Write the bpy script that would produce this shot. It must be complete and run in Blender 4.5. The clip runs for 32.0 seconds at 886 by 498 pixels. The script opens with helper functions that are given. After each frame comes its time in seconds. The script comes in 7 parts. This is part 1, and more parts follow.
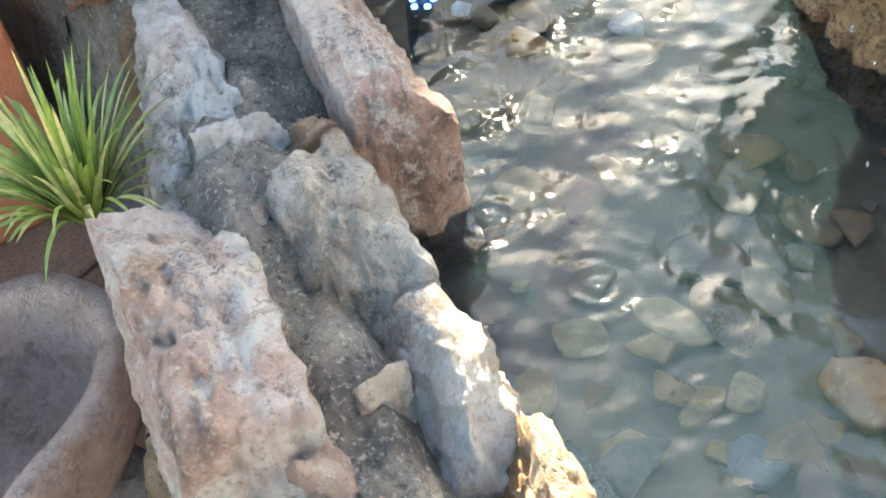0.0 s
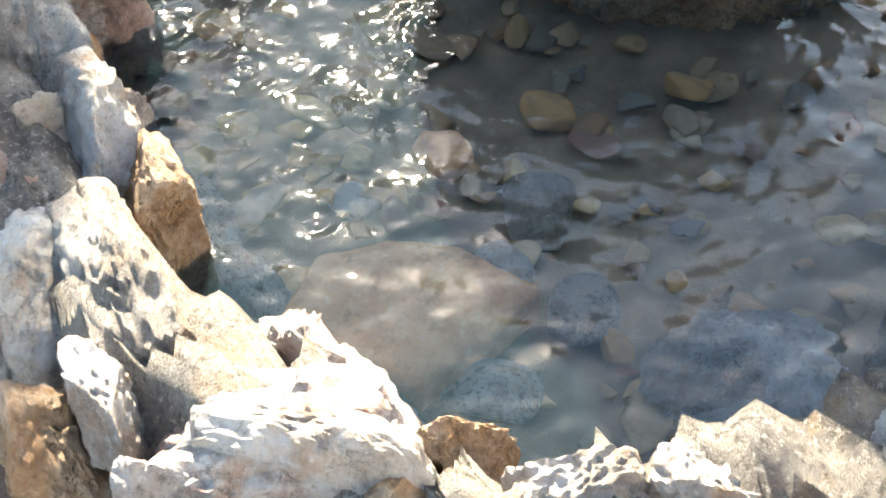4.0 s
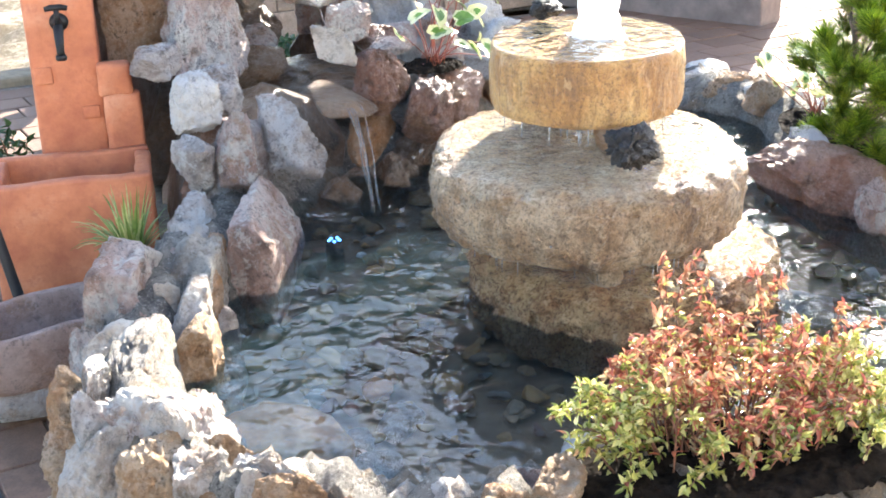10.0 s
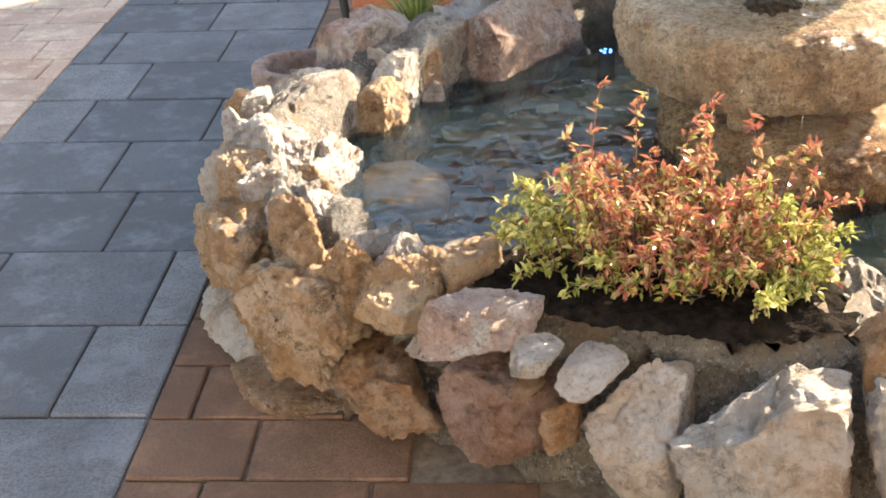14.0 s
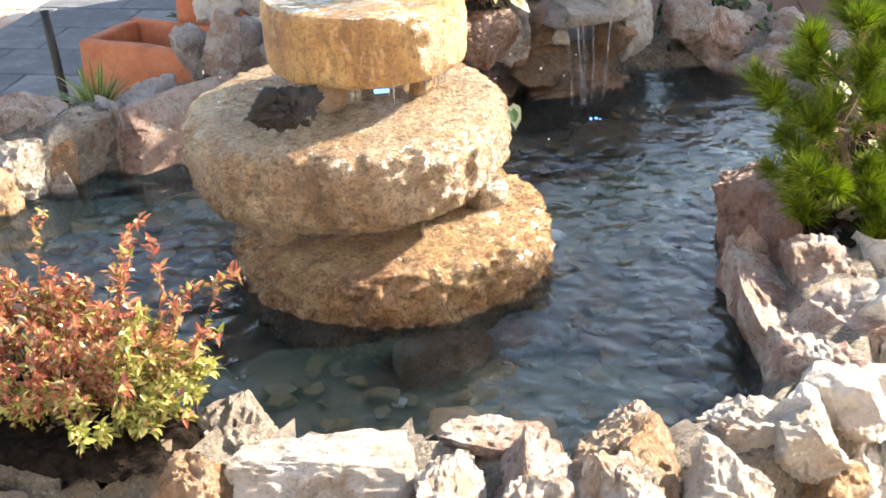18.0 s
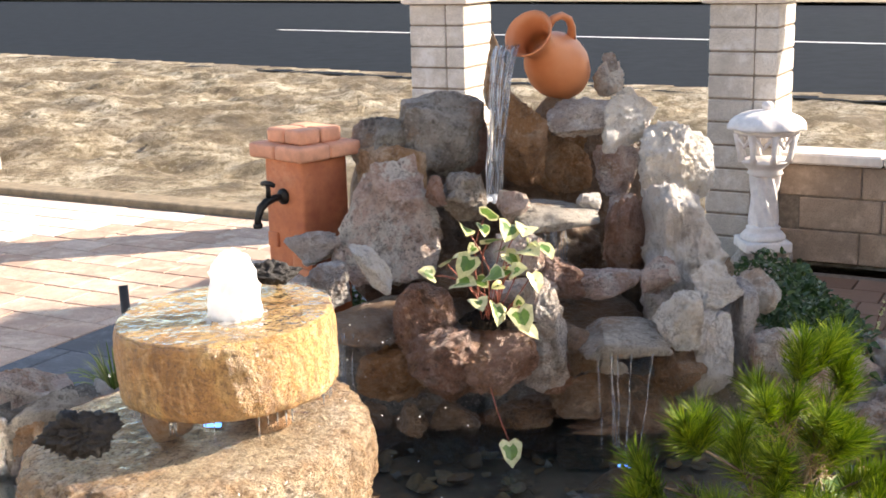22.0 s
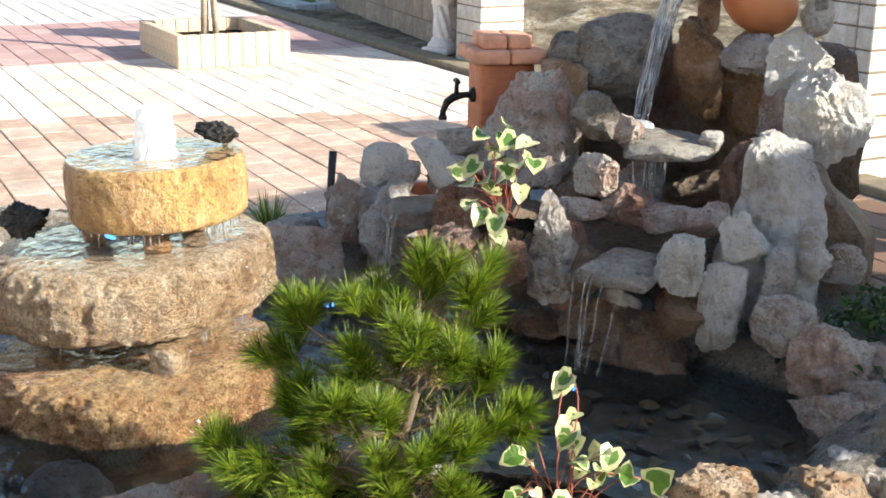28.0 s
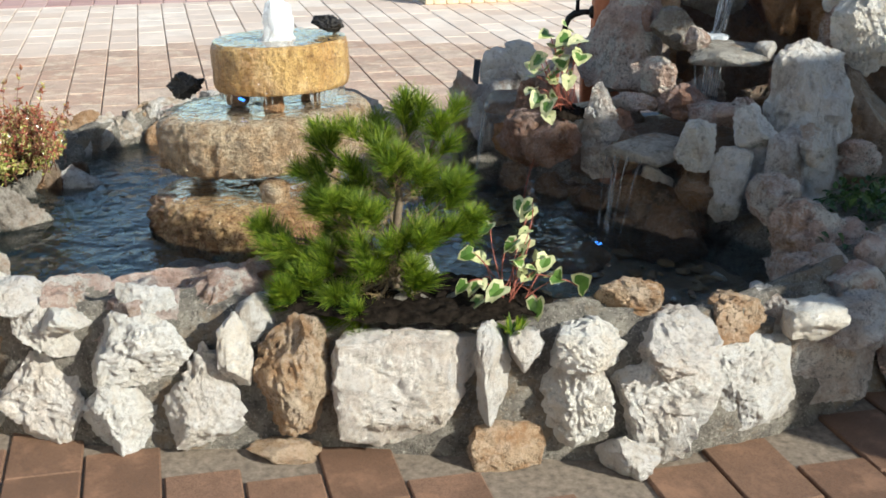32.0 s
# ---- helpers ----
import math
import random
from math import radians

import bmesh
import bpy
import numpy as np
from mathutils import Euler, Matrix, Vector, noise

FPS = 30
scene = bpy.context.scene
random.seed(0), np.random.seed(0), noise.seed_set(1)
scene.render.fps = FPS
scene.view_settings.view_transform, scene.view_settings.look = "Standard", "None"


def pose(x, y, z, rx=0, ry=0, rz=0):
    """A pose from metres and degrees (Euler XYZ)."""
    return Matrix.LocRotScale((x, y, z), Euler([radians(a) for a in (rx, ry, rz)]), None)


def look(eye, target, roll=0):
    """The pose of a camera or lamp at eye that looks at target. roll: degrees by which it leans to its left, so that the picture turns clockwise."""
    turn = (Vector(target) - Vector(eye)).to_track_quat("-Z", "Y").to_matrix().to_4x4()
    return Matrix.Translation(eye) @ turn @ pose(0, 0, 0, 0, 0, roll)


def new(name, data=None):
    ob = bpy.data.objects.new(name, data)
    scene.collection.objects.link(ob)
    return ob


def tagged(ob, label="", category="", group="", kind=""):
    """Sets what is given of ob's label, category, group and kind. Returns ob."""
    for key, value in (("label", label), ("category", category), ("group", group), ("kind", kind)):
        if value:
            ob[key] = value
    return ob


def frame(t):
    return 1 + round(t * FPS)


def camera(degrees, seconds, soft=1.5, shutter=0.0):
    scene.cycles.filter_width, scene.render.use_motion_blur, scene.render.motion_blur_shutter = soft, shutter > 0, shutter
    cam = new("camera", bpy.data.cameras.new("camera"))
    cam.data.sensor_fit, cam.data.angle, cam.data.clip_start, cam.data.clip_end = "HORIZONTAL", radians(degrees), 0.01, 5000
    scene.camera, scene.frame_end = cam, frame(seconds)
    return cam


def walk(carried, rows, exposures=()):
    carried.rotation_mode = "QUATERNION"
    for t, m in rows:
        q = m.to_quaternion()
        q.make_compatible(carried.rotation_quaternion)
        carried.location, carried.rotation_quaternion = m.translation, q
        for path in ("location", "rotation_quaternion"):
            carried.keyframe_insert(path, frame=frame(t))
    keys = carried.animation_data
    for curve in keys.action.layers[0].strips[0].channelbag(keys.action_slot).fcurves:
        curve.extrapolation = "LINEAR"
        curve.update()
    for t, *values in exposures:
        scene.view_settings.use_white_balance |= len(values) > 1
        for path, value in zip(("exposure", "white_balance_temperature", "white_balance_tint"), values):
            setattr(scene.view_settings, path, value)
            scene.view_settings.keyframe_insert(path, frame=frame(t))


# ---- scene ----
cam = camera(39.7, 32.0, soft=1.7)

PATH = [
    (0, (-1.414, 0.217, 1.149), (-0.122, 0.802, -0.261), -9.0),
    (0.5, (-1.404, 0.163, 1.143), (-0.102, 0.725, -0.266), -7.9),
    (1, (-1.437, 0.092, 1.132), (-0.121, 0.656, -0.264), -7.4),
    (1.5, (-1.477, 0.044, 1.135), (-0.170, 0.583, -0.280), -6.4),
    (2, (-1.516, 0.020, 1.132), (-0.220, 0.522, -0.306), -5.8),
    (2.5, (-1.578, 0.016, 1.156), (-0.274, 0.430, -0.303), -3.2),
    (3, (-1.646, -0.008, 1.161), (-0.309, 0.359, -0.280), -2.3),
    (3.5, (-1.709, -0.068, 1.181), (-0.358, 0.287, -0.250), -2.5),
    (4, (-1.758, -0.178, 1.204), (-0.416, 0.232, -0.222), -4.4),
    (4.5, (-1.800, -0.282, 1.178), (-0.424, 0.195, -0.193), -5.4),
    (6.5, (-2.035, -0.591, 1.264), (-0.532, -0.001, 0.083), -1.8),
    (7, (-2.093, -0.722, 1.304), (-0.588, -0.019, 0.189), -2.3),
    (7.5, (-2.146, -0.863, 1.337), (-0.650, -0.052, 0.285), -2.3),
    (8, (-2.226, -0.985, 1.366), (-0.724, -0.109, 0.378), -1.3),
    (8.5, (-2.298, -1.104, 1.396), (-0.798, -0.170, 0.458), -0.6),
    (9, (-2.337, -1.240, 1.416), (-0.856, -0.221, 0.539), -0.7),
    (9.5, (-2.324, -1.390, 1.422), (-0.885, -0.258, 0.617), -1.7),
    (10, (-2.337, -1.525, 1.448), (-0.929, -0.308, 0.713), -1.5),
    (10.5, (-2.328, -1.659, 1.470), (-0.976, -0.362, 0.770), -1.5),
    (11, (-2.281, -1.796, 1.473), (-1.019, -0.416, 0.762), -1.5),
    (11.5, (-2.199, -1.915, 1.484), (-1.051, -0.467, 0.718), -1.3),
    (12, (-2.078, -2.043, 1.491), (-1.065, -0.525, 0.673), -1.9),
    (12.5, (-1.982, -2.157, 1.480), (-1.083, -0.585, 0.632), -1.7),
    (13, (-1.860, -2.259, 1.476), (-1.090, -0.638, 0.593), -1.6),
    (13.5, (-1.694, -2.339, 1.470), (-1.080, -0.674, 0.546), -2.1),
    (15.5, (-1.045, -2.626, 1.427), (-0.850, -0.892, 0.450), -2.4),
    (16, (-0.894, -2.659, 1.453), (-0.598, -0.938, 0.478), -0.5),
    (16.5, (-0.767, -2.662, 1.470), (-0.365, -0.962, 0.497), 0.5),
    (17, (-0.622, -2.608, 1.456), (-0.188, -0.889, 0.531), 0.3),
    (17.5, (-0.484, -2.583, 1.478), (-0.073, -0.845, 0.577), -0.3),
    (18, (-0.350, -2.601, 1.504), (0.002, -0.832, 0.639), -1.0),
    (18.5, (-0.153, -2.642, 1.508), (0.066, -0.823, 0.707), -2.1),
    (19, (-0.013, -2.645, 1.513), (0.121, -0.793, 0.771), -2.3),
    (19.5, (0.121, -2.620, 1.528), (0.183, -0.746, 0.833), -2.2),
    (20, (0.259, -2.564, 1.547), (0.251, -0.674, 0.892), -2.4),
    (20.5, (0.406, -2.511, 1.563), (0.326, -0.606, 0.958), -2.5),
    (21, (0.566, -2.425, 1.559), (0.406, -0.509, 1.009), -2.4),
    (21.5, (0.724, -2.303, 1.543), (0.475, -0.383, 1.042), -2.1),
    (22, (0.840, -2.238, 1.553), (0.520, -0.320, 1.084), -1.5),
    (22.5, (0.959, -2.156, 1.574), (0.558, -0.250, 1.119), -1.2),
    (23, (1.078, -2.079, 1.584), (0.592, -0.192, 1.133), -0.8),
    (23.5, (1.240, -1.952, 1.574), (0.645, -0.098, 1.116), -0.9),
    (24, (1.376, -1.839, 1.557), (0.687, -0.021, 1.087), -0.7),
    (24.5, (1.535, -1.762, 1.549), (0.750, 0.014, 1.070), -0.4),
    (26.5, (2.129, -1.651, 1.542), (1.034, -0.069, 0.995), 1.3),
    (27, (2.260, -1.682, 1.542), (1.108, -0.150, 0.970), 1.3),
    (27.5, (2.403, -1.694, 1.547), (1.188, -0.218, 0.958), 1.0),
    (28, (2.593, -1.672, 1.538), (1.294, -0.267, 0.955), 0.9),
    (28.5, (2.783, -1.692, 1.531), (1.423, -0.340, 0.963), 1.1),
    (29, (2.977, -1.738, 1.530), (1.568, -0.431, 0.979), 1.8),
    (29.5, (3.116, -1.742, 1.531), (1.657, -0.482, 0.997), 2.3),
    (30, (3.263, -1.711, 1.544), (1.747, -0.516, 1.022), 1.7),
    (30.5, (3.405, -1.679, 1.547), (1.849, -0.540, 1.017), 0.8),
    (31, (3.515, -1.645, 1.534), (1.934, -0.556, 0.974), 0.1),
    (31.5, (3.603, -1.656, 1.527), (2.016, -0.603, 0.917), 0.0),
    (32, (3.709, -1.659, 1.518), (2.112, -0.647, 0.865), -0.1),
]
walk(cam, [(t, look(eye, target, roll)) for t, eye, target, roll in PATH], exposures=[(0, 3.22, 7800, 5), (4, 2.88, 7400, 7), (8, 3.26, 7200, 10), (9, 2.98, 6800, 9), (10.5, 2.64, 6400, 9), (12, 2.32, 7100, 10), (13, 2.14, 7700, 12), (16, 2.32, 8300, 12), (19, 2.0, 7300, 12), (23, 1.48, 7400, 15), (27, 1.22, 6800, 8), (30, 1.05, 6400, 4), (32, 0.63, 6300, 2)])

# ---- sky and sun ----
SUN_AZ, SUN_EL = radians(20), radians(26.5)
sky_world = bpy.data.worlds.new("sky")
scene.world = sky_world
sky_world.use_nodes = True
wn = sky_world.node_tree
sky = wn.nodes.new("ShaderNodeTexSky")
sky.sky_type = "NISHITA"
sky.sun_disc = False
sky.dust_density, sky.ozone_density = 0.7, 1.6
sky.sun_elevation = SUN_EL
sky.sun_rotation = radians(90) - SUN_AZ
wn.nodes["Background"].inputs["Strength"].default_value = 0.122
wn.links.new(sky.outputs[0], wn.nodes["Background"].inputs["Color"])
sun_data = bpy.data.lights.new("sun", "SUN")
sun_data.energy, sun_data.angle, sun_data.color = 5.0, radians(0.6), (1.0, 0.94, 0.85)
sun = new("sun", sun_data)
sun.matrix_world = look((6 * math.cos(SUN_AZ), 6 * math.sin(SUN_AZ), 6 * math.tan(SUN_EL)), (0, 0, 0))


# ---- materials ----
class Mat:
    """A node material with a few short helpers."""

    def __init__(self, name):
        self.m = bpy.data.materials.new(name)
        self.m.use_nodes = True
        self.t = self.m.node_tree
        self.b = self.t.nodes["Principled BSDF"]
        self.coord = self.t.nodes.new("ShaderNodeTexCoord").outputs["Object"]

    def node(self, kind, **values):
        n = self.t.nodes.new("ShaderNode" + kind)
        for key, v in values.items():
            n.inputs[key.replace("_", " ")].default_value = v
        return n

    def link(self, a, b):
        self.t.links.new(a, b)

    def noise(self, scale, detail=6.0, rough=0.6, vec=None):
        n = self.node("TexNoise", Scale=scale, Detail=detail, Roughness=rough)
        self.link(vec or self.coord, n.inputs["Vector"])
        return n.outputs["Fac"]

    def voronoi(self, scale, vec=None):
        n = self.node("TexVoronoi", Scale=scale)
        self.link(vec or self.coord, n.inputs["Vector"])
        return n.outputs["Distance"]

    def ramp(self, fac, *stops):
        n = self.t.nodes.new("ShaderNodeValToRGB")
        while len(n.color_ramp.elements) < len(stops):
            n.color_ramp.elements.new(0.5)
        for e, (pos, col) in zip(n.color_ramp.elements, stops):
            e.position = pos
            e.color = (*col, 1) if len(col) == 3 else (col[0], col[0], col[0], 1)
        self.link(fac, n.inputs["Fac"])
        return n.outputs["Color"]

    def mix(self, fac, a, b, mode="MIX"):
        n = self.t.nodes.new("ShaderNodeMix")
        n.data_type, n.blend_type = "RGBA", mode
        for sock, v in ((n.inputs["Factor"], fac), (n.inputs["A"], a), (n.inputs["B"], b)):
            if isinstance(v, (int, float)):
                sock.default_value = v
            elif isinstance(v, tuple):
                sock.default_value = (*v, 1)
            else:
                self.link(v, sock)
        return n.outputs["Result"]

    def calc(self, op, a, b=0.5, c=0.5):
        n = self.t.nodes.new("ShaderNodeMath")
        n.operation = op
        for sock, v in zip(n.inputs, (a, b, c)):
            if isinstance(v, (int, float)):
                sock.default_value = v
            else:
                self.link(v, sock)
        return n.outputs[0]

    def rand(self):
        return self.t.nodes.new("ShaderNodeObjectInfo").outputs["Random"]

    def island(self):
        return self.t.nodes.new("ShaderNodeNewGeometry").outputs["Random Per Island"]

    def world(self):
        return self.t.nodes.new("ShaderNodeNewGeometry").outputs["Position"]

    def bump(self, height, strength, distance=0.01, after=None):
        n = self.node("Bump", Strength=strength, Distance=distance)
        self.link(height, n.inputs["Height"])
        if after:
            self.link(after, n.inputs["Normal"])
        self.link(n.outputs[0], self.b.inputs["Normal"])
        return n.outputs[0]

    def done(self, color, rough=0.8, **more):
        if isinstance(color, tuple):
            self.b.inputs["Base Color"].default_value = (*color, 1)
        else:
            self.link(color, self.b.inputs["Base Color"])
        if isinstance(rough, (int, float)):
            self.b.inputs["Roughness"].default_value = rough
        else:
            self.link(rough, self.b.inputs["Roughness"])
        for key, v in more.items():
            self.b.inputs[key.replace("_", " ")].default_value = v
        return self.m


def stone_mat(name, pale, warm, dark, pore=0.5, rough=0.85, scale=1.0, wet=0.0, crust=0.55, stain=0.5, crag_depth=1.0):
    m = Mat(name)
    w = m.world()
    shift = m.t.nodes.new("ShaderNodeVectorMath")
    shift.operation = "MULTIPLY_ADD"
    shift.inputs[1].default_value = (9.0, 5.0, 7.0)
    m.link(m.rand(), shift.inputs[0])
    m.link(w, shift.inputs[2])
    w = shift.outputs[0]
    big = m.noise(4.5 * scale, 6, 0.68, w)
    mid = m.noise(15 * scale, 7, 0.7, w)
    fine = m.noise(95 * scale, 5, 0.78, w)
    col = m.ramp(big, (0.33, dark), (0.43, warm), (0.56, pale))
    col = m.mix(m.ramp(mid, (0.38, (0.9,)), (0.50, (0.0,))), col, warm, "MIX")
    # white lime crust and rusty stains with ragged edges
    white = m.ramp(m.noise(8 * scale, 9, 0.72, w), (0.52, (0.0,)), (0.56, (crust,)))
    col = m.mix(white, col, tuple(min(0.84, 0.25 + v * 0.85) for v in pale))
    rust = m.ramp(m.noise(6.3 * scale, 9, 0.74, w), (0.535, (0.0,)), (0.60, (stain,)))
    col = m.mix(rust, col, (0.47, 0.26, 0.12))
    col = m.mix(m.ramp(fine, (0.32, (0.7,)), (0.44, (0.0,))), col, dark)
    speck = m.noise(60 * scale, 6, 0.8, w)
    col = m.mix(m.ramp(speck, (0.34, (0.45,)), (0.42, (0.0,))), col, tuple(v * 0.9 for v in dark))
    col = m.mix(m.ramp(speck, (0.56, (0.0,)), (0.64, (0.6,))), col, tuple(min(0.86, 0.14 + v) for v in pale))
    # piece to piece
    tone = m.ramp(m.rand(), (0.0, (0.80, 0.79, 0.80)), (0.35, (0.98, 0.9, 0.84)), (0.7, (1.0, 1.0, 1.0)), (1.0, (1.12, 1.06, 0.98)))
    col = m.mix(0.85, col, tone, "MULTIPLY")
    bend = m.t.nodes.new("ShaderNodeVectorMath")
    bend.operation = "MULTIPLY_ADD"
    warp = m.node("TexNoise", Scale=22 * scale, Detail=4.0)
    m.link(w, warp.inputs["Vector"])
    m.link(warp.outputs["Color"], bend.inputs[0])
    bend.inputs[1].default_value = (0.07, 0.07, 0.07)
    m.link(w, bend.inputs[2])
    pits = m.ramp(m.voronoi(48 * scale, bend.outputs[0]), (0.10, (0.0,)), (0.36, (1.0,)))
    small = m.ramp(m.voronoi(120 * scale, bend.outputs[0]), (0.10, (0.0,)), (0.40, (1.0,)))
    where = m.ramp(m.noise(9 * scale, 5, 0.65, w), (0.53, (0.0,)), (0.61, (1.0,)))
    pitted = m.calc("MULTIPLY", m.calc("SUBTRACT", 1.0, m.calc("MINIMUM", pits, small)), where)
    col = m.mix(m.calc("MULTIPLY", pitted, pore), col, tuple(v * 0.22 for v in warm))
    # thin fissures
    line = m.noise(5.5 * scale, 9, 0.7, w)
    crack = m.ramp(line, (0.488, (0.0,)), (0.5, (1.0,)), (0.512, (0.0,)))
    crack = m.calc("MULTIPLY", crack, m.ramp(m.noise(7 * scale, 3, 0.5, w), (0.5, (0.0,)), (0.6, (1.0,))))
    col = m.mix(m.calc("MULTIPLY", crack, 0.5), col, tuple(v * 0.4 for v in dark))
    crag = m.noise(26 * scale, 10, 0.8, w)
    # shade painted into the hollows of the bump grain, highlights onto its crests
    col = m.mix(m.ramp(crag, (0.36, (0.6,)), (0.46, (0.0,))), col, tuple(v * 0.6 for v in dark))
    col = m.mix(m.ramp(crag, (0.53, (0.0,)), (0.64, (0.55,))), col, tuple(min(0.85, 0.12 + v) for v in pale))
    h = m.calc("ADD", m.calc("MULTIPLY", crag, 1.9), m.calc("MULTIPLY", fine, 0.4))
    h = m.calc("SUBTRACT", h, m.calc("MULTIPLY", pitted, pore * 1.1))
    h = m.calc("SUBTRACT", h, m.calc("MULTIPLY", crack, 0.5))
    crag = m.noise(52 * scale, 8, 0.8, w)
    h = m.calc("ADD", m.calc("MULTIPLY", crag, 1.1), h)
    h = m.calc("ADD", h, m.calc("MULTIPLY", m.noise(240 * scale, 3, 0.7, w), 0.5))
    m.bump(h, crag_depth, 0.017)
    return m.done(col, rough, Specular_IOR_Level=0.3 + wet)


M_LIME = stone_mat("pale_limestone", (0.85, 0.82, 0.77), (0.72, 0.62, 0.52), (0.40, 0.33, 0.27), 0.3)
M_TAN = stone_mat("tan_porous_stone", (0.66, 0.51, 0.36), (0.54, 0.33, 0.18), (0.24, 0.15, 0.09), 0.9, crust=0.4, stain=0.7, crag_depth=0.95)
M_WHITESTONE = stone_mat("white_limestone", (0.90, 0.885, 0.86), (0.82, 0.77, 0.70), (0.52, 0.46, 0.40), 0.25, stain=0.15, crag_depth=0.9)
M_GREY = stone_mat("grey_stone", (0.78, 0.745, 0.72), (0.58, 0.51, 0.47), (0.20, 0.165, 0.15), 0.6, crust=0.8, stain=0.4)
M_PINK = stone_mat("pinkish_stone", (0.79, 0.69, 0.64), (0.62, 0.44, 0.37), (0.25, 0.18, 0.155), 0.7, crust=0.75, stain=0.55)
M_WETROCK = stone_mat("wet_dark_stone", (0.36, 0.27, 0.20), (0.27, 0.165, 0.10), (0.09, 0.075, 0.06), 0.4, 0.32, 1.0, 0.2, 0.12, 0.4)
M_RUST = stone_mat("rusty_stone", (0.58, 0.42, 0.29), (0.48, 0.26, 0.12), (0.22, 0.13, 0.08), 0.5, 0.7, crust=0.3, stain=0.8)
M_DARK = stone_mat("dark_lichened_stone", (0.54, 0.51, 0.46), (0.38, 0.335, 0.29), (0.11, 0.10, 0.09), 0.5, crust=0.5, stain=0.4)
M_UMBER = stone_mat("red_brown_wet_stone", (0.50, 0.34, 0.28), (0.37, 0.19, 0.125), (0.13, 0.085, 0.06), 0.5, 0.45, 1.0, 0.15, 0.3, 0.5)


def mortar_mat():
    # rough, with grains of sand and small holes
    m = Mat("crumbly_mortar")
    w = m.world()
    col = m.ramp(m.noise(11, 7, 0.7, w), (0.36, (0.17, 0.15, 0.135)), (0.47, (0.29, 0.26, 0.225)), (0.62, (0.43, 0.385, 0.325)))
    col = m.mix(m.ramp(m.noise(75, 6, 0.8, w), (0.38, (0.9,)), (0.48, (0.0,))), col, (0.12, 0.105, 0.09))
    col = m.mix(m.ramp(m.noise(120, 5, 0.75, w), (0.55, (0.0,)), (0.63, (0.8,))), col, (0.66, 0.60, 0.51))
    col = m.mix(m.ramp(m.noise(6, 6, 0.7, w), (0.54, (0.0,)), (0.62, (0.6,))), col, (0.42, 0.30, 0.19))
    h = m.calc("ADD", m.calc("MULTIPLY", m.noise(42, 8, 0.8, w), 1.6), m.calc("MULTIPLY", m.noise(150, 4, 0.8, w), 0.9))
    m.bump(h, 1.0, 0.02)
    return m.done(col, 0.92, Specular_IOR_Level=0.25)


M_MORTAR = mortar_mat()


def millstone_mat(name, pale, ochre, dark, gloss, relief=1.0, streak=1.0):
    m = Mat(name)
    stretch = m.t.nodes.new("ShaderNodeMapping")
    stretch.inputs["Scale"].default_value = (1.0, 1.0, streak)
    m.link(m.coord, stretch.inputs["Vector"])
    long = stretch.outputs[0]
    big, grain, clot = m.noise(6, 7, 0.7, long), m.noise(120, 4, 0.8), m.noise(34, 6, 0.72, long)
    col = m.ramp(big, (0.34, dark), (0.44, ochre), (0.58, pale), (0.75, pale))
    col = m.mix(m.ramp(clot, (0.38, (0.8,)), (0.52, (0.0,))), col, tuple(v * 0.6 for v in ochre))
    col = m.mix(m.ramp(grain, (0.36, (0.8,)), (0.50, (0.0,))), col, tuple(v * 0.6 for v in dark))
    col = m.mix(m.ramp(m.noise(30, 5, 0.7, long), (0.57, (0.0,)), (0.66, (0.5,))), col, tuple(min(0.8, 0.12 + v) for v in pale))
    h = m.calc("ADD", m.calc("MULTIPLY", m.noise(34, 6, 0.72), 1.6), m.calc("MULTIPLY", grain, 0.4))
    m.bump(h, relief, 0.034)
    # running water keeps the upper face glossy
    nz = m.t.nodes.new("ShaderNodeSeparateXYZ")
    m.link(m.t.nodes.new("ShaderNodeNewGeometry").outputs["Normal"], nz.inputs[0])
    return m.done(col, m.ramp(nz.outputs["Z"], (0.35, (gloss + 0.2,)), (0.9, (0.14,))), Specular_IOR_Level=0.9)


M_MILL = millstone_mat("wet_granite", (0.72, 0.56, 0.38), (0.52, 0.33, 0.18), (0.17, 0.10, 0.06), 0.08, 1.0)
M_MILLLOW = millstone_mat("wet_red_granite", (0.64, 0.43, 0.22), (0.46, 0.24, 0.11), (0.17, 0.09, 0.055), -0.02, 1.0)
M_MILLTOP = millstone_mat("ochre_stained_granite", (0.56, 0.36, 0.13), (0.42, 0.215, 0.06), (0.19, 0.095, 0.035), 0.14, 0.6, 0.5)


def terracotta_mat():
    m = Mat("terracotta")
    col = m.ramp(m.noise(6, 6, 0.65), (0.3, (0.34, 0.10, 0.05)), (0.55, (0.52, 0.185, 0.085)), (0.75, (0.60, 0.28, 0.16)))
    col = m.mix(m.ramp(m.noise(30, 5, 0.7), (0.35, (0.5,)), (0.5, (0.0,))), col, (0.36, 0.11, 0.06))
    m.bump(m.noise(45, 6, 0.7), 0.35, 0.01)
    return m.done(col, 0.75)


M_TERRA = terracotta_mat()


def jug_mat():
    m = Mat("glazed_jug_clay")
    col = m.ramp(m.noise(5, 4, 0.6), (0.3, (0.47, 0.155, 0.06)), (0.7, (0.60, 0.25, 0.115)))
    m.bump(m.noise(70, 4, 0.7), 0.15, 0.004)
    return m.done(col, 0.5)


M_JUG = jug_mat()


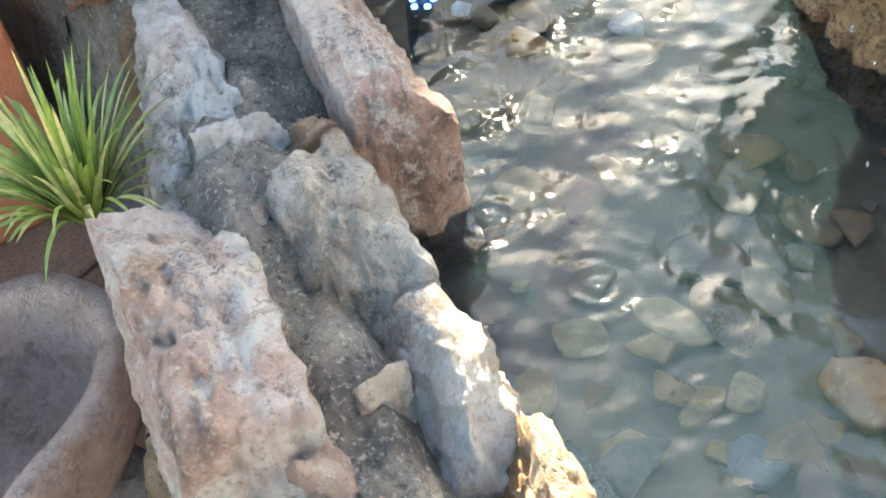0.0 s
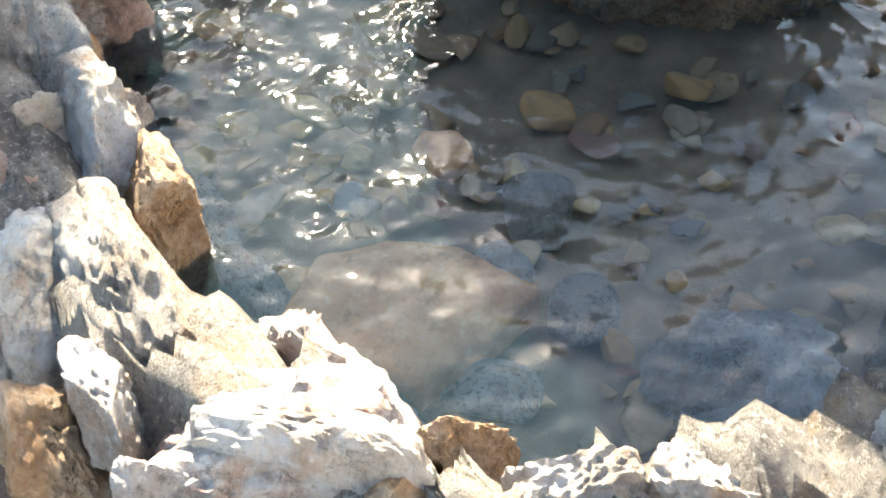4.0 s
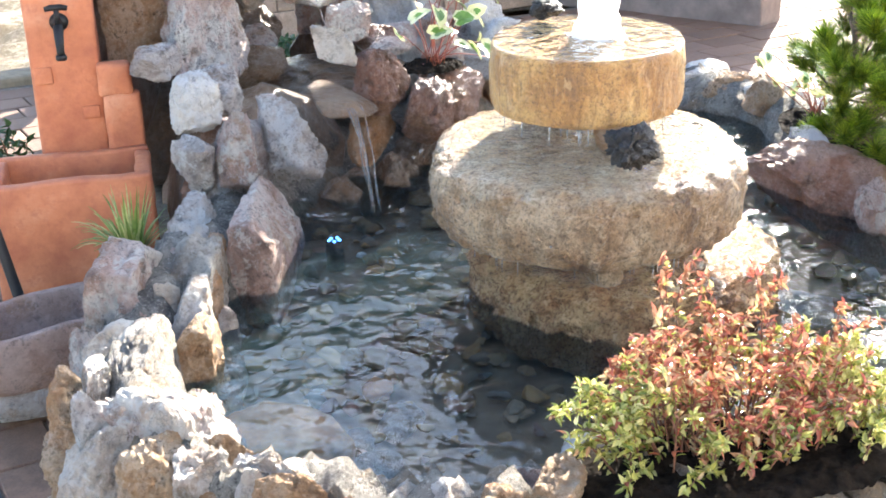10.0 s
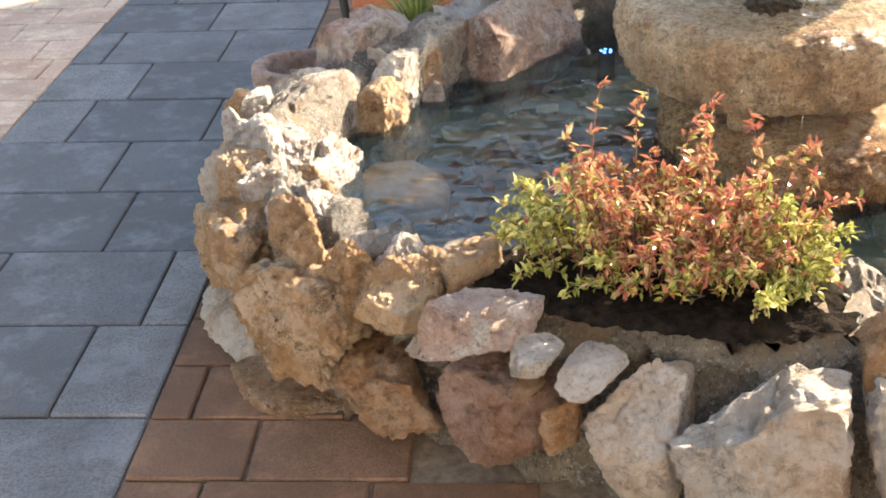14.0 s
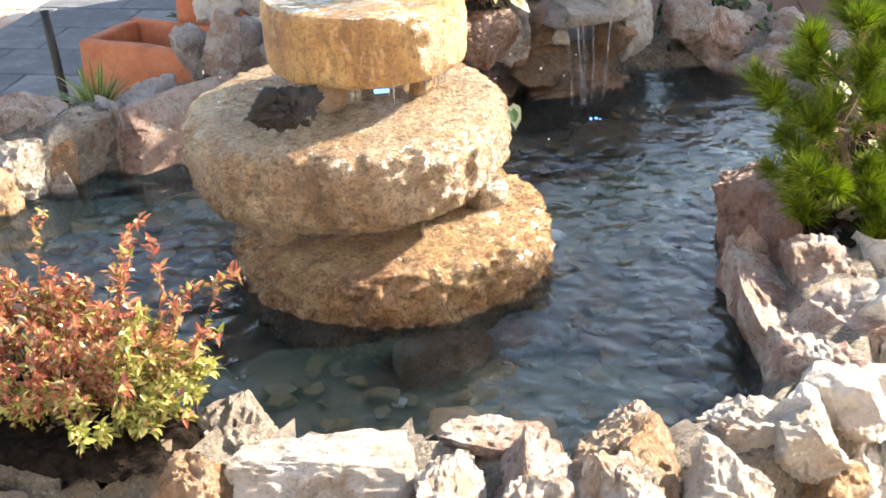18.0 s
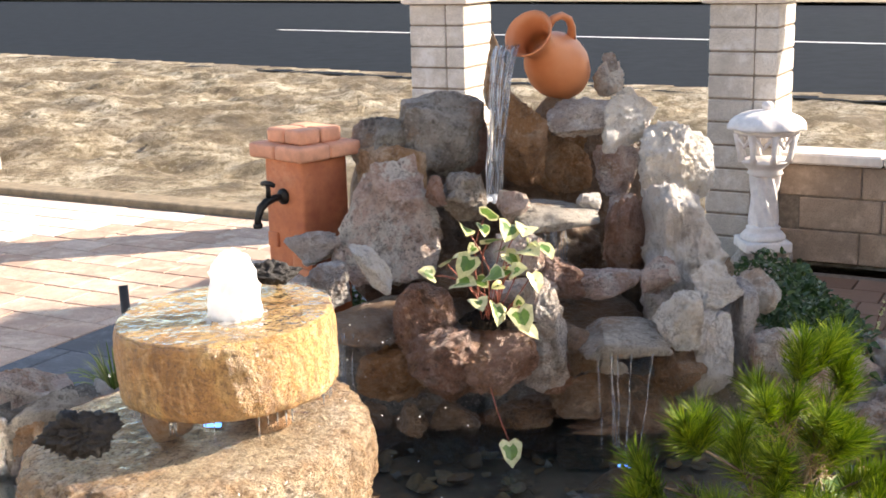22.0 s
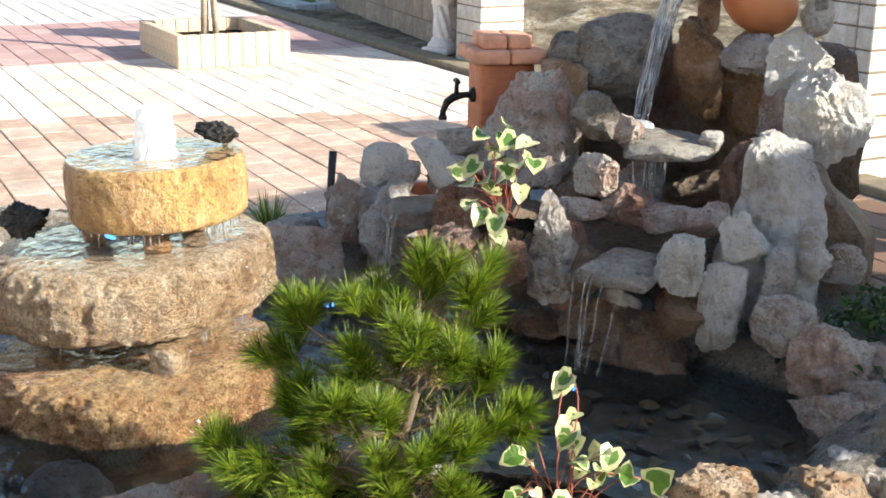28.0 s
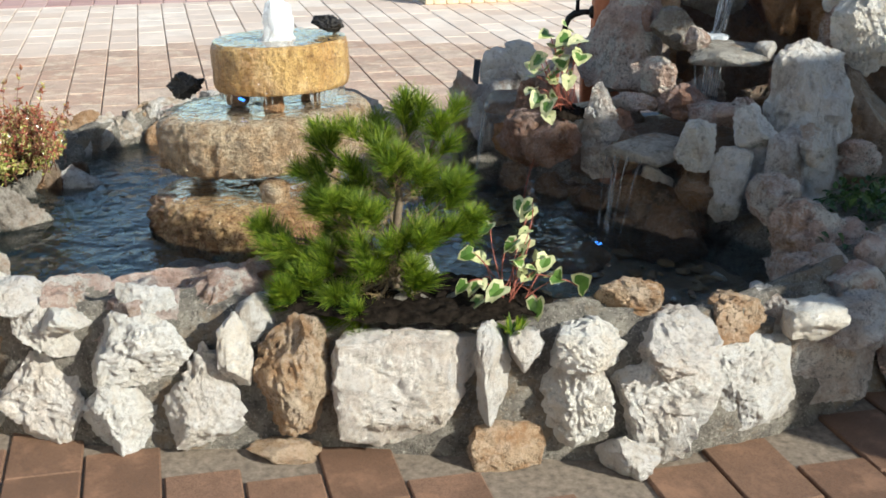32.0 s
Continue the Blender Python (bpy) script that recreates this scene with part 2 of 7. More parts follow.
def paver_mat(name, a, b, c, grain=150.0, rough=0.8):
    m = Mat(name)
    w = m.world()
    col = m.ramp(m.rand(), (0.0, a), (0.5, b), (1.0, c))
    col = m.mix(m.ramp(m.noise(3.0, 5, 0.7, w), (0.35, (0.65,)), (0.6, (0.0,))), col, tuple(v * 0.5 for v in b))
    col = m.mix(m.ramp(m.noise(grain, 3, 0.8, w), (0.38, (0.8,)), (0.55, (0.0,))), col, tuple(v * 0.5 for v in b))
    col = m.mix(m.ramp(m.noise(7.0, 6, 0.72, w), (0.50, (0.0,)), (0.66, (0.5,))), col, tuple(min(0.8, v * 1.6) for v in b))
    col = m.mix(m.ramp(m.noise(16.0, 6, 0.75, w), (0.36, (0.5,)), (0.47, (0.0,))), col, tuple(v * 0.55 for v in b))
    m.bump(m.noise(grain, 3, 0.8, w), 0.5, 0.006)
    return m.done(col, rough)


M_PAVGREY = paver_mat("grey_paver", (0.085, 0.095, 0.11), (0.135, 0.147, 0.165), (0.22, 0.23, 0.24))
M_PAVBROWN = paver_mat("brown_paver", (0.165, 0.085, 0.05), (0.21, 0.115, 0.07), (0.265, 0.15, 0.10), 190)
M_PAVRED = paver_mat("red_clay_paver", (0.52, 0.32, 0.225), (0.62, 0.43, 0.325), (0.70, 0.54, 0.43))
M_PAVPINK = paver_mat("pink_paver", (0.40, 0.235, 0.21), (0.48, 0.30, 0.27), (0.55, 0.37, 0.33))
M_BLOCK = paver_mat("cream_concrete_block", (0.62, 0.57, 0.50), (0.68, 0.62, 0.55), (0.72, 0.67, 0.60), 220, 0.85)
M_LOWBLOCK = paver_mat("brown_concrete_block", (0.36, 0.26, 0.19), (0.42, 0.31, 0.23), (0.46, 0.35, 0.27), 200, 0.85)


def plain(name, col, rough, vary=0.25, scale=20.0, bumpy=0.2, metal=0.0):
    m = Mat(name)
    c = m.ramp(m.noise(scale, 5, 0.65), (0.35, tuple(v * (1 - vary) for v in col)), (0.65, tuple(min(1, v * (1 + vary)) for v in col)))
    m.bump(m.noise(scale * 3, 5, 0.7), bumpy, 0.006)
    return m.done(c, rough, Metallic=metal, Specular_IOR_Level=0.5 if rough < 0.95 else 0.05)


M_GROUT = plain("sandy_joint", (0.21, 0.17, 0.135), 0.95, 0.3, 40)
M_CAST = plain("white_cast_stone", (0.72, 0.68, 0.66), 0.85, 0.12, 25)
M_CAP = plain("pillar_cap_stone", (0.68, 0.62, 0.57), 0.85, 0.12, 18)
M_IRON = plain("black_iron", (0.02, 0.02, 0.02), 0.5, 0.4, 30, 0.3, 0.6)
M_RUBBER = plain("black_plastic", (0.015, 0.015, 0.016), 0.55)
M_LAVA = plain("black_lava_rock", (0.018, 0.015, 0.013), 0.6, 0.6, 30, 1.0)
M_SOIL = plain("dark_soil", (0.016, 0.012, 0.009), 0.95, 0.6, 40, 1.0)
# near-black base: the shade over the road is put into this colour
M_ASPHALTSHADE = plain("asphalt", (0.016, 0.020, 0.026), 1.0, 0.15, 3)
M_PAINT = plain("road_paint", (0.7, 0.7, 0.7), 0.7, 0.1)
M_KERB = plain("concrete_kerb", (0.22, 0.17, 0.11), 0.9, 0.25, 12)
M_WALK = plain("far_pavement", (0.42, 0.43, 0.44), 0.9, 0.15, 5)
M_REFLECTOR = plain("pale_reflector", (0.84, 0.78, 0.70), 0.9, 0.08, 4)
M_TWIG = plain("brown_twig", (0.16, 0.07, 0.04), 0.8)
M_REDSTEM = plain("red_ivy_stem", (0.30, 0.09, 0.06), 0.6)
M_BARK = plain("grey_bark", (0.16, 0.12, 0.08), 0.9, 0.4, 40, 0.8)
M_WOOD = plain("pale_stake_wood", (0.50, 0.42, 0.33), 0.8, 0.2, 15)


def sand_mat():
    m = Mat("dry_verge_sand")
    w = m.world()
    col = m.ramp(m.noise(1.6, 7, 0.7, w), (0.38, (0.15, 0.11, 0.07)), (0.48, (0.40, 0.32, 0.21)), (0.60, (0.70, 0.61, 0.47)))
    col = m.mix(m.ramp(m.noise(9, 6, 0.7, w), (0.42, (0.85,)), (0.50, (0.0,))), col, (0.17, 0.13, 0.07))
    col = m.mix(m.ramp(m.noise(34, 6, 0.78, w), (0.40, (0.6,)), (0.50, (0.0,))), col, (0.15, 0.12, 0.07))
    col = m.mix(m.ramp(m.noise(22, 5, 0.75, w), (0.56, (0.0,)), (0.66, (0.5,))), col, (0.70, 0.62, 0.48))
    col = m.mix(m.ramp(m.noise(0.55, 5, 0.65, w), (0.42, (0.75,)), (0.54, (0.0,))), col, (0.16, 0.12, 0.075))
    m.bump(m.noise(7, 10, 0.8, w), 1.0, 0.14)
    return m.done(col, 0.95)


M_SAND = sand_mat()


def water_mat(name, tint, murk, bumpy, scale, rings=(), cloud=(0.20, 0.25, 0.26), ior=1.42):
    """Clear water over its bed, slightly murky, with soft waves and, where drops fall, rings."""
    m = Mat(name)
    w = m.world()
    m.t.nodes.remove(m.b)
    out = m.t.nodes["Material Output"]
    clear = m.node("BsdfTransparent", Color=(*tint, 1))
    body = m.node("BsdfDiffuse", Color=(*cloud, 1))
    inside = m.t.nodes.new("ShaderNodeMixShader")
    inside.inputs[0].default_value = murk
    m.link(clear.outputs[0], inside.inputs[1])
    m.link(body.outputs[0], inside.inputs[2])
    gloss = m.node("BsdfGlossy", Roughness=0.035)
    mixer = m.t.nodes.new("ShaderNodeMixShader")
    fres = m.node("Fresnel", IOR=ior)
    h = m.calc("ADD", m.noise(scale, 2, 0.5, w), m.calc("MULTIPLY", m.noise(scale * 2.7, 2, 0.5, w), 0.22))
    for x, y, size in rings:
        dist = m.t.nodes.new("ShaderNodeVectorMath")
        dist.operation = "DISTANCE"
        m.link(w, dist.inputs[0])
        dist.inputs[1].default_value = (x, y, WATER)
        d = dist.outputs["Value"]
        fade = m.calc("MAXIMUM", m.calc("SUBTRACT", 1.0, m.calc("DIVIDE", d, size)), 0.0)
        wave = m.calc("MULTIPLY", m.calc("SINE", m.calc("MULTIPLY", d, 300.0)), m.calc("MULTIPLY", m.calc("MULTIPLY", fade, fade), 0.05))
        h = m.calc("ADD", h, wave)
    bump = m.node("Bump", Strength=bumpy, Distance=0.05)
    m.link(h, bump.inputs["Height"])
    m.link(bump.outputs[0], gloss.inputs["Normal"])
    m.link(bump.outputs[0], fres.inputs["Normal"])
    m.link(fres.outputs[0], mixer.inputs[0])
    m.link(inside.outputs[0], mixer.inputs[1])
    m.link(gloss.outputs[0], mixer.inputs[2])
    m.link(mixer.outputs[0], out.inputs["Surface"])
    return m.m


WATER = 0.265
RINGS = ((-0.62, 0.42, 0.12), (-0.86, 0.24, 0.08), (-0.48, 0.20, 0.12), (-0.77, 0.10, 0.07), (-0.72, 0.30, 0.09), (-0.55, 0.55, 0.10), (-0.66, 0.16, 0.06), (-0.44, 0.38, 0.07), (0.30, -0.52, 0.10))
M_WATER = water_mat("pond_water", (0.95, 0.94, 0.90), 0.032, 0.40, 10.0, RINGS, (0.15, 0.31, 0.34), 1.42)
M_FALL = water_mat("falling_water", (0.96, 0.98, 0.99), 0.30, 1.0, 45.0, (), (0.85, 0.88, 0.9))
M_STREAM = water_mat("pouring_water", (0.98, 0.98, 0.99), 0.06, 0.7, 60.0, (), (0.9, 0.92, 0.95), 1.25)
M_FILM = water_mat("running_water", (0.97, 0.96, 0.93), 0.03, 0.2, 34.0, (), (0.7, 0.68, 0.6), 1.02)


def foam_glint_mat():
    m = Mat("white_foam_glint")
    m.bump(m.noise(70, 5, 0.7), 0.6, 0.015)
    m.done((0.95, 0.96, 0.97), 0.3)
    glow = m.node("BsdfTranslucent", Color=(0.95, 0.97, 1.0, 1))
    mixer = m.t.nodes.new("ShaderNodeMixShader")
    mixer.inputs[0].default_value = 0.5
    m.link(m.b.outputs[0], mixer.inputs[1])
    m.link(glow.outputs[0], mixer.inputs[2])
    m.link(mixer.outputs[0], m.t.nodes["Material Output"].inputs["Surface"])
    return m.m


M_FOAMGLINT = foam_glint_mat()


# ---- builders ----
def mesh_of(bm, name):
    me = bpy.data.meshes.new(name)
    bm.to_mesh(me)
    bm.free()
    return me


def part(name, bm, material, parent=None, label="", smooth=True):
    """Links a bmesh as one mesh object, under a thing or a part if one is given."""
    me = bm if isinstance(bm, bpy.types.Mesh) else mesh_of(bm, name)
    if smooth:
        me.shade_smooth()
    if material and not me.materials:
        me.materials.append(material)
    ob = new(name, me)
    if parent:
        ob.parent = parent
    if label:
        ob["label"] = label
    return ob


def base(name, x, y, z, rz=0.0, **tags):
    ob = new(name)
    ob.matrix_world = pose(x, y, z, 0, 0, rz)
    ob.empty_display_size = 0.05
    return tagged(ob, **tags)


def box_bm(sx, sy, sz, bevel=0.0, at=(0, 0, 0), segments=2):
    bm = bmesh.new()
    bmesh.ops.create_cube(bm, size=1.0, matrix=Matrix.Translation(at) @ Matrix.Diagonal((sx, sy, sz, 1)))
    if bevel:
        bmesh.ops.bevel(bm, geom=bm.edges[:], offset=bevel, segments=segments, affect="EDGES", profile=0.5)
    return bm


def lathe_bm(profile, segments=32, wobble=0.0, seed=0):
    """A turned solid: profile of (radius, height) from bottom to top."""
    bm = bmesh.new()
    rings = []
    for r, z in profile:
        ring = []
        for k in range(segments):
            a = 2 * math.pi * k / segments
            q = r * (1 + wobble * noise.noise((math.cos(a) * 1.5 + seed, math.sin(a) * 1.5, z * 3)))
            ring.append(bm.verts.new((q * math.cos(a), q * math.sin(a), z)))
        rings.append(ring)
    for lo, hi in zip(rings, rings[1:]):
        for k in range(segments):
            bm.faces.new((lo[k], lo[(k + 1) % segments], hi[(k + 1) % segments], hi[k]))
    bm.faces.new(rings[0][::-1])
    bm.faces.new(rings[-1])
    return bm


def tube_bm(points, radius, segments=8, bm=None):
    """A round bar along points; radius is a number or one per point."""
    bm = bm or bmesh.new()
    pts = [Vector(p) for p in points]
    radii = radius if isinstance(radius, (list, tuple)) else [radius] * len(pts)
    rings, side = [], None
    for i, p in enumerate(pts):
        way = (pts[min(i + 1, len(pts) - 1)] - pts[max(i - 1, 0)]).normalized()
        if side is None:
            side = way.orthogonal().normalized()
        side = (side - way * side.dot(way)).normalized()
        up = way.cross(side)
        rings.append([bm.verts.new(p + radii[i] * (side * math.cos(2 * math.pi * k / segments) + up * math.sin(2 * math.pi * k / segments))) for k in range(segments)])
    for lo, hi in zip(rings, rings[1:]):
        for k in range(segments):
            bm.faces.new((lo[k], lo[(k + 1) % segments], hi[(k + 1) % segments], hi[k]))
    bm.faces.new(rings[0][::-1])
    bm.faces.new(rings[-1])
    return bm


def rock_bm(sx, sy, sz, seed, level=4, cuts=9, rough=0.10, pits=0.0, boxy=0.35, taper=0.0, shear=0.0):
    """A broken stone of about those full sizes: a rounded block cut by planes, then roughened and pitted."""
    rng = random.Random(seed)
    bm = bmesh.new()
    bmesh.ops.create_icosphere(bm, subdivisions=level, radius=1.0)
    planes = []
    for _ in range(cuts + 2):
        n = Vector((rng.gauss(0, 1), rng.gauss(0, 1), rng.gauss(0, 1))).normalized()
        planes.append((n, rng.uniform(0.52, 0.86)))
    off = Vector((rng.uniform(-50, 50), rng.uniform(-50, 50), rng.uniform(-50, 50)))
    half = Vector((sx, sy, sz)) * 0.64
    k = (sx * sy * sz) ** (1 / 3)
    ka = min(k, 1.25 * min(sx, sy, sz))
    for v in bm.verts:
        p = v.co.copy()
        p = p.lerp(p / max(abs(p.x), abs(p.y), abs(p.z)), boxy) * (1 - 0.12 * boxy)
        wild = noise.fractal(p * 1.7 + off, 1.0, 2.0, 3) * 0.10
        for n, d in planes:
            over = p.dot(n) - d - wild * 0.5
            if over > 0:
                p -= n * over * 0.96
        q = Vector((p.x * half.x, p.y * half.y, p.z * half.z))
        if taper:
            k2 = 1 - taper * (p.z + 0.6)
            q.x, q.y = q.x * k2, q.y * k2
        q.x += shear * q.z
        s = q / max(k, 0.05)
        out = v.co.normalized()
        ridge = 1 - abs(noise.noise(s * 3.1 + off)) * 2
        amp = noise.fractal(s * 1.7 + off, 1.0, 2.1, 5) * rough * 0.30 + ridge * rough * 0.16
        amp -= abs(noise.noise(s * 5.5 + off)) * rough * 0.42
        amp -= abs(noise.noise(s * 11 - off)) * rough * 0.30
        amp += noise.noise(s * 17 + off) * rough * 0.22 + noise.noise(s * 33 + off) * rough * 0.14
        near = noise.voronoi(s * 2.6 + off)[0]
        amp -= max(0.0, 0.12 - (near[1] - near[0])) * rough * 2.2
        amp += (0.5 - near[0]) * rough * 0.15
        # broken faces: each fracture cell leans its own way
        cell = noise.voronoi(s * 2.1 - off)[1][0]
        amp += (noise.cell_vector(cell * 7.3) - Vector((0.5, 0.5, 0.5))).dot(s * 2.1 - off - cell) * rough * 0.20
        if pits:
            c = noise.noise(s * 7.5 - off)
            if c > 0.22:
                amp -= min(c - 0.22, 0.14) * pits * 0.4
        v.co = q + out * amp * ka
    # keep to the sizes asked for
    for i, want in enumerate((sx, sy, sz)):
        lo, hi = min(v.co[i] for v in bm.verts), max(v.co[i] for v in bm.verts)
        for v in bm.verts:
            v.co[i] = (v.co[i] - (lo + hi) / 2) * want / (hi - lo)
    return bm


ROCKS = {"lime": M_LIME, "white": M_WHITESTONE, "tan": M_TAN, "grey": M_GREY, "pink": M_PINK, "wet": M_WETROCK, "rust": M_RUST, "dark": M_DARK, "umber": M_UMBER}


def rock(name, x, y, z, sx, sy, sz, rz=0, lean=0, seed=1, mat="lime", label="", group="", pits=0.0, cuts=9, boxy=0.35, level=4, tip=0, category="rock", taper=0.0, shear=0.0):
    """A loose stone standing with its middle at x, y, z, turned by rz, leaned sideways by lean and tipped back by tip degrees."""
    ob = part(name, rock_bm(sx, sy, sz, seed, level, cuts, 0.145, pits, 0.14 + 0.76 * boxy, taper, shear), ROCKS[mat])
    ob.data.set_sharp_from_angle(angle=radians(32))
    ob.matrix_world = pose(x, y, z, 0, 0, rz) @ pose(0, 0, 0, tip, lean, 0)
    return tagged(ob, label=label, category=category, group=group)


# ---- ground and street ----
# The street runs along U; N points away from the house, over the verge to the road.
U, N = Vector((0.88, -0.475, 0)).normalized(), Vector((0.475, 0.88, 0)).normalized()


def strip(name, n0, n1, u0, u1, z, material, label, category, cuts=1, relief=0.0, seed=0):
    """A flat band of the ground between two lines that run along the street."""
    bm = bmesh.new()
    bmesh.ops.create_grid(bm, x_segments=cuts, y_segments=max(1, cuts // 3), size=0.5)
    for v in bm.verts:
        uu, nn = u0 + (v.co.x + 0.5) * (u1 - u0), n0 + (v.co.y + 0.5) * (n1 - n0)
        p = U * uu + N * nn
        h = relief * (noise.fractal((p.x * 1.7, p.y * 1.7, seed), 1.0, 2.0, 5)) if relief else 0.0
        v.co = Vector((p.x, p.y, z + h))
    ob = part(name, bm, material)
    return tagged(ob, label=label, category=category, kind="structure")


ground = part("ground", box_bm(6000, 6000, 0.1, 0, (0, 0, -0.20)), M_SAND, smooth=False)
tagged(ground, "sandy earth reaching to the horizon", "ground", kind="structure")
strip("road", 10.45, 29.0, -120, 120, 0.035, M_ASPHALTSHADE, "asphalt road coloured near black for shade", "road")
strip("road_line", 17.4, 17.56, -17.3, 120, 0.041, M_PAINT, "thin white painted road line", "road")
# takes the dark kerb colour, so shade is painted over the far strip
strip("far_pavement", 29.0, 36.0, -120, 120, 0.12, M_KERB, "pavement beyond the road, darkened for shade", "pavement")

# The paving, the pillars and the low wall are laid along V; W points to the street.
V, W = Vector((0.945, -0.327, 0)).normalized(), Vector((0.327, 0.945, 0)).normalized()
PAVE = math.degrees(math.atan2(V.y, V.x))


def vw(v, w, z=0.0):
    return V * v + W * w + Vector((0, 0, z))


def vw_box(name, v0, v1, w0, w1, z0, z1, material, bevel=0.0):
    """A block laid along the paving, between those lines and heights."""
    ob = part(name, box_bm(v1 - v0, w1 - w0, z1 - z0, bevel), material, smooth=False)
    c = vw((v0 + v1) / 2, (w0 + w1) / 2, (z0 + z1) / 2)
    ob.matrix_world = pose(c.x, c.y, c.z, 0, 0, PAVE)
    return ob


def verge_bm():
    bm = bmesh.new()
    bmesh.ops.create_grid(bm, x_segments=420, y_segments=150, size=0.5)
    for v in bm.verts:
        s, t = v.co.x + 0.5, v.co.y + 0.5
        p = vw(-26 + 44 * s, 4.30 + 14 * t)
        h = 0.10 * noise.fractal((p.x * 1.1, p.y * 1.6, 3), 0.9, 2.1, 4) + 0.07 * max(0, 0.35 - abs(noise.noise((p.x * 2.3, p.y * 3.4, 8)))) * 2 + 0.035 * noise.noise((p.x * 6, p.y * 8, 5))
        far = max(0.0, min(1.0, (10.9 - p.dot(N)) / 1.2))
        h = h * min(1, t * 12) * far - 0.02 + 0.07 * (1 - far)
        h = h if p.dot(N) < 10.9 else -0.1
        v.co = Vector((p.x, p.y, h))
    return bm


tagged(part("verge", verge_bm(), M_SAND), "rough dry sandy verge beside the road", "ground", kind="structure")
terrace = vw_box("pavement", -16, 7, -8, 4.12, -0.16, -0.012, M_GROUT)
tagged(terrace, "sandy bedding in the joints of the paving", "pavement", kind="structure")
kerb = vw_box("kerb", -16, -0.3, 4.12, 4.34, -0.16, 0.035, M_KERB, 0.02)
tagged(kerb, "weathered concrete kerb along the verge", "kerb", kind="structure")

# ---- the pond: bed, wall and water ----
def smooth_ring(points, steps=16):
    """A closed soft line through points."""
    out, n = [], len(points)
    for i in range(n):
        p0, p1, p2, p3 = (Vector((*points[(i + k) % n], 0)) for k in (-1, 0, 1, 2))
        for s in range(steps):
            t = s / steps
            out.append(0.5 * (2 * p1 + (p2 - p0) * t + (2 * p0 - 5 * p1 + 4 * p2 - p3) * t * t + (3 * p1 - p0 - 3 * p2 + p3) * t**3))
    return out


OUTER = smooth_ring([(-1.36, 0.20), (-1.33, -0.15), (-1.20, -0.42), (-0.92, -0.80), (-0.50, -1.16), (0.0, -1.27), (0.50, -1.22), (0.92, -0.88), (1.22, -0.50), (1.55, -0.08), (1.76, 0.35), (1.80, 0.90), (1.62, 1.45), (1.35, 2.10), (0.75, 2.45), (0.15, 2.15), (-0.20, 1.62), (-0.42, 1.20), (-0.72, 0.92), (-1.12, 0.58)])
INNER = smooth_ring([(-1.09, 0.12), (-1.17, -0.08), (-1.07, -0.28), (-0.78, -0.50), (-0.36, -0.76), (0.0, -0.90), (0.38, -0.97), (0.58, -0.78), (0.74, -0.36), (1.0, 0.02), (1.43, 0.34), (1.46, 0.72), (1.34, 1.02), (1.08, 1.05), (0.75, 1.05), (0.30, 1.05), (-0.08, 0.95), (-0.26, 0.80), (-0.46, 0.66), (-0.86, 0.46)])


def wall_ring():
    """The mortared wall round the pond: outer face, uneven top, inner face."""
    bm = bmesh.new()
    rows, n = [], len(OUTER)

    def finer(*steps):
        return [(a[0] + (b[0] - a[0]) * k / 3, a[1] + (b[1] - a[1]) * k / 3) for a, b in zip(steps, steps[1:]) for k in range(3)] + [steps[-1]]

    for o, i in zip(OUTER, INNER):
        ring = []
        for f, z in finer((0.24, -0.02), (0.24, 0.14), (0.27, 0.25), (0.31, 0.315), (0.42, 0.36), (0.58, 0.365), (0.74, 0.345), (0.86, 0.30), (0.92, 0.22), (0.96, 0.0)):
            p = o.lerp(i, f)
            k = noise.fractal((p.x * 13, p.y * 13, z * 13), 0.7, 2.1, 7) * 0.040
            z += 0.040 * max(0.0, min(1.0, (-0.5 - p.x) / 0.2)) * max(0.0, min(1.0, (p.y + 0.05) / 0.2)) if z > 0.31 else 0.0
            ring.append(bm.verts.new((p.x + k, p.y + k, z + (k if z > 0 else 0))))
        rows.append(ring)
    for a in range(n):
        lo, hi = rows[a], rows[(a + 1) % n]
        for k in range(len(lo) - 1):
            bm.faces.new((lo[k], hi[k], hi[k + 1], lo[k + 1]))
    return bm


pond_wall = tagged(part("pond_wall", wall_ring(), M_MORTAR), "grey mortar wall round the pond that holds the stones", "pond wall", kind="structure")


def disc_bm(ring, z, grow=1.0):
    bm = bmesh.new()
    c = sum(ring, Vector()) / len(ring)
    hub = bm.verts.new((c.x, c.y, z))
    vs = [bm.verts.new((c.x + (p.x - c.x) * grow, c.y + (p.y - c.y) * grow, z)) for p in ring]
    for a, b in zip(vs, vs[1:] + vs[:1]):
        bm.faces.new((hub, a, b))
    return bm


def bed_mat():
    m = Mat("pond_bed_silt")
    w = m.world()
    col = m.ramp(m.noise(9, 5, 0.6, w), (0.35, (0.13, 0.09, 0.06)), (0.6, (0.25, 0.175, 0.115)))
    m.bump(m.noise(30, 5, 0.7, w), 0.5, 0.02)
    return m.done(col, 0.9)


tagged(part("pond_bed", disc_bm(INNER, 0.15, 1.12), bed_mat(), smooth=False), "dark silty bed of the pond", "pond bed", kind="structure")
tagged(part("pond_water", disc_bm(INNER, WATER, 1.08), M_WATER), "clear rippled water filling the pond", "water", kind="structure")


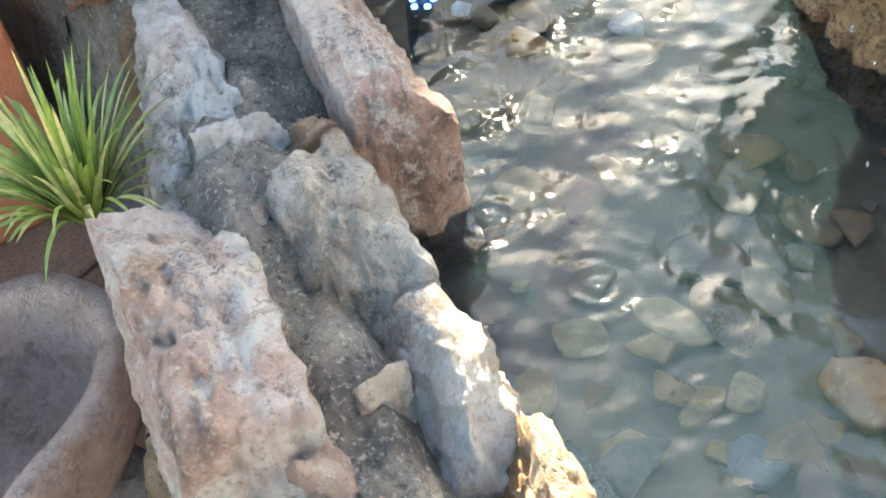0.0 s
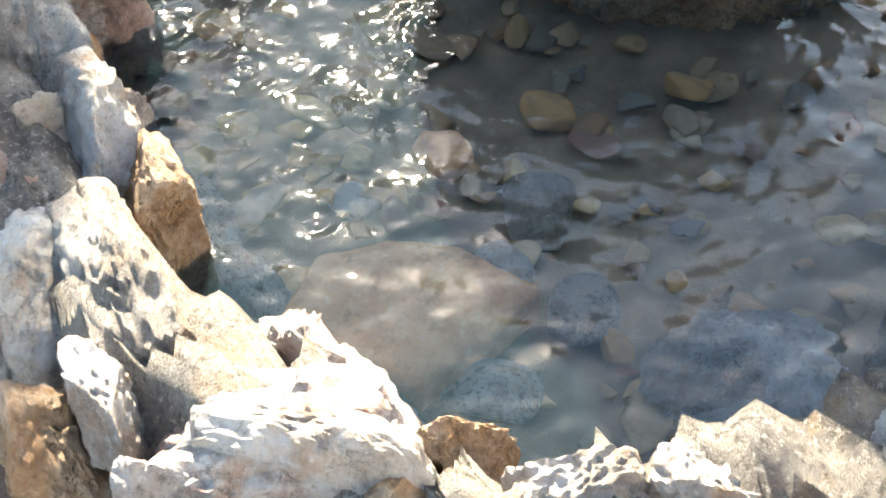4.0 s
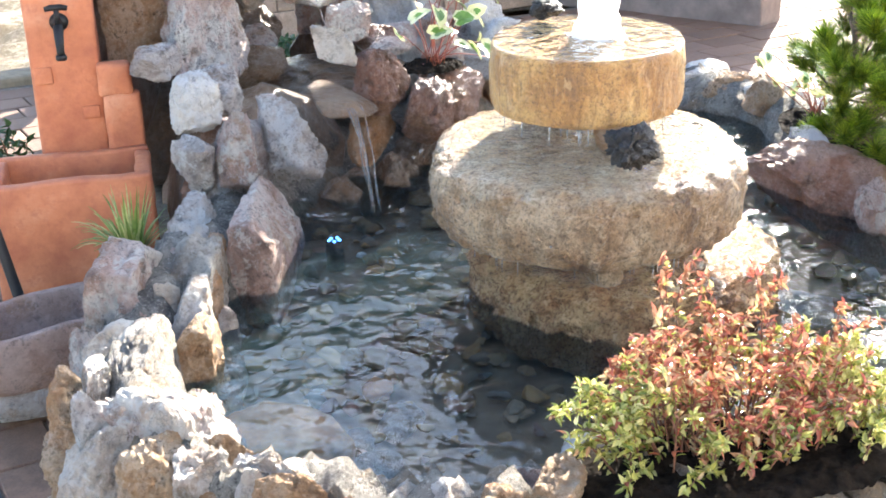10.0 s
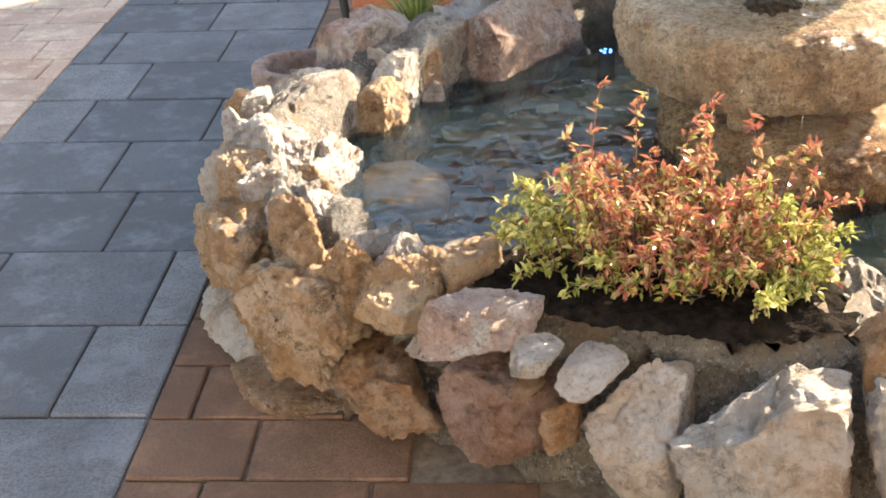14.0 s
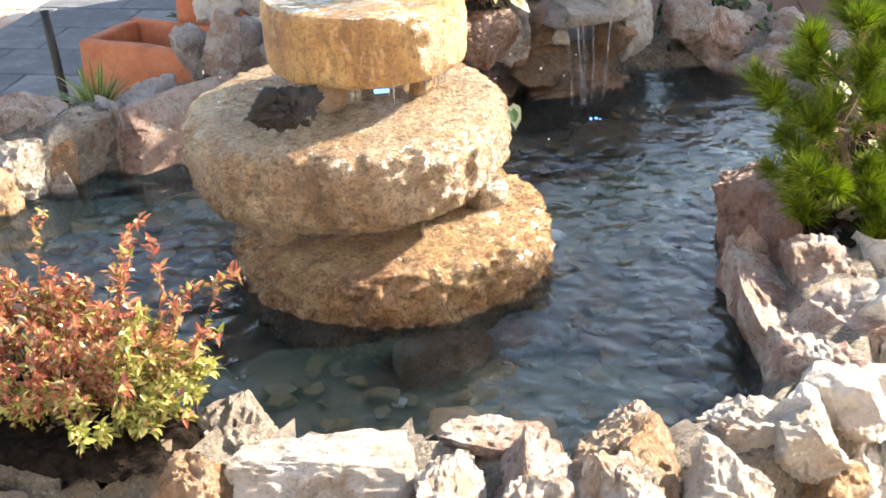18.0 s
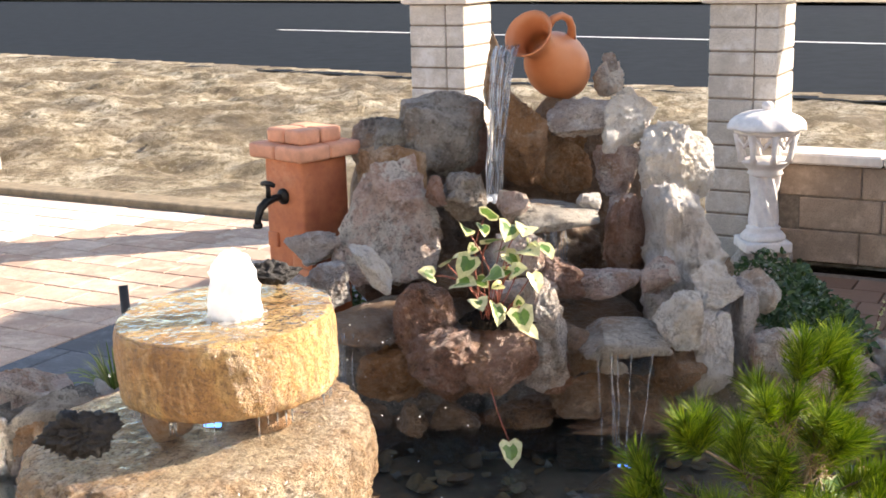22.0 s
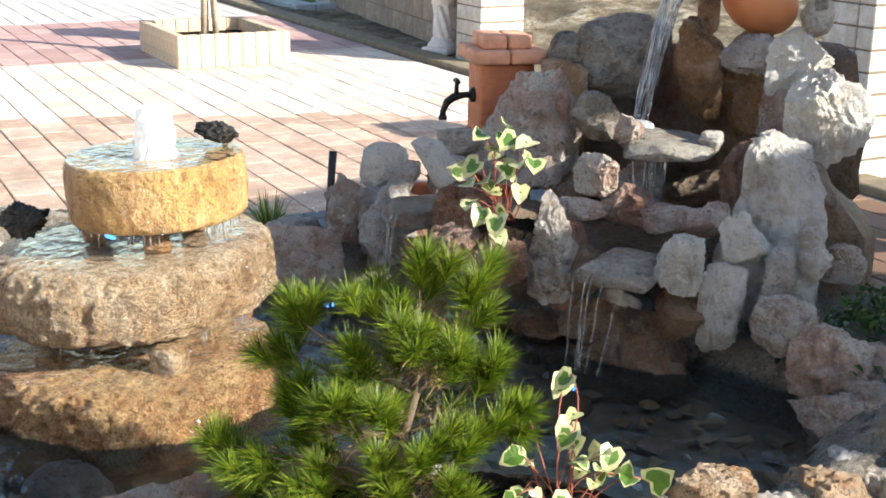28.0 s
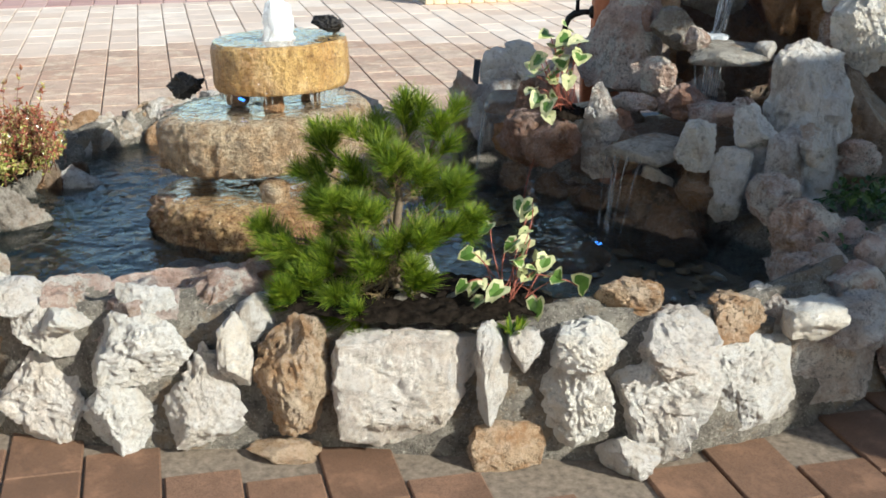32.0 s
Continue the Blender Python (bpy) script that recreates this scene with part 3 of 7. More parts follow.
# ---- the three millstones ----
def millstone(name, x, y, z, r, h, tip, lean, material, label, seed, roll=0.3, wob=0.04, chip=0.03, wet=False):
    """A worn round stone with a rounded edge, its middle at x, y, z."""
    bm = bmesh.new()
    seg, prof = 224, []
    for k in range(41):
        a = -math.pi / 2 + math.pi * k / 40
        c, s = math.cos(a), math.sin(a)
        e = 0.55
        prof.append((r - roll * h * (1 - abs(c) ** e), h / 2 * math.copysign(abs(s) ** e, s)))
    flat = [(r * f, -h / 2) for f in (0.12, 0.3, 0.48, 0.62)]
    top = [(r * f, h / 2) for f in (0.78, 0.74, 0.70, 0.66, 0.62, 0.58, 0.54, 0.5, 0.46, 0.42, 0.38, 0.34, 0.3, 0.25, 0.2, 0.1)]
    prof = [q for q in flat if q[0] < prof[0][0]] + prof + [q for q in top if q[0] < prof[-1][0]]
    rings = []
    for q, zz in prof:
        ring = []
        for k in range(seg):
            a = 2 * math.pi * k / seg
            d = Vector((math.cos(a), math.sin(a), 0))
            w = 1 + wob * noise.noise(d * 1.3 + Vector((seed, 0, 0)))
            p = d * q * w + Vector((0, 0, zz))
            n = noise.fractal(p * 9 + Vector((seed, seed, 0)), 1.0, 2.0, 3) * chip * 0.10
            n += noise.fractal(p * 38 + Vector((seed, 0, seed)), 0.8, 2.1, 4) * chip * 0.13
            n -= max(0.0, noise.noise(p * 26 + Vector((0, seed, 0))) - 0.1) * chip * 0.13
            p += (d * (abs(q) / r) + Vector((0, 0, 0.6 * zz / h))) * n
            ring.append(bm.verts.new(p))
        rings.append(ring)
    for lo, hi in zip(rings, rings[1:]):
        for k in range(seg):
            bm.faces.new((lo[k], lo[(k + 1) % seg], hi[(k + 1) % seg], hi[k]))
    bm.faces.new(rings[0][::-1])
    bm.faces.new(rings[-1])
    ob = part(name, bm, material)
    ob.matrix_world = pose(x, y, z, tip, lean, 0)
    if not wet:
        return tagged(ob, label, "millstone", "stacked millstones of the fountain")
    # a thin sheet of water runs over the upper face
    film, rings = bmesh.new(), []
    for q in range(1, 13):
        ring = []
        for k in range(96):
            a = 2 * math.pi * k / 96
            d = Vector((math.cos(a), math.sin(a), 0))
            w = 1 + wob * noise.noise(d * 1.3 + Vector((seed, 0, 0)))
            p = d * r * w * (1 - 0.3 * roll) * q / 12
            drop = 0.35 * roll * h * max(0.0, q / 12 - 0.75) ** 2 * 4
            ring.append(film.verts.new((p.x, p.y, h / 2 + 0.004 - drop + 0.004 * noise.noise(p * 30))))
        rings.append(ring)
    for lo, hi in zip(rings, rings[1:]):
        for k in range(96):
            film.faces.new((lo[k], lo[(k + 1) % 96], hi[(k + 1) % 96], hi[k]))
    film.faces.new(rings[0])
    part("water_film", film, M_FILM, ob, "thin glistening sheet of running water")
    return tagged(ob, label, "millstone", "stacked millstones of the fountain")


millstone("millstone", 0.04, -0.05, 0.278, 0.365, 0.205, 2, -2, M_MILLLOW, "rough tan granite millstone standing in the pond", 3, 0.45, 0.05, 0.15, True)
millstone("millstone", -0.05, 0.01, 0.540, 0.36, 0.180, 2, -3, M_MILL, "wet worn granite millstone in the middle of the stack", 8, 0.5, 0.04, 0.08, True)
millstone("millstone", 0.01, 0.05, 0.780, 0.225, 0.155, 1, -2, M_MILLTOP, "ochre-stained smaller millstone on top of the stack", 14, 0.12, 0.04, 0.022, True)


# ---- plain walls added round the place: one bounces light, one casts shade ----
# unseen pale wall behind the camera path, added as a light reflector
reflector_wall = tagged(part("wall_south", box_bm(18, 0.3, 3.2, 0.01, (0, -3.75, 1.58)), M_REFLECTOR, smooth=False), "unseen pale wall added to bounce light", "wall", kind="structure")
def east_wall_bm():
    """A garden wall that shades the corner, with an unseen post and blocks added above."""
    bm = box_bm(0.25, 2.72, 2.52, 0.01, (4.3, 3.01, 1.24))
    # post, beam and upper block: unseen, placed only to cast shade
    for sy, sz, y, z in ((0.12, 0.49, 2.46, 2.735), (0.94, 0.75, 2.87, 3.345), (1.70, 0.79, 4.20, 2.89)):
        bmesh.ops.create_cube(bm, size=1.0, matrix=Matrix.Translation((4.3, y, z)) @ Matrix.Diagonal((0.25, sy, sz, 1)))
    return bm


M_EASTWALL = plain("dark_brown_wall", (0.21, 0.165, 0.14), 0.9, 0.25, 6)
wall_east = tagged(part("wall_east", east_wall_bm(), M_EASTWALL, smooth=False), "brown garden wall with upper blocks added to cast shade", "wall", kind="structure")


# ---- small stones between the millstones, lava rocks, the jet ----
for x, y, z, sx, sy, sz, rz, sd in ((0.25, -0.10, 0.415, 0.08, 0.07, 0.075, 20, 1), (-0.22, -0.16, 0.413, 0.09, 0.06, 0.075, 60, 2), (0.02, 0.20, 0.415, 0.09, 0.07, 0.075, 5, 3)):
    ob = part("wedge_stone", rock_bm(sx, sy, sz, 700 + sd, 3, -4, 0.05, 0, 0.9), M_MILL)
    ob.matrix_world = pose(x, y, z, 0, 0, rz)
    tagged(ob, "small squared stone wedged between the millstones", "stone", "wedges of the millstones")
for x, y, z, sx, sy, sz, rz, sd in ((-0.08, -0.08, 0.666, 0.10, 0.07, 0.08, 20, 4), (0.12, -0.03, 0.664, 0.07, 0.06, 0.08, 60, 5), (0.0, 0.16, 0.666, 0.08, 0.07, 0.08, 5, 6)):
    ob = part("wedge_stone", rock_bm(sx, sy, sz, 700 + sd, 3, 6, 0.08, 0, 0.5), M_RUST)
    ob.matrix_world = pose(x, y, z, 0, 0, rz)
    tagged(ob, "small tan stone wedged under the top millstone", "stone", "wedges of the millstones")
for x, y, z, s, sd in ((-0.205, -0.205, 0.692, 0.130, 11), (0.066, 0.205, 0.896, 0.092, 12)):
    ob = part("lava_rock", rock_bm(s * 1.35, s * 0.95, s * 0.7, sd, 5, 14, 0.30, 0.9, 0.1), M_LAVA)
    ob.matrix_world = pose(x, y, z, 0, 0, 20)
    tagged(ob, "black bubbly lava rock resting on a millstone", "rock", "lava rocks")


def jet_bm():
    bm = lathe_bm([(0.072, 0.0), (0.062, 0.008), (0.053, 0.022), (0.048, 0.045), (0.048, 0.068), (0.047, 0.090), (0.043, 0.110), (0.035, 0.127), (0.021, 0.139), (0.003, 0.144)], 48)
    bmesh.ops.subdivide_edges(bm, edges=bm.edges[:], cuts=1, use_grid_fill=True)
    for v in bm.verts:
        d = Vector((v.co.x, v.co.y, 0.02)).normalized()
        q = Vector((v.co.x * 38, v.co.y * 38, v.co.z * 26))
        v.co += d * (noise.fractal(q * 1.5, 1.0, 2.0, 4) * 0.010 - abs(noise.noise(q * 2.4)) * 0.006)
    return bm


jet = part("water_jet", jet_bm(), M_FOAMGLINT)
jet.matrix_world = pose(0.035, 0.035, 0.845)
tagged(jet, "white bubbling jet of water on the top millstone", "water jet")


def froth_bm(r, h, seed):
    """A low, ragged patch of foam."""
    bm = lathe_bm([(r, 0.0), (r * 0.86, h * 0.6), (r * 0.6, h), (r * 0.3, h * 1.1), (r * 0.05, h * 1.15)], 40, 0.5, seed)
    bmesh.ops.subdivide_edges(bm, edges=bm.edges[:], cuts=1, use_grid_fill=True)
    for v in bm.verts:
        v.co.z += h * 0.9 * noise.fractal(v.co * 70 + Vector((seed, 0, 0)), 1.0, 2.0, 3)
    return bm


for x, y, z, r, sd, lb in ((0.04, 0.03, 0.846, 0.085, 1, "white froth round the foot of the jet"), (0.36, 1.68, 0.762, 0.05, 2, "white froth where the stream lands")):
    ob = part("water_froth", froth_bm(r, 0.012, sd), M_FOAMGLINT)
    ob.matrix_world = pose(x, y, z)
    tagged(ob, lb, "foam", "patches of froth")


def fall(name, label, top, bottom, width, across, strands, seed, arc=0.4, thick=0.006, material=None):
    """Falling water: uneven strands from a lip to where they land; across is the way along the lip."""
    rng = random.Random(seed)
    a, b = Vector(top), Vector(bottom)
    ac = Vector(across).normalized()
    water = base(name, *top, 0, label=label, category="falling water", group="falls of the fountain")
    for k in range(strands):
        off = ac * rng.uniform(-0.5, 0.5) * width
        end = off * rng.uniform(0.3, 0.9)
        pts, rad = [], []
        for i in range(15):
            t = i / 14
            p = Vector(((b.x - a.x) * t ** (1 - arc), (b.y - a.y) * t ** (1 - arc), (b.z - a.z) * t ** (1 + arc)))
            p += off.lerp(end, t) + ac * noise.noise((k * 3.1, t * 4, seed)) * (0.022 * t if material else 0.006)
            pts.append(p)
            rad.append(max(0.0012, thick * (1 - 0.35 * t) * (0.5 + 1.0 * abs(noise.noise((k, t * 11, seed + 3))))))
        # every second jug strand is broken foam white, standing in for sun glints
        if material and k % 2 == 0:
            rad = [0.0005 + w * 1.9 * max(0.0, noise.noise((k, i * 1.3, 5))) for i, w in enumerate(rad)]
        part("strand", tube_bm(pts, rad, 7), M_FOAMGLINT if material and k % 2 == 0 else material or M_FALL, water)
    return water


fall("water_fall", "thick clear stream with painted white glints pouring from the jug", (0.39, 1.90, 1.245), (0.36, 1.69, 0.78), 0.085, (1, 0.2, 0), 18, 1, 0.35, 0.0075, M_STREAM)
fall("water_fall", "thin trickles falling from the upper slab", (0.55, 1.462, 0.735), (0.56, 1.43, 0.52), 0.13, (1, 0.2, 0), 11, 2, 0.2, 0.0018)
fall("water_fall", "thin trickles falling from the lower slab", (0.80, 0.872, 0.515), (0.80, 0.83, 0.265), 0.15, (1, 0.1, 0), 6, 3, 0.2, 0.0015)
fall("water_fall", "clear trickle from the side slab into the pond", (0.05, 0.86, 0.555), (0.06, 0.80, 0.265), 0.05, (1, -0.3, 0), 4, 4, 0.3, 0.0016)


def drips(n, cx, cy, r, z0, z1, seed, thick=0.0026):
    """Short drips round a stone's edge."""
    rng = random.Random(seed)
    bm = bmesh.new()
    for k in range(n):
        a = rng.uniform(0, 2 * math.pi)
        p = Vector((cx + r * math.cos(a) * rng.uniform(0.9, 1.0), cy + r * math.sin(a) * rng.uniform(0.9, 1.0), z0))
        d = rng.uniform(0.4, 1.0) * (z0 - z1)
        tube_bm([p, p - Vector((0, 0, d * 0.5)), p - Vector((0, 0, d))], [thick, thick * 0.7, thick * 0.3], 5, bm)
    return bm


tagged(part("water_drips", drips(48, 0.01, 0.05, 0.208, 0.708, 0.65, 9, 0.0026), M_FALL), "clear drips under the edge of the top millstone", "falling water", kind="stuff")
tagged(part("water_drips", drips(46, -0.05, 0.01, 0.335, 0.475, 0.40, 10, 0.002), M_FALL), "clear drips under the edge of the middle millstone", "falling water", kind="stuff")


def splash_bm(n, seed):
    rng = random.Random(seed)
    bm = bmesh.new()
    for k in range(n):
        a, d = rng.uniform(-0.7, 1.3), rng.uniform(0.23, 0.50)
        p = Vector((0.01 + d * math.cos(a), 0.05 + d * math.sin(a), rng.uniform(0.32, 0.78)))
        bmesh.ops.create_icosphere(bm, subdivisions=1, radius=rng.uniform(0.0008, 0.0023), matrix=Matrix.Translation(p))
    return bm


def curtain_bm(n, seed):
    """Stretched drops falling off the side of the stack."""
    rng = random.Random(seed)
    bm = bmesh.new()
    for k in range(n):
        a, d = rng.gauss(2.75, 0.45), rng.uniform(0.34, 0.47)
        p = Vector((-0.05 + d * math.cos(a), 0.01 + d * math.sin(a), rng.uniform(0.31, 0.66)))
        s = rng.uniform(0.0010, 0.0026)
        bmesh.ops.create_icosphere(bm, subdivisions=1, radius=1.0, matrix=Matrix.Translation(p) @ Matrix.Diagonal((s, s, s * rng.uniform(1.0, 3.5), 1)))
    return bm


tagged(part("water_drops", curtain_bm(26, 6), M_FALL), "clear drops falling beside the stack of millstones", "falling water", kind="stuff")
# foam white instead of clear water, painting the drops bright
tagged(part("water_drops", splash_bm(40, 4), M_FOAMGLINT), "bright white drops splashing off the fountain", "falling water", kind="stuff")


def led_mat(name, col, power):
    m = Mat(name)
    m.b.inputs["Emission Color"].default_value = (*col, 1)
    m.b.inputs["Emission Strength"].default_value = power
    return m.done((0.02, 0.02, 0.02), 0.3)


M_LED = led_mat("blue_lamp_glow", (0.05, 0.22, 1.0), 2.2)
for x, y, rz in ((-0.145, 0.765, 10), (0.80, 0.77, -10)):
    lamp = base("pond_lamp", x, y, WATER - 0.03, rz, label="small round underwater lamp glowing blue in the pond", category="lamp", group="pond lamps")
    body = part("housing", lathe_bm([(0.026, -0.10), (0.026, -0.03), (0.022, 0.0)], 20), M_RUBBER, lamp, "black plastic housing")
    for k in range(5):
        a = k * 1.257
        part("glow_dot", lathe_bm([(0.0045, 0.0), (0.0045, 0.003), (0.002, 0.005)], 8), M_LED, body).matrix_local = pose(0.015 * math.cos(a), 0.015 * math.sin(a), 0.001)
stone_lamp = base("stone_lamp", 0.02, -0.10, 0.672, 0, label="small blue lamp strip under the top millstone", category="lamp", group="pond lamps")
part("strip", box_bm(0.034, 0.010, 0.007, 0.002), M_LED, stone_lamp)


# ---- clay column with its tap and basin ----
CR = -35.0
column = base("fountain_column", -0.287, 1.74, 0.0, CR, label="terracotta column with a black tap and a stepped cap", category="fountain column")


def worn_box(sx, sy, sz, bevel, at, seed, amount=0.004):
    bm = box_bm(sx, sy, sz, bevel, at)
    bmesh.ops.subdivide_edges(bm, edges=[e for e in bm.edges if e.calc_length() > 0.05], cuts=4, use_grid_fill=True)
    for v in bm.verts:
        v.co += Vector((noise.noise(v.co * 14 + Vector((seed, 0, 0))), noise.noise(v.co * 14 + Vector((0, seed, 0))), noise.noise(v.co * 14 + Vector((0, 0, seed))))) * amount
    return bm


part("shaft", worn_box(0.20, 0.20, 0.90, 0.012, (0, 0, 0.45), 1), M_TERRA, column)
M_CLAYCAP = plain("pale_clay_cap", (0.62, 0.30, 0.19), 0.8, 0.18, 14)
for kx in (-1, 1):
    for ky in (-1, 1):
        part("cap_tile", worn_box(0.134, 0.134, 0.05, 0.010, (kx * 0.0685, ky * 0.0685, 0.925), kx + ky * 2, 0.002), M_CLAYCAP, column, "pale salmon clay tile")
        part("crown_tile", worn_box(0.088, 0.088, 0.05, 0.010, (kx * 0.046, ky * 0.046, 0.974), kx + ky * 3, 0.002), M_CLAYCAP, column, "pale salmon clay tile")
part("relief_brick", worn_box(0.055, 0.012, 0.05, 0.004, (-0.065, -0.102, 0.62), 4, 0.002), M_TERRA, column)
part("relief_brick", worn_box(0.05, 0.012, 0.04, 0.004, (0.06, -0.102, 0.50), 5, 0.002), M_TERRA, column)
tap = part("tap", tube_bm([(0, -0.095, 0.775), (0, -0.14, 0.775), (0, -0.175, 0.768), (0, -0.20, 0.75), (0, -0.215, 0.715), (0, -0.215, 0.69)], [0.012, 0.012, 0.015, 0.014, 0.011, 0.013], 12), M_IRON, column, "black cast-iron tap")
part("rosette", tube_bm([(0, -0.098, 0.775), (0, -0.110, 0.775), (0, -0.118, 0.775)], [0.028, 0.026, 0.014], 16), M_IRON, tap)
part("spindle", tube_bm([(0, -0.165, 0.775), (0, -0.165, 0.805), (0, -0.165, 0.822)], [0.010, 0.008, 0.008], 10), M_IRON, tap)
part("tap_handle", tube_bm([(-0.032, -0.165, 0.824), (-0.015, -0.165, 0.828), (0.015, -0.165, 0.828), (0.032, -0.165, 0.824)], [0.007, 0.009, 0.009, 0.007], 10), M_IRON, tap)
part("spout_ring", lathe_bm([(0.014, 0.0), (0.016, 0.004), (0.016, 0.012), (0.013, 0.016)], 12), M_IRON, tap).matrix_local = pose(0, -0.215, 0.686)

basin = base("clay_basin", -0.467, 1.505, 0.0, CR, label="rectangular terracotta basin standing before the column", category="basin")
for nm, sx, sy, x, y, sd in (("front_wall", 0.45, 0.045, 0, -0.145, 1), ("back_wall", 0.45, 0.04, 0, 0.125, 2), ("side_wall", 0.045, 0.226, -0.2025, -0.01, 3), ("side_wall", 0.045, 0.226, 0.2025, -0.01, 4)):
    part(nm, worn_box(sx, sy, 0.40, 0.010, (x, y, 0.20), sd, 0.006), M_TERRA, basin)
part("floor_plate", box_bm(0.36, 0.22, 0.04, 0.0, (0, -0.01, 0.16)), M_TERRA, basin)
part("shoulder", worn_box(0.11, 0.06, 0.24, 0.012, (0.165, 0.175, 0.44), 7, 0.005), M_TERRA, basin)
part("shoulder", worn_box(0.10, 0.06, 0.10, 0.012, (0.15, 0.175, 0.60), 8, 0.005), M_TERRA, basin)

M_TROUGH = stone_mat("pink_trough_stone", (0.68, 0.50, 0.43), (0.57, 0.38, 0.31), (0.36, 0.25, 0.21), 0.3, crust=0.25)


def trough_bm():
    """A long half-round stone trough, hollowed out."""
    bm = bmesh.new()
    rings, seg = [], 40
    for s, z in ((0.62, 0.0), (0.86, 0.05), (0.97, 0.12), (1.0, 0.185), (0.97, 0.20), (0.82, 0.198), (0.78, 0.17), (0.70, 0.10), (0.45, 0.07)):
        ring = []
        for k in range(seg):
            a = 2 * math.pi * k / seg
            c, d = math.cos(a), math.sin(a)
            p = Vector((math.copysign(abs(c) ** 0.7, c) * 0.24 * s, math.copysign(abs(d) ** 0.75, d) * 0.13 * s, z))
            p += Vector((noise.noise(p * 12), noise.noise(p * 12 + Vector((5, 0, 0))), noise.noise(p * 12 + Vector((0, 5, 0))))) * 0.008
            ring.append(bm.verts.new(p))
        rings.append(ring)
    for lo, hi in zip(rings, rings[1:]):
        for k in range(seg):
            bm.faces.new((lo[k], lo[(k + 1) % seg], hi[(k + 1) % seg], hi[k]))
    bm.faces.new(rings[0][::-1])
    bm.faces.new(rings[-1])
    return bm


trough = part("stone_trough", trough_bm(), M_TROUGH)
trough.matrix_world = pose(-0.93, 0.99, 0.07, 0, 0, -8) @ Matrix.Diagonal((0.96, 0.96, 0.86, 1))
tagged(trough, "pinkish hollowed stone trough beside the pond wall", "trough")
foot = part("trough_block", rock_bm(0.34, 0.18, 0.10, 61, 3, 5, 0.06, 0, 0.8), M_GREY)
foot.matrix_world = pose(-0.94, 0.97, 0.04, 0, 0, -8)
tagged(foot, "rough grey block under the stone trough", "stone")
hose = part("black_post", tube_bm([(-0.775, 1.295, 0.0), (-0.785, 1.325, 0.12), (-0.797, 1.348, 0.25), (-0.812, 1.375, 0.40), (-0.826, 1.401, 0.527)], [0.015, 0.015, 0.0145, 0.0145, 0.0155], 14), M_RUBBER)
tagged(hose, "thin leaning black plastic pipe beside the basin", "pipe")


# ---- the pouring jug ----
def jug_bm():
    prof = [(0.045, 0.0), (0.062, 0.012), (0.088, 0.05), (0.104, 0.10), (0.106, 0.14), (0.094, 0.19), (0.070, 0.235), (0.055, 0.265), (0.054, 0.285), (0.064, 0.315), (0.080, 0.340), (0.083, 0.348), (0.078, 0.350), (0.062, 0.322), (0.048, 0.288), (0.048, 0.262), (0.060, 0.232), (0.06, 0.20)]
    return lathe_bm(prof, 40, 0.02, 3)


JUG_WAY = Vector((-0.36, -0.76, 0.53)).normalized()
jug = new("clay_jug")
jug.matrix_world = Matrix.Translation((0.588, 2.183, 1.09)) @ JUG_WAY.to_track_quat("Z", "Y").to_matrix().to_4x4() @ Matrix.Scale(1.05, 4)
tagged(jug, "tilted orange clay jug pouring water onto the rocks", "jug")
part("body", jug_bm(), M_JUG, jug)
up = jug.matrix_world.to_3x3().inverted() @ Vector((0.72, 0.25, 0.70))
side = Vector((up.x, up.y, 0)).normalized()
part("handle", tube_bm([side * r + Vector((0, 0, z)) for r, z in ((0.055, 0.295), (0.09, 0.305), (0.118, 0.285), (0.128, 0.245), (0.118, 0.205), (0.095, 0.17))], [0.014, 0.013, 0.012, 0.012, 0.013, 0.016], 10), M_JUG, jug)


# ---- pillars, low walls and garden lanterns towards the street ----
def pillar(x, y, s, courses, ch, label, scale=1.0):
    top = base("gate_pillar", x, y, -0.01, PAVE, label=label, category="pillar", group="pillars along the street")
    me_a = mesh_of(box_bm(s * 0.655, s, ch - 0.010, 0.006, segments=1), "block")
    me_b = mesh_of(box_bm(s * 0.325, s, ch - 0.010, 0.006, segments=1), "half_block")
    part("core", box_bm(s - 0.012, s - 0.012, courses * ch, 0, (0, 0, courses * ch / 2)), M_GROUT, top, smooth=False)
    for k in range(courses):
        part("block", me_a, M_BLOCK, top, smooth=False).matrix_local = pose(-s * 0.17, 0, (k + 0.5) * ch)
        part("half_block", me_b, M_BLOCK, top, smooth=False).matrix_local = pose(s * 0.335, 0, (k + 0.5) * ch)
    part("cap", box_bm(s * 1.22, s * 1.22, 0.065, 0.016, (0, 0, courses * ch + 0.0335)), M_CAP, top, "smooth pale cap slab", smooth=False)
    return top


pillar(1.375, 4.175, 0.345, 11, 0.117, "cream block pillar with a pale cap beside the lantern")
pillar(-0.25, 4.767, 0.345, 11, 0.117, "cream block pillar with a pale cap behind the waterfall")
pillar(-4.33, 6.36, 0.42, 17, 0.125, "cream block pillar with sunlit side by the paving")
pillar(-8.75, 8.65, 0.45, 17, 0.13, "cream block pillar at the far end of the low wall")


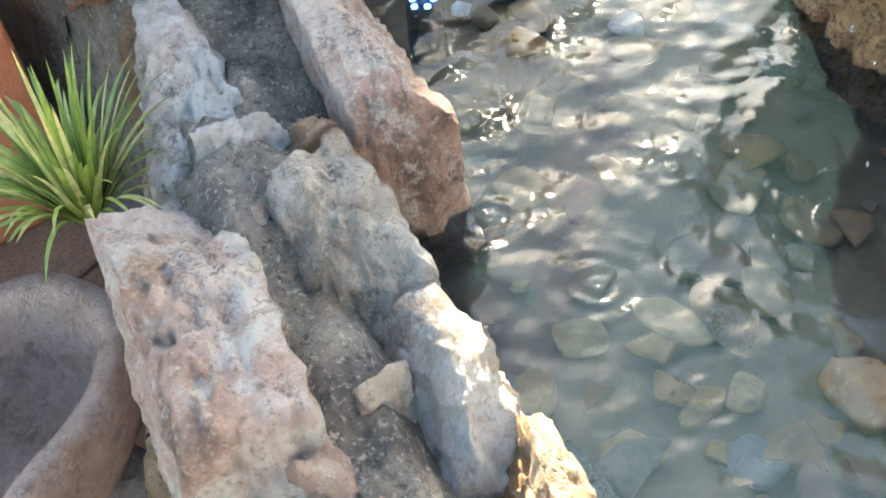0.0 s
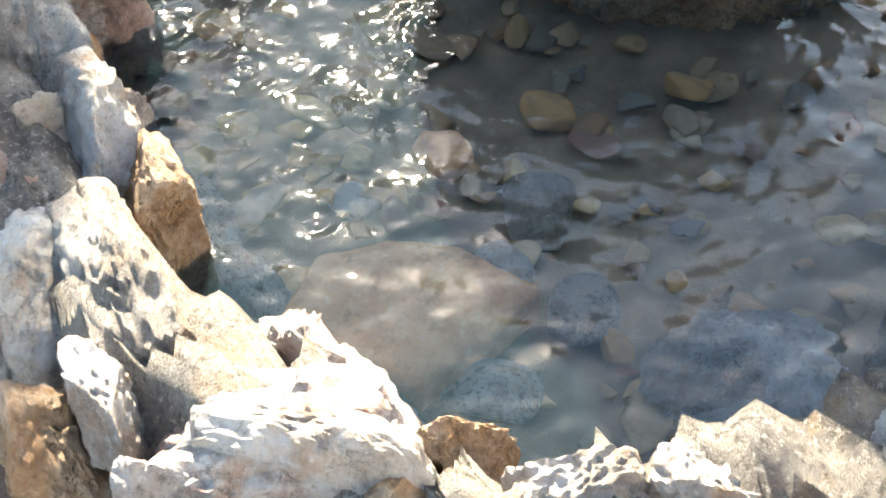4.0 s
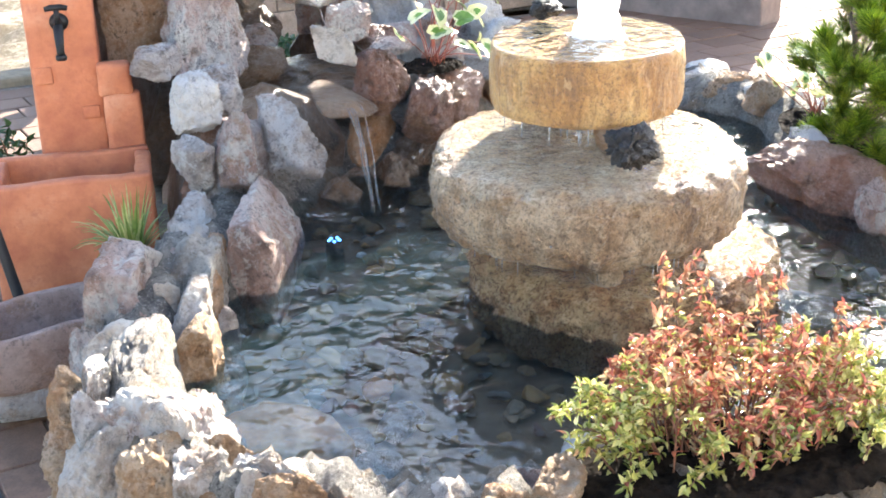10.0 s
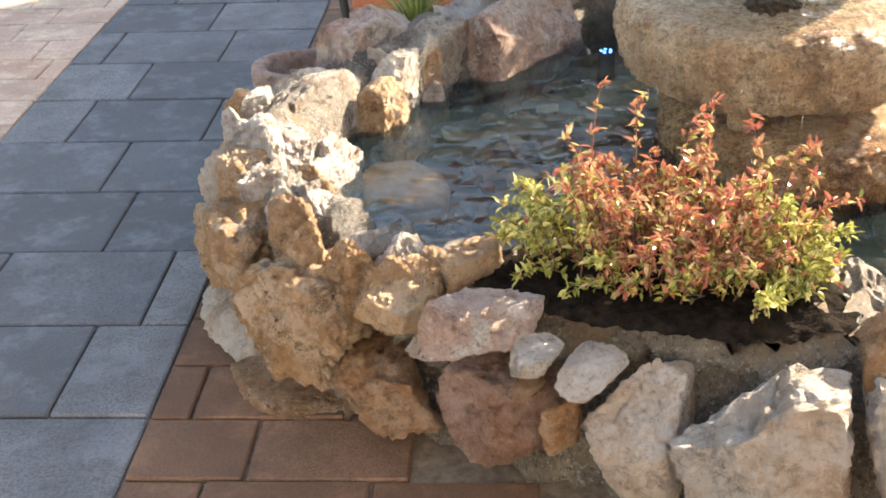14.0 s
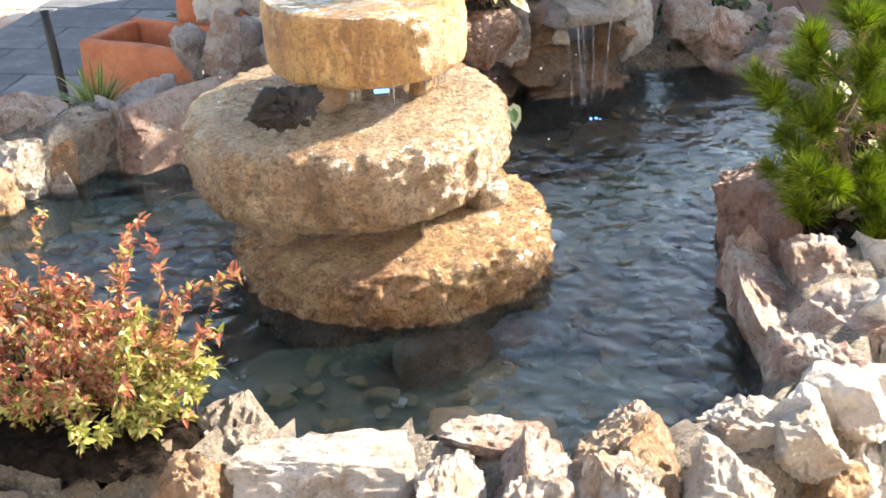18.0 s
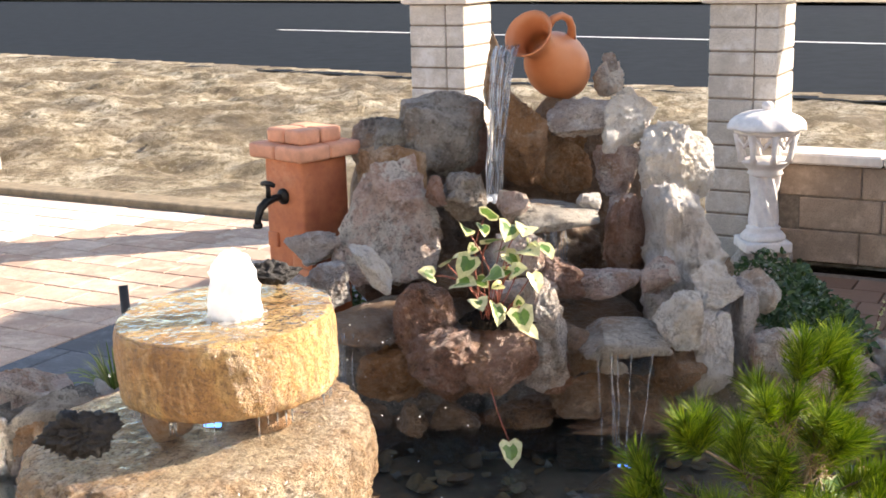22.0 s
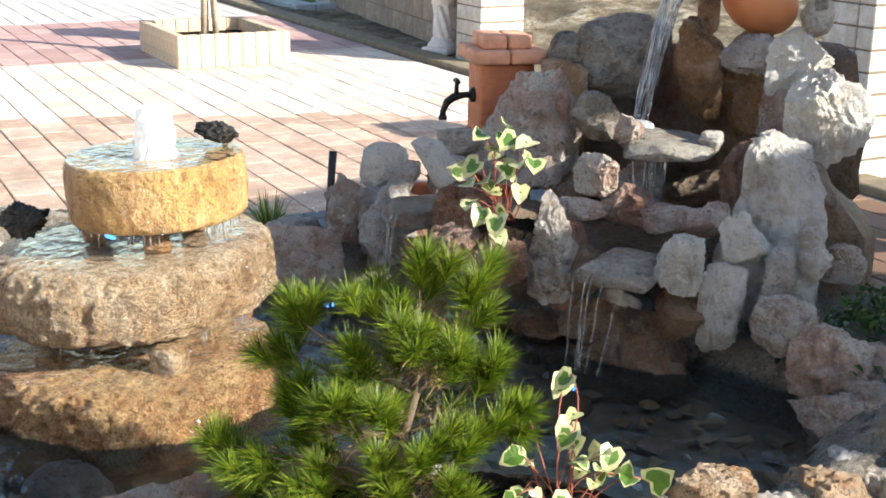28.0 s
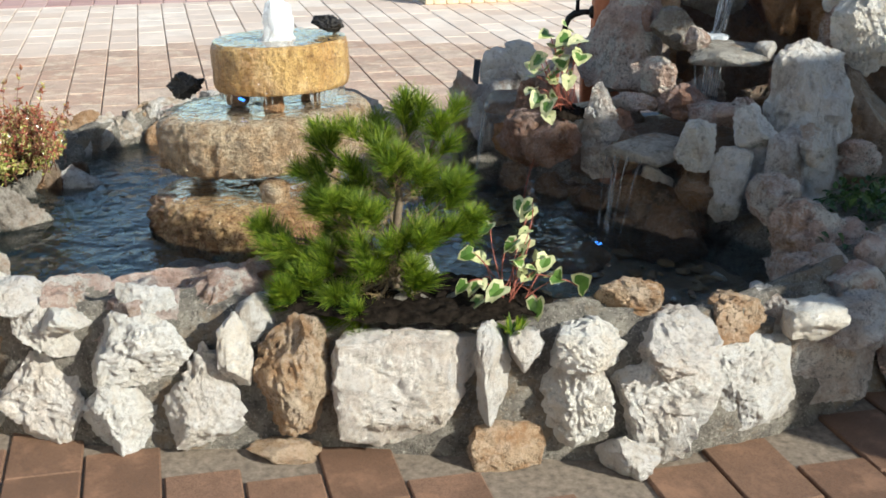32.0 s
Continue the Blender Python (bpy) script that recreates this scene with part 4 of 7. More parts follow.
def low_wall(name, ax, ay, bx, by, h, label):
    a, b = Vector((ax, ay, 0)), Vector((bx, by, 0))
    ln, rz = (b - a).length, math.degrees(math.atan2(by - ay, bx - ax))
    m = (a + b) / 2
    wl = base(name, m.x, m.y, -0.01, rz)
    tagged(wl, label, "low wall", "low walls along the street", "structure")
    part("core", box_bm(ln, 0.15, h - 0.005, 0, (0, 0, h / 2)), M_GROUT, wl, smooth=False)
    me = mesh_of(box_bm(0.392, 0.17, h / 3 - 0.008, 0.005, segments=1), "block")
    for r in range(3):
        for k in range(int(ln / 0.4)):
            part("block", me, M_LOWBLOCK, wl, smooth=False).matrix_local = pose(-ln / 2 + 0.2 + k * 0.4 + (0.1 if r % 2 else -0.0), 0, (r + 0.5) * h / 3)
    me = mesh_of(box_bm(0.495, 0.24, 0.055, 0.010, segments=1), "coping")
    for k in range(int(ln / 0.5)):
        part("coping", me, M_CAP, wl, smooth=False).matrix_local = pose(-ln / 2 + 0.25 + k * 0.5, 0, h + 0.028)
    return wl


pe = Vector((1.375, 4.175, 0)) + V * 0.18
low_wall("low_wall", pe.x, pe.y, pe.x + V.x * 4.0, pe.y + V.y * 4.0, 0.50, "brown block low wall with a pale coping")
low_wall("low_wall", -4.55, 6.50, -8.55, 8.50, 0.62, "brown block low wall with a pale coping")


def lantern(x, y, z, scale, label):
    top = new("garden_lantern")
    top.matrix_world = pose(x, y, z, 0, 0, 12) @ Matrix.Diagonal((scale * 1.2, scale * 1.2, scale * 1.02, 1))
    tagged(top, label, "lantern", "garden lanterns")
    part("plinth", box_bm(0.19, 0.19, 0.05, 0.008, (0, 0, 0.025)), M_CAST, top)
    part("foot_ring", lathe_bm([(0.088, 0.05), (0.092, 0.065), (0.078, 0.085), (0.066, 0.095), (0.070, 0.108), (0.058, 0.12)], 32), M_CAST, top)
    bm, rings = bmesh.new(), []
    for i in range(33):
        t = i / 32
        ring = []
        for k in range(48):
            a = 2 * math.pi * k / 48
            r = 0.048 + 0.010 * math.cos(6 * a + t * 9.0) + 0.006 * (1 - math.sin(math.pi * t))
            ring.append(bm.verts.new((r * math.cos(a), r * math.sin(a), 0.12 + 0.24 * t)))
        rings.append(ring)
    for lo, hi in zip(rings, rings[1:]):
        for k in range(48):
            bm.faces.new((lo[k], lo[(k + 1) % 48], hi[(k + 1) % 48], hi[k]))
    part("twisted_shaft", bm, M_CAST, top)
    part("cup", lathe_bm([(0.052, 0.355), (0.072, 0.37), (0.066, 0.385), (0.082, 0.405), (0.10, 0.425), (0.105, 0.435), (0.07, 0.44)], 32), M_CAST, top)
    for k in range(8):
        a = 2 * math.pi * k / 8
        c, s = math.cos(a), math.sin(a)
        part("rib", tube_bm([(0.098 * c, 0.098 * s, 0.43), (0.106 * c, 0.106 * s, 0.47), (0.112 * c, 0.112 * s, 0.51), (0.118 * c, 0.118 * s, 0.565)], [0.016, 0.011, 0.013, 0.018], 8), M_CAST, top)
        b = a + math.pi / 8
        c, s = math.cos(b), math.sin(b)
        e = Vector((-s, c, 0))
        p = Vector((0.108 * c, 0.108 * s, 0.505))
        part("scroll", tube_bm([p + e * 0.036 + Vector((0, 0, 0.045)), p + e * 0.014 + Vector((0, 0, 0.018)), p + Vector((0, 0, -0.004)), p - e * 0.014 + Vector((0, 0, 0.018)), p - e * 0.036 + Vector((0, 0, 0.045))], 0.008, 6), M_CAST, top)
    part("crown_ring", lathe_bm([(0.115, 0.555), (0.128, 0.565), (0.130, 0.58), (0.09, 0.585)], 32), M_CAST, top)
    bm, rings = bmesh.new(), []
    for i in range(13):
        t = i / 12
        ring = []
        for k in range(64):
            a = 2 * math.pi * k / 64
            r = (0.150 * math.cos(t * 1.45) + 0.006) * (1 + 0.03 * math.cos(10 * a + t * 4))
            ring.append(bm.verts.new((r * math.cos(a), r * math.sin(a), 0.585 + 0.085 * math.sin(t * 1.5))))
        rings.append(ring)
    for lo, hi in zip(rings, rings[1:]):
        for k in range(64):
            bm.faces.new((lo[k], lo[(k + 1) % 64], hi[(k + 1) % 64], hi[k]))
    bm.faces.new(rings[0][::-1])
    bm.faces.new(rings[-1])
    part("roof", bm, M_CAST, top)
    part("finial", lathe_bm([(0.016, 0.665), (0.020, 0.680), (0.024, 0.692), (0.016, 0.706), (0.004, 0.712)], 16), M_CAST, top)
    return top


lantern(1.425, 3.80, 0.10, 1.0, "white cast-stone garden lantern with a twisted shaft")
lantern(-4.98, 6.46, 0.0, 1.18, "white cast-stone garden lantern beside the low wall")
plinth_bed = part("lantern_slab", rock_bm(0.30, 0.30, 0.12, 77, 3, 4, 0.04, 0, 0.9), M_GREY)
plinth_bed.matrix_world = pose(1.425, 3.80, 0.045)
tagged(plinth_bed, "flat grey stone under the garden lantern", "stone")

# ---- brick planter with stakes, iron plate, lawn ----
M_PLBRICK = plain("sandy_planter_brick", (0.60, 0.46, 0.32), 0.85, 0.2, 16)
pv, pw, dv, dw = -7.35, 2.52, 1.2, 0.97
pc = vw(pv, pw)
planter = base("brick_planter", pc.x, pc.y, 0.0, PAVE, label="square planter edged with upright sandy bricks", category="planter")
me = mesh_of(box_bm(0.115, 0.075, 0.27, 0.012, (0, 0, 0.135), 2), "edging_brick")
for k in range(10):
    for s in (-1, 1):
        part("edging_brick", me, M_PLBRICK, planter, smooth=False).matrix_local = pose(-dv / 2 + 0.06 + k * 0.12, s * (dw / 2 - 0.04), 0, 0, 0, 0)
for k in range(7):
    for s in (-1, 1):
        part("edging_brick", me, M_PLBRICK, planter, smooth=False).matrix_local = pose(s * (dv / 2 - 0.04), -dw / 2 + 0.135 + k * 0.117, 0, 0, 0, 90)
part("soil", box_bm(dv - 0.16, dw - 0.16, 0.16, 0, (0, 0, 0.08)), M_SOIL, planter)
stakes = base("tree_stakes", pc.x - 0.05, pc.y, 0.15, 0, label="three pale wooden stakes leaning together in the planter", category="stakes")
for a, b in (((-0.05, 0, 0), (-0.02, 0, 1.5)), ((0.06, 0.03, 0), (0.0, 0.0, 1.5)), ((0.0, -0.06, 0), (0.03, 0, 1.5))):
    part("stake", tube_bm([a, b], [0.028, 0.022], 10), M_WOOD, stakes)
M_RUSTIRON = plain("rusty_iron", (0.22, 0.11, 0.07), 0.8, 0.3, 20, 0.4, 0.3)
plate = base("iron_socket", -11.2, 5.0, 0.0, PAVE, label="rusty iron plate with a short tube on the paving", category="socket")
part("plate", box_bm(0.75, 0.30, 0.03, 0.008, (0, 0, 0.015)), M_RUSTIRON, plate)
part("tube", tube_bm([(-0.15, 0, 0.02), (-0.15, 0, 0.20)], 0.055, 16), M_RUSTIRON, plate)


def lawn_mat():
    m = Mat("lawn")
    w = m.world()
    col = m.ramp(m.noise(14, 6, 0.75, w), (0.35, (0.05, 0.11, 0.02)), (0.6, (0.12, 0.22, 0.04)))
    m.bump(m.noise(60, 4, 0.8, w), 1.0, 0.05)
    return m.done(col, 0.9)


M_LAWN = lawn_mat()
tagged(vw_box("lawn", -24, -11.0, 4.9, 7.6, -0.1, 0.02, M_LAWN), "small bright green lawn beyond the paving", "lawn", kind="structure")
tagged(vw_box("lawn_kerb", -24, -10.8, 4.62, 4.88, -0.1, 0.05, M_WALK, 0.01), "pale concrete edging of the lawn", "kerb", kind="structure")
tagged(vw_box("lawn_kerb", -10.98, -10.75, 4.9, 7.6, -0.1, 0.05, M_WALK, 0.01), "pale concrete edging of the lawn", "kerb", kind="structure")
strip("far_grass", 36.0, 90.0, -200, 200, 0.05, M_LAWN, "green grass beyond the far pavement", "grass")


# ---- slabs that carry the falling water ----
def slab(name, x, y, z, sx, sy, sz, rz, seed, mat, label, tip=0):
    ob = part(name, rock_bm(sx, sy, sz, seed, 4, 7, 0.06, 0.0, 0.8), ROCKS[mat])
    ob.matrix_world = pose(x, y, z, tip, 0, rz)
    return tagged(ob, label, "stone slab", "slabs of the waterfall")


slab("spill_slab", 0.55, 1.60, 0.735, 0.28, 0.30, 0.06, 20, 31, "dark", "wet grey slab under the upper fall")
slab("spill_slab", 0.785, 1.00, 0.525, 0.26, 0.26, 0.06, 15, 32, "dark", "wet grey slab over the lower pool")
slab("spill_slab", 0.09, 0.95, 0.55, 0.26, 0.22, 0.05, 30, 33, "wet", "dark wet slab that spills beside the planter", 8)


# ---- rocks of the rim, the wall and the waterfall ----
rock("wall_stone", -1.118, 0.462, 0.059, 0.288, 0.160, 0.167, -123, 0, 138, "tan", "tan porous limestone rock built into the pond wall", "stones of the pond wall", level=5)
rock("rim_rock", 0.804, -0.764, 0.330, 0.250, 0.228, 0.180, -3, 0, 173, "pink", "pinkish rough rock between the pine planter and the water", "stones round the pine planter", pits=0.3, level=5)
rock("rim_rock", 0.682, -0.948, 0.320, 0.211, 0.194, 0.180, 3, 0, 174, "white", "white weathered limestone rock between the pine planter and the water", "stones round the pine planter", level=5)
rock("rim_rock", 0.994, -0.085, 0.360, 0.256, 0.085, 0.140, 42, 0, 175, "white", "white weathered limestone rock between the pine planter and the water", "stones round the pine planter", level=4)
rock("rim_rock", 0.871, -0.748, 0.370, 0.113, 0.151, 0.140, -23, 0, 176, "white", "white weathered limestone rock between the pine planter and the water", "stones round the pine planter", level=4)
rock("rim_rock", 0.986, -0.502, 0.325, 0.111, 0.240, 0.150, 35, 0, 178, "white", "white weathered limestone rock between the pine planter and the water", "stones round the pine planter", level=4)
rock("wall_stone", 0.655, -1.012, 0.376, 0.151, 0.160, 0.101, 39, 0, 179, "white", "white weathered limestone rock built into the pond wall", "stones of the pond wall", level=4)
rock("wall_stone", 0.706, -0.967, 0.117, 0.243, 0.180, 0.291, 39, 0, 180, "white", "white weathered limestone rock built into the pond wall", "stones of the pond wall", level=5)
rock("wall_stone", 0.564, -1.087, 0.090, 0.151, 0.160, 0.233, 39, 0, 181, "white", "white weathered limestone rock built into the pond wall", "stones of the pond wall", level=5)
rock("wall_stone", 0.868, -0.834, 0.093, 0.223, 0.160, 0.240, 54, 0, 182, "white", "white weathered limestone rock built into the pond wall", "stones of the pond wall", level=5)
rock("wall_stone", 0.901, -0.778, 0.276, 0.271, 0.180, 0.200, 54, 0, 183, "white", "white weathered limestone rock built into the pond wall", "stones of the pond wall", pits=0.2, level=5)
rock("wall_stone", 0.758, -0.928, 0.335, 0.156, 0.160, 0.076, 39, 0, 184, "white", "white weathered limestone rock built into the pond wall", "stones of the pond wall", level=4)
rock("wall_stone", 0.993, -0.654, 0.148, 0.220, 0.160, 0.301, 54, 0, 185, "white", "white weathered limestone rock built into the pond wall", "stones of the pond wall", boxy=0.3, taper=0.5, level=5)
rock("wall_stone", 1.049, -0.588, 0.282, 0.091, 0.100, 0.209, 54, 0, 186, "white", "white weathered limestone rock built into the pond wall", "stones of the pond wall", level=4)
rock("wall_stone", 1.132, -0.466, 0.208, 0.216, 0.160, 0.330, 52, 0, 187, "tan", "tan porous limestone rock built into the pond wall", "stones of the pond wall", pits=0.8, level=5)
rock("wall_stone", 1.299, -0.244, 0.185, 0.378, 0.160, 0.320, 52, 0, 188, "white", "white weathered limestone rock built into the pond wall", "stones of the pond wall", boxy=0.6, level=5)
rock("wall_stone", 1.435, -0.075, 0.235, 0.096, 0.120, 0.285, 52, 0, 189, "white", "white weathered limestone rock built into the pond wall", "stones of the pond wall", level=4)
rock("wall_stone", 1.479, -0.007, 0.305, 0.091, 0.120, 0.109, 59, 0, 190, "white", "white weathered limestone rock built into the pond wall", "stones of the pond wall", level=4)
rock("wall_stone", 1.542, 0.107, 0.189, 0.187, 0.160, 0.310, 59, 0, 191, "white", "white weathered limestone rock built into the pond wall", "stones of the pond wall", pits=0.2, level=5)
rock("wall_stone", 1.459, -0.046, 0.042, 0.200, 0.100, 0.132, 59, 0, 192, "tan", "tan porous limestone rock built into the pond wall", "stones of the pond wall", pits=0.7, level=4)
rock("wall_stone", 1.652, 0.193, 0.032, 0.162, 0.160, 0.109, 59, 0, 193, "white", "white weathered limestone rock built into the pond wall", "stones of the pond wall", level=4)
rock("wall_stone", 1.650, 0.299, 0.168, 0.283, 0.200, 0.341, 59, 0, 194, "white", "white weathered limestone rock built into the pond wall", "stones of the pond wall", boxy=0.2, level=5)
rock("wall_stone", 1.701, 0.527, 0.191, 0.288, 0.160, 0.319, 86, 0, 195, "white", "white weathered limestone rock built into the pond wall", "stones of the pond wall", level=5)
rock("wall_stone", 1.723, 0.826, 0.203, 0.332, 0.160, 0.308, 86, 0, 196, "grey", "grey weathered rock built into the pond wall", "stones of the pond wall", boxy=0.5, level=5)
rock("wall_stone", 1.132, -0.511, 0.006, 0.194, 0.100, 0.056, 54, 0, 197, "tan", "tan porous limestone rock built into the pond wall", "stones of the pond wall", level=4)
rock("rim_rock", 1.537, 0.142, 0.310, 0.194, 0.232, 0.140, 44, 0, 198, "white", "white weathered limestone rock set in the pond rim", "stones of the pond rim", level=5)
rock("rim_rock", 1.657, 0.330, 0.305, 0.208, 0.271, 0.150, 58, 0, 199, "white", "white weathered limestone rock set in the pond rim", "stones of the pond rim", pits=0.4, level=5)
rock("rim_rock", 1.639, 0.519, 0.320, 0.190, 0.229, 0.140, 65, 0, 200, "tan", "tan porous limestone rock set in the pond rim", "stones of the pond rim", pits=0.6, level=5)
rock("rim_rock", 1.643, 0.656, 0.340, 0.108, 0.154, 0.100, 57, 0, 201, "grey", "grey weathered rock set in the pond rim", "stones of the pond rim", level=4)
rock("rim_rock", 1.755, 0.693, 0.330, 0.156, 0.196, 0.100, 57, 0, 202, "white", "white weathered limestone rock set in the pond rim", "stones of the pond rim", level=4)
rock("rim_rock", 1.464, 0.987, 0.280, 0.190, 0.340, 0.200, 66, 0, 203, "pink", "pinkish rough rock set in the pond rim", "stones of the pond rim", pits=0.4, level=5)
rock("rim_rock", 1.450, 1.196, 0.350, 0.119, 0.185, 0.140, 58, 0, 204, "pink", "pinkish rough rock set in the pond rim", "stones of the pond rim", level=4)
rock("rim_rock", 1.651, 0.978, 0.340, 0.170, 0.227, 0.120, 57, 0, 205, "pink", "pinkish rough rock set in the pond rim", "stones of the pond rim")
rock("rim_rock", 1.550, 0.993, 0.340, 0.123, 0.184, 0.120, 57, 0, 206, "grey", "grey weathered rock set in the pond rim", "stones of the pond rim", level=4)
rock("rim_rock", 1.781, 0.909, 0.290, 0.380, 0.162, 0.140, 104, 0, 207, "grey", "grey weathered rock set in the pond rim", "stones of the pond rim", boxy=0.6, level=5)
rock("waterfall_rock", 0.538, 2.146, 0.795, 0.248, 0.176, 0.254, 24, 0, 218, "rust", "rusty orange-brown rock stacked in the waterfall", "rocks of the waterfall", level=5)
rock("waterfall_rock", -0.226, 1.120, 0.386, 0.258, 0.200, 0.304, 24, 0, 239, "umber", "red-brown damp rock stacked in the waterfall", "rocks of the waterfall", level=5)
rock("waterfall_rock", 0.813, 1.020, 0.220, 0.427, 0.200, 0.175, 9, 0, 243, "wet", "dark wet rock stacked in the waterfall", "rocks of the waterfall", level=5)
rock("waterfall_rock", 0.527, 2.080, 0.931, 0.314, 0.140, 0.297, 24, 0, 244, "rust", "rusty orange-brown rock stacked in the waterfall", "rocks of the waterfall", level=5)
rock("waterfall_rock", 0.221, 2.080, 0.876, 0.163, 0.120, 0.227, 24, 0, 245, "umber", "red-brown damp rock stacked in the waterfall", "rocks of the waterfall", level=5)
rock("waterfall_rock", 0.311, 2.150, 1.139, 0.081, 0.100, 0.277, 24, 0, 246, "tan", "tan porous limestone rock stacked in the waterfall", "rocks of the waterfall", level=4)
rock("waterfall_rock", 0.714, 2.150, 1.108, 0.116, 0.100, 0.130, 24, 0, 247, "lime", "pale cream limestone rock stacked in the waterfall", "rocks of the waterfall", pits=0.5, level=4)
rock("waterfall_rock", 0.726, 2.150, 1.158, 0.058, 0.060, 0.083, 24, 0, 248, "lime", "pale cream limestone rock stacked in the waterfall", "rocks of the waterfall", level=3)
rock("waterfall_rock", 0.778, 1.750, 0.657, 0.144, 0.160, 0.234, 24, 0, 249, "pink", "pinkish rough rock stacked in the waterfall", "rocks of the waterfall", level=5)
rock("waterfall_rock", 0.369, 1.620, 0.580, 0.184, 0.140, 0.151, 24, 0, 252, "pink", "pinkish rough rock stacked in the waterfall", "rocks of the waterfall", level=5)
rock("waterfall_rock", 0.530, 1.850, 0.496, 0.383, 0.200, 0.314, 24, 0, 253, "wet", "dark wet rock stacked in the waterfall", "rocks of the waterfall", level=5)
rock("waterfall_rock", 0.554, 1.450, 0.461, 0.539, 0.500, 0.103, 24, 0, 254, "wet", "dark wet rock stacked in the waterfall", "rocks of the waterfall", level=5)
rock("waterfall_rock", 0.258, 1.500, 0.549, 0.199, 0.200, 0.131, 24, 0, 255, "wet", "dark wet rock stacked in the waterfall", "rocks of the waterfall", level=5)
rock("waterfall_rock", -0.188, 1.030, 0.106, 0.209, 0.220, 0.194, 24, 0, 256, "wet", "dark wet rock stacked in the waterfall", "rocks of the waterfall", level=4)
rock("waterfall_rock", -0.033, 1.050, 0.125, 0.206, 0.220, 0.191, 24, 0, 257, "wet", "dark wet rock stacked in the waterfall", "rocks of the waterfall", level=4)
rock("waterfall_rock", 0.116, 1.070, 0.142, 0.203, 0.220, 0.189, 24, 0, 258, "wet", "dark wet rock stacked in the waterfall", "rocks of the waterfall", level=4)
rock("waterfall_rock", 0.289, 1.030, 0.189, 0.196, 0.220, 0.182, 24, 0, 259, "wet", "dark wet rock stacked in the waterfall", "rocks of the waterfall", level=4)
rock("waterfall_rock", 0.427, 1.050, 0.204, 0.194, 0.220, 0.179, 24, 0, 260, "wet", "dark wet rock stacked in the waterfall", "rocks of the waterfall", level=4)
rock("waterfall_rock", 0.578, 1.070, 0.222, 0.191, 0.220, 0.177, 24, 0, 261, "wet", "dark wet rock stacked in the waterfall", "rocks of the waterfall", level=4)
rock("waterfall_rock", 0.756, 1.030, 0.269, 0.184, 0.220, 0.170, 24, 0, 262, "wet", "dark wet rock stacked in the waterfall", "rocks of the waterfall", level=4)
rock("waterfall_rock", 0.881, 1.050, 0.282, 0.182, 0.220, 0.168, 24, 0, 263, "wet", "dark wet rock stacked in the waterfall", "rocks of the waterfall", level=4)
rock("waterfall_rock", 0.743, 1.150, 0.309, 0.302, 0.300, 0.065, 24, 0, 264, "wet", "dark wet rock stacked in the waterfall", "rocks of the waterfall")
rock("waterfall_rock", 0.680, 1.000, 0.480, 0.106, 0.150, 0.142, 24, 0, 265, "wet", "dark wet rock stacked in the waterfall", "rocks of the waterfall", level=4)
rock("waterfall_rock", 1.183, 1.300, 0.573, 0.123, 0.120, 0.138, 24, 0, 266, "lime", "pale cream limestone rock stacked in the waterfall", "rocks of the waterfall", pits=0.6, level=4)
rock("waterfall_rock", 1.223, 1.100, 0.437, 0.170, 0.160, 0.164, 24, 0, 267, "pink", "pinkish rough rock stacked in the waterfall", "rocks of the waterfall", level=5)
rock("waterfall_rock", -0.226, 1.050, 0.395, 0.260, 0.180, 0.326, 35, 0, 269, "grey", "grey weathered rock stacked in the waterfall", "rocks of the waterfall", level=5)
rock("waterfall_rock", -0.390, 0.980, 0.292, 0.274, 0.160, 0.188, 35, 0, 270, "wet", "dark wet rock forming a low ledge beside the waterfall", "rocks of the waterfall", level=5)
rock("rim_rock", -0.398, 0.748, 0.278, 0.489, 0.136, 0.340, -143, 0, 1710, "pink", "pinkish rough rock set in the pond rim", "stones of the pond rim", boxy=0.75, cuts=3, pits=0.3, level=5)
rock("rim_rock", -0.547, 0.645, 0.258, 0.089, 0.096, 0.240, -112, 0, 2190, "rust", "rusty orange-brown rock set in the pond rim", "stones of the pond rim", pits=0.6, boxy=0.5, level=5)
rock("rim_rock", -0.605, 0.701, 0.333, 0.078, 0.081, 0.160, -93, 0, 3257, "rust", "rusty orange-brown rock set in the pond rim", "stones of the pond rim", boxy=0.3, pits=0.3, level=5)
rock("rim_rock", -0.545, 0.872, 0.318, 0.345, 0.155, 0.220, -157, 0, 3767, "grey", "grey weathered rock set in the pond rim", "stones of the pond rim", boxy=0.7, cuts=4, pits=0.2, level=5)
rock("rim_rock", -0.628, 0.769, 0.360, 0.075, 0.080, 0.140, -101, 0, 3952, "lime", "pale cream limestone rock set in the pond rim", "stones of the pond rim", boxy=0.5, level=5)
rock("rim_rock", -0.719, 0.716, 0.340, 0.076, 0.104, 0.140, -80, 0, 4276, "pink", "pinkish rough rock set in the pond rim", "stones of the pond rim", boxy=0.2, cuts=2, level=5)
rock("rim_rock", -0.715, 0.628, 0.290, 0.269, 0.121, 0.300, -138, 0, 3528, "dark", "dark lichen-spotted grey rock set in the pond rim", "stones of the pond rim", boxy=0.6, cuts=3, pits=0.2, level=5)
rock("rim_rock", -0.735, 0.570, 0.278, 0.117, 0.096, 0.240, -148, 0, 3293, "rust", "rusty orange-brown rock set in the pond rim", "stones of the pond rim", boxy=0.4, level=5)
rock("rim_rock", -0.864, 0.699, 0.303, 0.365, 0.150, 0.340, -140, 0, 1190, "pink", "pinkish rough rock set in the pond rim", "stones of the pond rim", pits=0.95, boxy=0.95, cuts=1, level=5)
